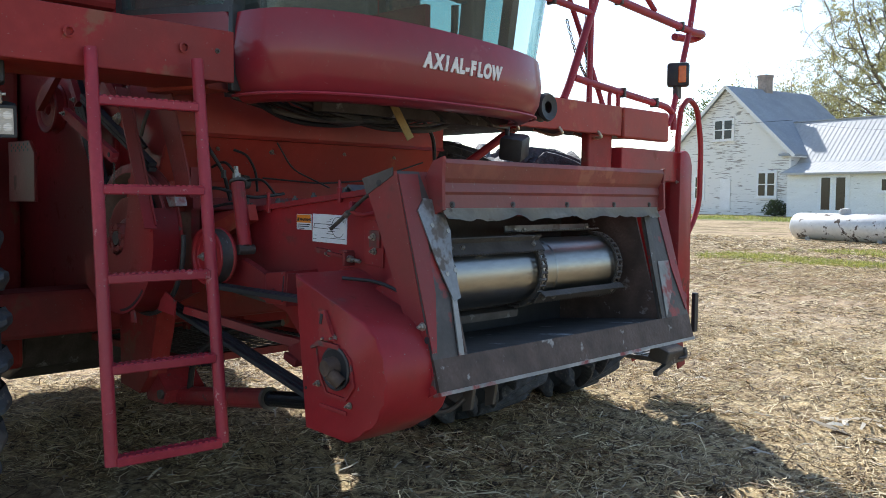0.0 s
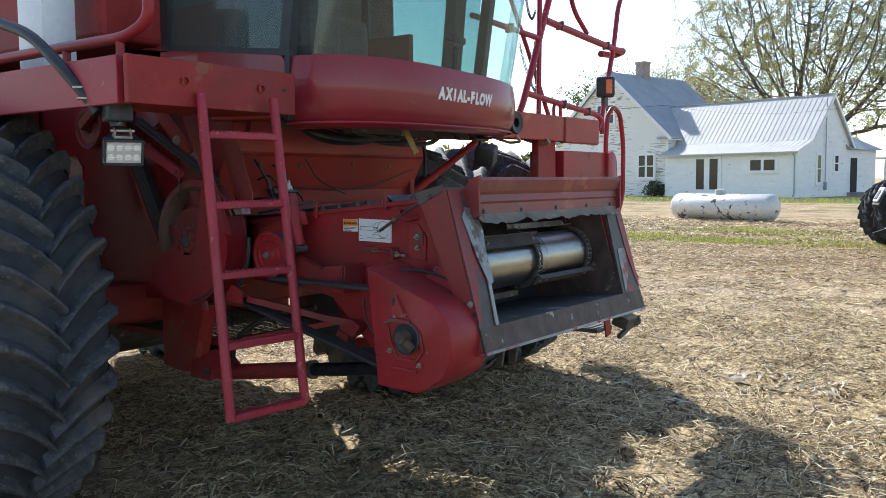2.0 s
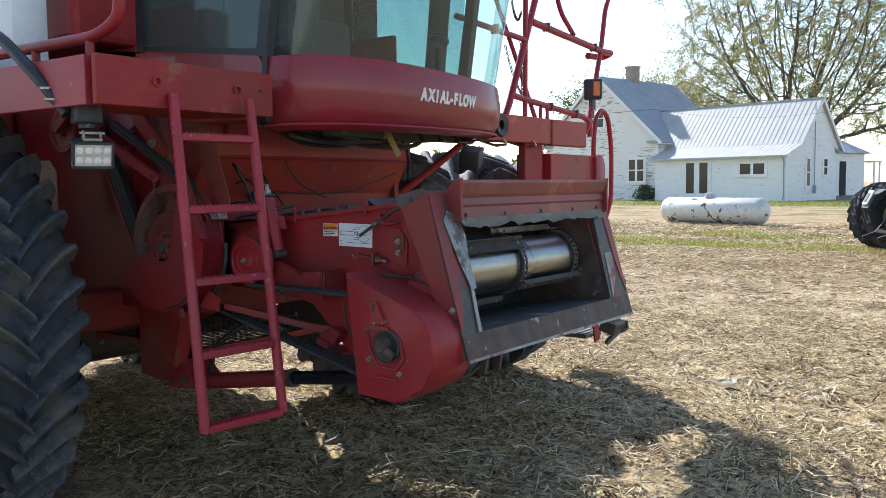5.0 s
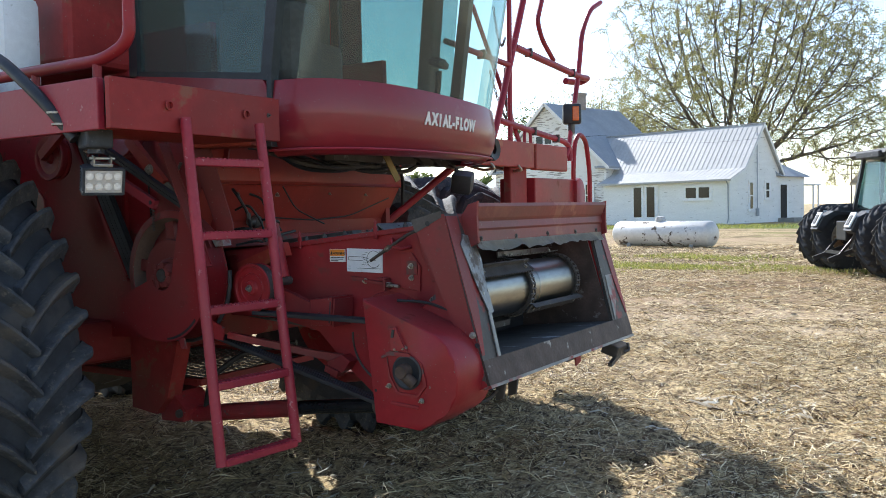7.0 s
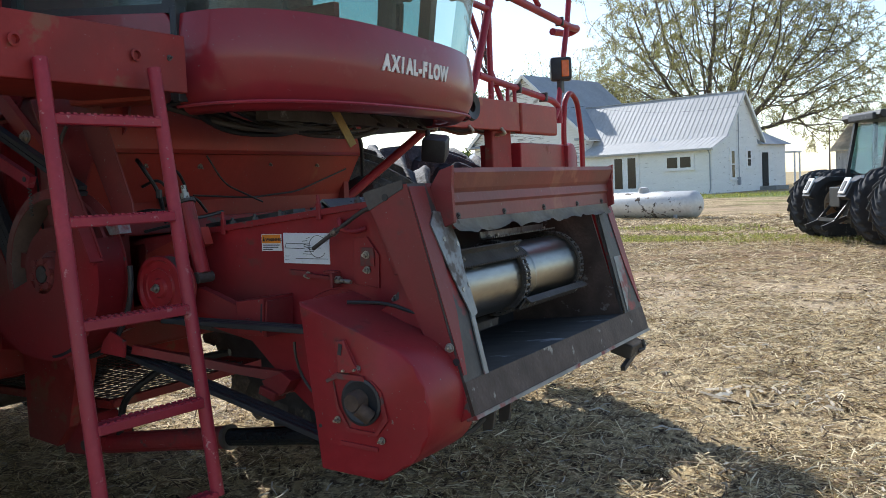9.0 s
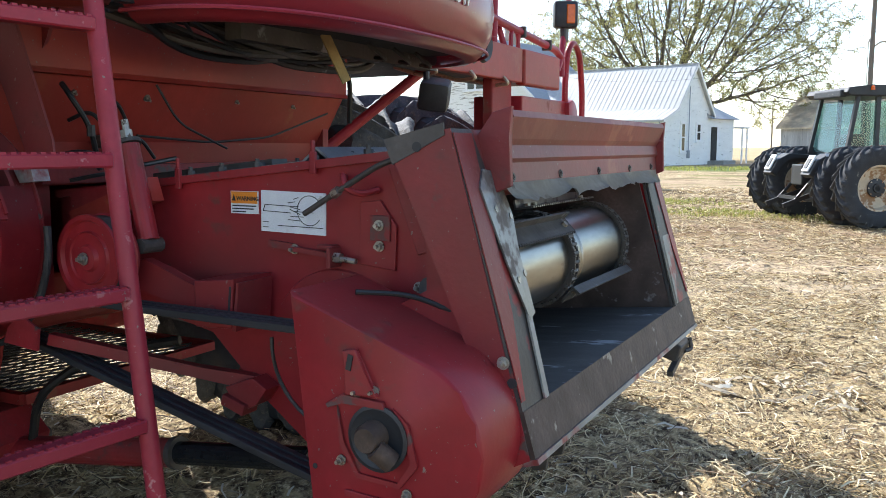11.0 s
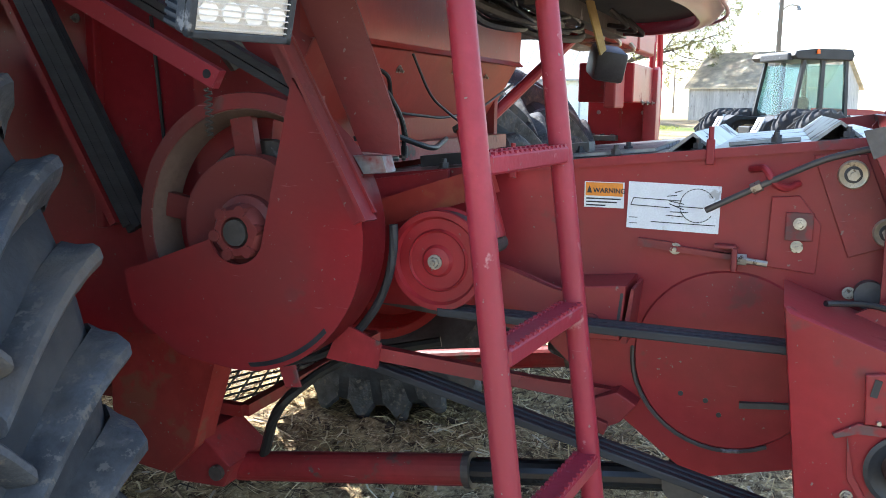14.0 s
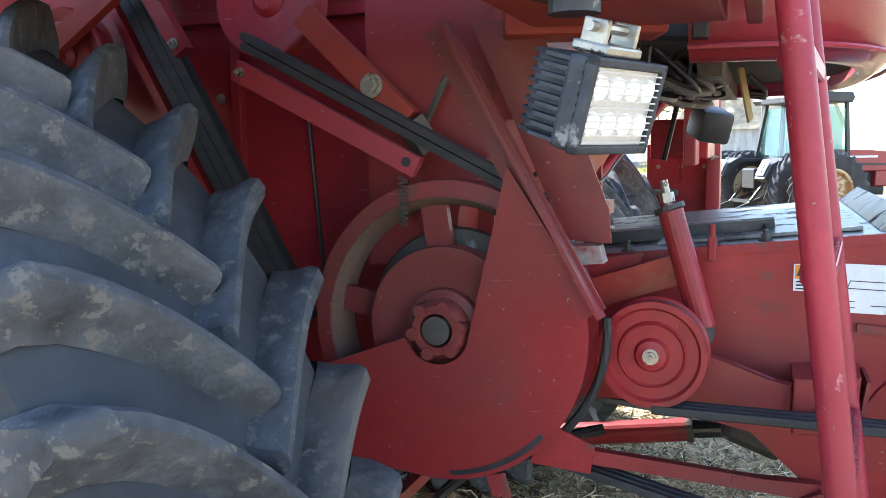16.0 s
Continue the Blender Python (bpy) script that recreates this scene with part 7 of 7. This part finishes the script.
wall("gable_trim", bm, TRIM)
bm = fresh()
bar(bm, (-9.8, -0.36, 2.78), (0.28, -0.36, 2.78), 0.08, 0.12)
gut = wall("gutter", bm, ROOF_METAL)
part("downpipe", tube(fresh(), bent([(-0.05, -0.33, 2.72), (-0.05, -0.12, 2.5), (-0.05, -0.10, 0.3), (-0.05, -0.25, 0.1)], 0.1), 0.04, 8), ROOF_GREY, gut)

# back extension with a hip roof
bm = fresh()
box(bm, (-3.0, 8.7, 1.5), (5.98, 4.0, 3.2))
wall("back_wing_wall", bm, WHITE_WALL)
bm = fresh()
vs = [bm.verts.new(p) for p in ((-6.3, 6.4, 3.08), (0.35, 6.4, 3.08), (0.35, 11.1, 3.08), (-6.3, 11.1, 3.08), (-4.0, 5.6, 4.9), (-1.4, 5.6, 4.9), (-2.2, 8.6, 4.7), (-4.0, 8.6, 4.7))]
for f in ((0, 1, 5, 4), (1, 2, 6, 5), (2, 3, 7, 6), (3, 0, 4, 7), (4, 5, 6, 7), (3, 2, 1, 0)):
    bm.faces.new([vs[i] for i in f])
wall("back_wing_roof", bm, ROOF_GREY, "blue-grey hip roof")
bm = fresh()
box(bm, (0.15, 11.6, 2.55), (0.9, 1.0, 0.12))
for y in (11.15, 12.0):
    box(bm, (0.45, y, 1.2), (0.10, 0.10, 2.6))
wall("side_porch", bm, TRIM)

# tall wing, gable to the front
TX, TW, TE, TP = -15.2, 5.3, 4.35, 9.0
bm = fresh()
prism(bm, [(TX - TW, -0.1), (TX + TW, -0.1), (TX + TW, TE), (TX, TP), (TX - TW, TE)], 0.9, 9.9, "y")
tall = wall("tall_wing_wall", bm, CLAP, "tall wing with badly peeling white clapboards")
for s in (-1, 1):
    bm = fresh()
    e = (TX + s * (TW + 0.45), TE - 0.36)
    a, b = Vector((TX, TP + 0.06)), Vector(e)
    nrm = Vector((s * 0.66, 0.75)) * 0.10
    prism(bm, [tuple(a), tuple(b), tuple(b + nrm), tuple(a + nrm)], 0.55, 10.2, "y")
    wall("tall_roof", bm, ROOF_GREY, "blue-grey roof of the tall wing")
    bm = fresh()
    bar(bm, (a.x, 0.56, a.y), (b.x, 0.56, b.y), 0.06, 0.22, (0, 0, 1))
    wall("barge_board", bm, TRIM)
    bm = fresh()
    box(bm, (TX + s * (TW - 0.1), 0.95, TE - 0.25), (1.3, 0.8, 0.16), bevel=0.02)
    wall("eave_return", bm, ROOF_GREY)
bm = fresh()
bar(bm, (TX + TW + 0.4, 0.6, TE - 0.36), (TX + TW + 0.4, 10.1, TE - 0.36), 0.10, 0.14)
wall("eave_board", bm, TRIM)
bm = fresh()
bar(bm, (TX + TW - 0.05, 0.86, 0.1), (TX + TW - 0.05, 0.86, TE - 0.35), 0.14, 0.08, (0, 1, 0))
wall("corner_board", bm, TRIM)
bm = fresh()
box(bm, (TX, 4.9, 9.2), (0.75, 0.75, 1.9))
box(bm, (TX, 4.9, 10.1), (0.86, 0.86, 0.18))
wall("chimney", bm, BRICK, "brick chimney")
bm = fresh()
box(bm, (-22.4, 6.0, 1.5), (3.8, 4.5, 3.2))
wall("side_wing_wall", bm, CLAP)
bm = fresh()
prism(bm, [(3.5, 3.05), (8.5, 3.05), (6.0, 4.4)], -24.6, -20.5, "x")
wall("side_wing_roof", bm, ROOF_GREY)


def window(x, z, w, h, y=0.0, sashes=2, axis="y", mull=True):
    """A framed window with dark panes, flat on a wall: axis y for fronts, x for the gable end."""
    def put(bm, cx, cz, sx, sz, depth, out):
        if axis == "y":
            box(bm, (cx, y - out, cz), (sx, depth, sz))
        else:
            box(bm, (y + out, cx, cz), (depth, sx, sz))
        return bm
    f = part("window", put(fresh(), x, z, w + 0.22, h + 0.24, 0.06, 0.03), TRIM, house)
    part("sill", put(fresh(), x, z - h / 2 - 0.12, w + 0.34, 0.07, 0.14, 0.07), TRIM, f)
    n = sashes
    sw = w / n
    for k in range(n):
        cx = x - w / 2 + sw * (k + 0.5)
        for j in ((-1, 1) if mull else (0,)):
            ph = (h / 2 - 0.08) if mull else h - 0.06
            part("pane", put(fresh(), cx, z + j * h / 4, sw - 0.20, ph, 0.012, 0.064), PANE, f)
    return f


window(-15.5, 6.05, 1.65, 1.35, 0.9)
window(-11.75, 2.15, 1.45, 1.6, 0.9)
window(-2.2, 2.05, 1.85, 0.72, 0.0, 2, mull=False)
window(2.75, 1.8, 0.55, 1.75, 0.0, 1, "x")
window(5.0, 2.15, 0.6, 1.05, 0.0, 1, "x")
window(-17.6, 1.95, 0.8, 1.6, 0.9, 1)
bm = fresh()
box(bm, (-15.2, 0.86, 1.45), (0.9, 0.05, 2.2))
wall("boarded_panel", bm, TRIM, "white board over an old door")
bm = fresh()
box(bm, (-6.15, -0.03, 1.46), (2.12, 0.07, 2.62))
dd = wall("double_door", bm, TRIM, "white double door with tall dark panes")
for x in (-6.66, -5.64):
    leaf_ = part("door_leaf", box(fresh(), (x, -0.07, 1.44), (0.94, 0.03, 2.42), bevel=0.01), TRIM, dd)
    part("door_pane", box(fresh(), (x, -0.088, 1.52), (0.60, 0.012, 2.0)), PANE, leaf_)
part("door_step", box(fresh(), (-6.15, -0.45, 0.02), (2.3, 0.8, 0.26), bevel=0.02), FOUND, dd)
bm = fresh()
box(bm, (0.02, 7.45, 1.38), (0.05, 0.85, 2.3))
wall("back_door", bm, PANE, "dark side door")
bm = fresh()
box(bm, (0.5, 7.6, 0.10), (1.2, 2.0, 0.35))
wall("back_step", bm, FOUND)
bm = fresh()
box(bm, (0.10, 3.45, 0.72), (0.2, 0.18, 0.5), bevel=0.03)
rod(bm, (0.10, 3.45, 0.6), (0.10, 3.45, 6.2), 0.03, 6)
wall("meter_box", bm, ROOF_GREY)

bush = thing("bush", "small grey-green bush against the house wall", "bush", HM @ Vector((-10.4, 0.1, 0.0)))
r = random.Random(6)
bm = fresh()
for k in range(40):
    a, e = r.uniform(0, 6.28), r.uniform(0.3, 1.3)
    tube(bm, [(0, 0, 0), (0.5 * math.cos(a) * math.cos(e), 0.5 * math.sin(a) * math.cos(e), 0.55 * math.sin(e)), (0.85 * math.cos(a) * math.cos(e), 0.85 * math.sin(a) * math.cos(e), 1.05 * math.sin(e))], 0.012, 4)
part("stems", bm, BARK, bush)
V, F = [], []
for k in range(900):
    a, e, q = r.uniform(0, 6.28), r.uniform(0.15, 1.45), r.uniform(0.45, 1.05)
    p = Vector((0.95 * q * math.cos(a) * math.cos(e), 0.95 * q * math.sin(a) * math.cos(e), 1.1 * q * math.sin(e)))
    u, w = Vector((r.gauss(0, 1), r.gauss(0, 1), r.gauss(0, 1))).normalized() * 0.09, Vector((r.gauss(0, 1), r.gauss(0, 1), r.gauss(0, 1))).normalized() * 0.05
    i = len(V)
    V += [p - u, p + w, p + u, p - w]
    F.append((i, i + 1, i + 2, i + 3))
me = bpy.data.meshes.new("foliage")
me.from_pydata([tuple(v) for v in V], [], F)
me.materials.append(LEAF_DARK)
new("foliage", me).parent = bush

# ---- propane tank ----
TANKP = mat("chipped_silver_tank_paint", (0.62, 0.60, 0.57), 0.45, 0.15, var=0.12, scale=1.2, wear=(0.10, 0.075, 0.06), amount=0.37, wscale=2.6, wrough=0.9, bump=0.05)
tank = thing("propane_tank", "chipped silver-white propane tank lying on the ground", "tank")
bm = fresh()
R, LH = 0.515, 2.12
prof = [(-LH - 0.30, 0.0), (-LH - 0.28, R * 0.35), (-LH - 0.20, R * 0.68), (-LH - 0.10, R * 0.90), (-LH, R), (LH, R), (LH + 0.10, R * 0.90), (LH + 0.20, R * 0.68), (LH + 0.28, R * 0.35), (LH + 0.30, 0.0)]
spin(bm, prof, (0, 0, R + 0.02), "x", n=36)
part("shell", bm, TANKP, tank, smooth=True)
bm = fresh()
spin(bm, [(0.92, 0.20), (1.12, 0.21), (1.22, 0.17), (1.25, 0.0)], (-0.15, 0, 0.0), "z", n=20)
part("valve_dome", bm, mat("grey_dome", (0.45, 0.44, 0.42), 0.7, var=0.3, scale=4, wear=(0.3, 0.2, 0.15), amount=0.25), tank, smooth=True)
for x in (-1.5, 1.5):
    part("cradle", box(fresh(), (x, 0, 0.06), (0.18, 0.7, 0.16), bevel=0.02), FOUND, tank)
tank.matrix_basis = pose(-9.13, 31.4, 0.0, 0, 0, -17)

# ---- tractor ----
TRACTOR_RED = mat("faded_tractor_red", (0.26, 0.016, 0.020), 0.4, var=0.2, scale=2, bump=0.03, wear=(0.40, 0.12, 0.10), amount=0.15)
TRACTOR_BLACK = mat("tractor_black", (0.016, 0.016, 0.018), 0.5, var=0.3, scale=4, bump=0.05)
RIM_CREAM = mat("rusty_cream_rim", (0.56, 0.45, 0.31), 0.6, var=0.2, scale=3, wear=(0.28, 0.14, 0.055), amount=0.72, wscale=3.0, bump=0.1)
TRACTOR_WHITE = mat("white_stripe", (0.75, 0.76, 0.78), 0.5, var=0.06, scale=3)
tractor = thing("tractor", "red and black farm tractor with dual rear wheels", "tractor")
carc, lug = tyre_mesh(0.93, 0.50, 22, 0.055, 0.07, 48, 0.5)
proto = None
for y in (-2.19, -1.22, 1.22, 2.19):
    if proto is None:
        proto = drive_wheel(0.93, 0.50, 22, 0.055, 0.07, RIM_CREAM, TYRE_FAR, TYRE_FAR, pose(0, y, 0.92), "black dual tyre on a rusty cream rim", tractor, "rear_wheel")
    else:
        w = proto.copy()
        scene.collection.objects.link(w)
        w.parent, w.matrix_basis = tractor, pose(0, y, 0.92, 0, 11 * y, 0)
        for ch in proto.children:
            c = ch.copy()
            scene.collection.objects.link(c)
            c.parent = w
carc.free()
lug.free()
for y in (-0.95, 0.95):
    drive_wheel(0.46, 0.30, 16, 0.02, 0.03, RIM_CREAM, TYRE_FAR, TYRE_FAR, pose(3.24, y, 0.45), "small front tyre", tractor, "front_wheel")
part("axle", rod(fresh(), (0, -2.3, 0.92), (0, 2.3, 0.92), 0.07, 14), TRACTOR_BLACK, tractor)
part("front_axle", box(fresh(), (3.24, 0, 0.48), (0.16, 1.8, 0.14), bevel=0.02), TRACTOR_BLACK, tractor)
part("transmission", box(fresh(), (0.6, 0, 0.85), (2.0, 0.6, 0.75), bevel=0.06), TRACTOR_BLACK, tractor)
part("engine", box(fresh(), (2.2, 0, 0.98), (1.6, 0.55, 0.62), bevel=0.05), TRACTOR_BLACK, tractor)
bm = fresh()
prism(bm, [(1.05, 1.22), (1.05, 1.80), (2.2, 1.76), (3.35, 1.66), (3.42, 1.55), (3.42, 1.22)], -0.42, 0.42, bevel=0.04)
hood = part("hood", bm, TRACTOR_RED, tractor, "faded red hood")
bm = fresh()
prism(bm, [(2.3, 0.85), (2.3, 1.24), (3.44, 1.24), (3.42, 0.80)], -0.43, 0.43, bevel=0.03)
part("grille_side", bm, TRACTOR_RED, hood)
for s in (-1, 1):
    bm = fresh()
    prism(bm, [(1.06, 1.40), (1.06, 1.47), (3.40, 1.40), (3.40, 1.35)], s * 0.424 - 0.003, s * 0.424 + 0.003)
    part("hood_stripe", bm, TRACTOR_BLACK, hood)
    bm = fresh()
    box(bm, (1.9, s * 0.424, 1.60), (0.9, 0.006, 0.05))
    part("maker_bar", bm, TRACTOR_WHITE, hood)
# cab
for s in (-1, 1):
    for x0, z0, x1, z1, w in ((-0.62, 1.55, -0.30, 2.92, 0.10), (0.25, 1.45, 0.28, 2.92, 0.12), (1.10, 1.35, 1.02, 2.92, 0.10)):
        part("cab_post", bar(fresh(), (x0, s * 0.78, z0), (x1, s * 0.74, z1), 0.08, w, (1, 0, 0)), TRACTOR_BLACK, tractor)
    bm = fresh()
    prism(bm, [(0.32, 1.62), (1.06, 1.62), (1.0, 2.78), (0.34, 2.78)], s * 0.765 - 0.006, s * 0.765 + 0.006)
    g = part("door_glass", bm, GLASS_PLAIN, tractor)
    g.visible_shadow = False
    bm = fresh()
    prism(bm, [(-0.50, 1.70), (0.20, 1.62), (0.22, 2.78), (-0.28, 2.78)], s * 0.765 - 0.006, s * 0.765 + 0.006)
    g = part("quarter_glass", bm, GLASS_PLAIN, tractor)
    g.visible_shadow = False
    bm = fresh()
    prism(bm, [(0.28, 1.62), (1.08, 1.62), (1.06, 0.95), (0.55, 0.95)], s * 0.78 - 0.015, s * 0.78 + 0.015, bevel=0.006)
    part("cab_door_panel", bm, mat("dusty_lower_glass", (0.20, 0.19, 0.12), 0.4, var=0.3, scale=4), tractor)
    bm = fresh()
    prism(bm, [(-1.02, 1.18), (-0.85, 1.50), (-0.55, 1.66), (0.25, 1.62), (0.25, 1.54), (-0.50, 1.56), (-0.72, 1.40), (-0.88, 1.10)], s * 0.98 - 0.22, s * 0.98 + 0.22, bevel=0.02)
    fen = part("fender", bm, TRACTOR_BLACK, tractor)
    bm = fresh()
    prism(bm, [(-0.66, 1.675), (0.30, 1.645), (0.30, 1.56), (-0.62, 1.59)], s * 1.205 - 0.006, s * 1.205 + 0.006)
    part("fender_stripe", bm, TRACTOR_WHITE, fen)
    bm = fresh()
    box(bm, (-0.92, s * 0.98, 1.44), (0.05, 0.30, 0.42), (0, 28, 0), 0.02)
    part("tail_panel", bm, TRACTOR_WHITE, fen)
    bm = fresh()
    box(bm, (-0.95, s * 0.98, 1.44), (0.03, 0.16, 0.26), (0, 28, 0), 0.01)
    part("tail_lamp", bm, TRACTOR_BLACK, fen)
bm = fresh()
prism(bm, [(-0.52, 1.66), (-0.50, 1.66), (-0.28, 2.80), (-0.30, 2.80)], -0.72, 0.72)
g = part("rear_glass", bm, GLASS_PLAIN, tractor)
g.visible_shadow = False
bm = fresh()
prism(bm, [(1.08, 1.70), (1.10, 1.70), (1.04, 2.80), (1.02, 2.80)], -0.72, 0.72)
g = part("front_glass", bm, GLASS_PLAIN, tractor)
g.visible_shadow = False
bm = fresh()
prism(bm, [(-0.62, 2.88), (-0.72, 2.96), (-0.66, 3.06), (0.0, 3.12), (1.12, 3.10), (1.20, 2.98), (1.12, 2.86)], -0.86, 0.86, bevel=0.03)
roof_ = part("cab_roof", bm, TRACTOR_BLACK, tractor)
bm = fresh()
box(bm, (-0.70, -0.15, 2.94), (0.20, 1.1, 0.16), bevel=0.03)
part("rear_lamp_bar", bm, CAST, roof_)
part("beacon", spin(fresh(), [(0.0, 0.05), (0.08, 0.045), (0.10, 0.0)], (0.0, -0.88, 3.0), "z", n=14), AMBER, roof_)
part("seat", box(fresh(), (0.15, 0, 1.62), (0.5, 0.55, 0.9), bevel=0.1), TRACTOR_BLACK, tractor)
part("lower_cab", box(fresh(), (0.28, 0, 1.32), (1.5, 1.45, 0.62), bevel=0.05), TRACTOR_BLACK, tractor)
bm = fresh()
for y in (-0.40, 0.40):
    bar(bm, (-0.35, y, 0.75), (-1.25, y * 1.15, 0.42), 0.07, 0.10)
    bar(bm, (-0.35, y, 1.25), (-0.95, y * 1.1, 0.55), 0.05, 0.06)
bar(bm, (-0.9, -0.45, 0.60), (-0.9, 0.45, 0.60), 0.08, 0.08)
box(bm, (-0.55, 0, 1.15), (0.35, 0.55, 0.5), bevel=0.03)
part("three_point_hitch", bm, TRACTOR_BLACK, tractor)
# the cab sits a little forward, wider and taller
CABM = Matrix.Translation((0.53, 0, 1.3)) @ Matrix.Diagonal((0.84, 1.13, 1.08, 1)) @ Matrix.Translation((0, 0, -1.3))
for ob in list(tractor.children_recursive):
    if ob.name.split(".")[0] in ("cab_post", "door_glass", "quarter_glass", "rear_glass", "front_glass", "cab_roof", "rear_lamp_bar", "beacon", "seat", "lower_cab", "cab_door_panel"):
        ob.data.transform(CABM)
    elif ob.name.split(".")[0] in ("hood", "grille_side", "hood_stripe", "maker_bar"):
        ob.data.transform(Matrix.Translation((0.30, 0, 0.06)))
tractor.matrix_basis = pose(-0.18, 18.65, 0.0, 0, 0, 32.1) @ Matrix.Scale(0.875, 4)

# ---- barn, poles and wires ----
# mossy shingles, made paler than they are so the slope looks sunlit
SHINGLE = mat("mossy_sunlit_shingles", (0.70, 0.60, 0.45), 0.95, var=0.35, scale=1.5, wear=(0.74, 0.66, 0.46), amount=0.36, wscale=1.3, bump=0.2, bscale=6)
BARNW = mat("weathered_white_boards", (0.52, 0.50, 0.47), 0.9, var=0.25, scale=1.2, wear=(0.28, 0.26, 0.24), amount=0.3, wscale=1.6, stretch=(3, 3, 0.4))
barn = thing("old_barn", "weathered barn with a mossy shingle roof", "barn")
bm = fresh()
prism(bm, [(-4.0, 0.0), (4.0, 0.0), (4.0, 3.2), (0.0, 6.3), (-4.0, 3.2)], -5.8, 5.8, "x")
part("wall", bm, BARNW, barn)
for s in (-1, 1):
    bm = fresh()
    prism(bm, [(0, 6.34), (s * 4.4, 2.95), (s * 4.4, 3.09), (0, 6.50)], -6.1, 6.1, "x")
    rf = part("roof", bm, SHINGLE, barn)
    rs = random.Random(5 + s)
    for row in range(15):
        t0, t1 = row / 15, (row + 1.15) / 15
        bm = fresh()
        x = -6.1
        while x < 6.0:
            w = rs.uniform(0.25, 0.6)
            if rs.random() > 0.06:
                j = rs.uniform(0.0, 0.05)
                a, b = (s * 4.42 * (1 - t0), 3.10 + 3.4 * t0 + 0.02 + j), (s * 4.42 * (1 - t1), 3.10 + 3.4 * t1 + 0.01)
                vs = [bm.verts.new(p) for p in ((x, *a), (min(x + w, 6.1), *a), (min(x + w, 6.1), *b), (x, *b))]
                bm.faces.new(vs)
            x += w + 0.02
        bmesh.ops.solidify(bm, geom=bm.faces[:], thickness=0.025)
        part("shingle_course", bm, SHINGLE, rf)["kind"] = "stuff"
part("barn_door", box(fresh(), (-5.83, 1.0, 1.3), (0.06, 2.2, 2.5)), TRACTOR_BLACK, barn)
barn.matrix_basis = pose(-1.0, 78.5, 0.42, 0, 0, -22) @ Matrix.Diagonal((0.98, 1, 0.90, 1))

WOOD = mat("weathered_pole_wood", (0.17, 0.14, 0.115), 0.9, var=0.3, scale=2, bump=0.3, bscale=20, stretch=(4, 4, 0.4))
pole = thing("utility_pole", "weathered wooden utility pole with a yard lamp", "utility pole", (-0.55, 55.0, 0.4))
part("shaft", tube(fresh(), [(0, 0, -0.3), (0.02, 0, 6), (0.06, 0, 12.5)], 0.16, 12, r2=0.11), WOOD, pole, smooth=True)
bm = tube(fresh(), bent([(0.05, 0, 6.9), (0.5, 0.1, 7.25), (0.95, 0.15, 7.15)], 0.2), 0.05, 8)
arm_ = part("lamp_arm", bm, BOLT, pole)
bm = spin(fresh(), [(0.0, 0.03), (-0.10, 0.10), (-0.28, 0.16), (-0.30, 0.14), (-0.24, 0.0)], (0.98, 0.15, 7.20), "z", n=16)
part("lamp_head", bm, BOLT, arm_, smooth=True)
bm = fresh()
tube(bm, [(-0.18, 0, 4.5), (-0.18, 0, 7.3)], 0.025, 6)
box(bm, (-0.12, 0, 7.3), (0.12, 0.08, 0.2))
part("riser_pipe", bm, BOLT, pole)
wire = thing("power_line", "thin service wire from the pole to the house", "wire")
a, b = Vector((-0.5, 55, 8.2)), Vector((-21.0, 54.5, 6.7))
part("wire", tube(fresh(), [a.lerp(b, t) - Vector((0, 0, 1.6 * 4 * t * (1 - t))) for t in np.linspace(0, 1, 24)], 0.007, 5), BRASS_HOSE, wire)
b2 = Vector((60, 60, 9.5))
part("wire", tube(fresh(), [a.lerp(b2, t) - Vector((0, 0, 1.5 * 4 * t * (1 - t))) for t in np.linspace(0, 1, 24)], 0.007, 5), BRASS_HOSE, wire)
b3 = Vector((-75, 40, 8.2))
part("wire", tube(fresh(), [b.lerp(b3, t) - Vector((0, 0, 1.0 * 4 * t * (1 - t))) for t in np.linspace(0, 1, 16)], 0.012, 5), BRASS_HOSE, wire)
far_pole = tagged(part("far_pole", tube(fresh(), [(0, 0, -0.3), (0, 0, 8.0)], 0.15, 8, r2=0.11), WOOD), "thin wooden roadside pole far off", "utility pole", "far poles")
far_pole.matrix_basis = pose(-17.5, 150, 0.45)
for x, y in ((-11.5, 152), (-7.0, 190), (31, 150)):
    copy_thing(far_pole, pose(x, y, 0.45))
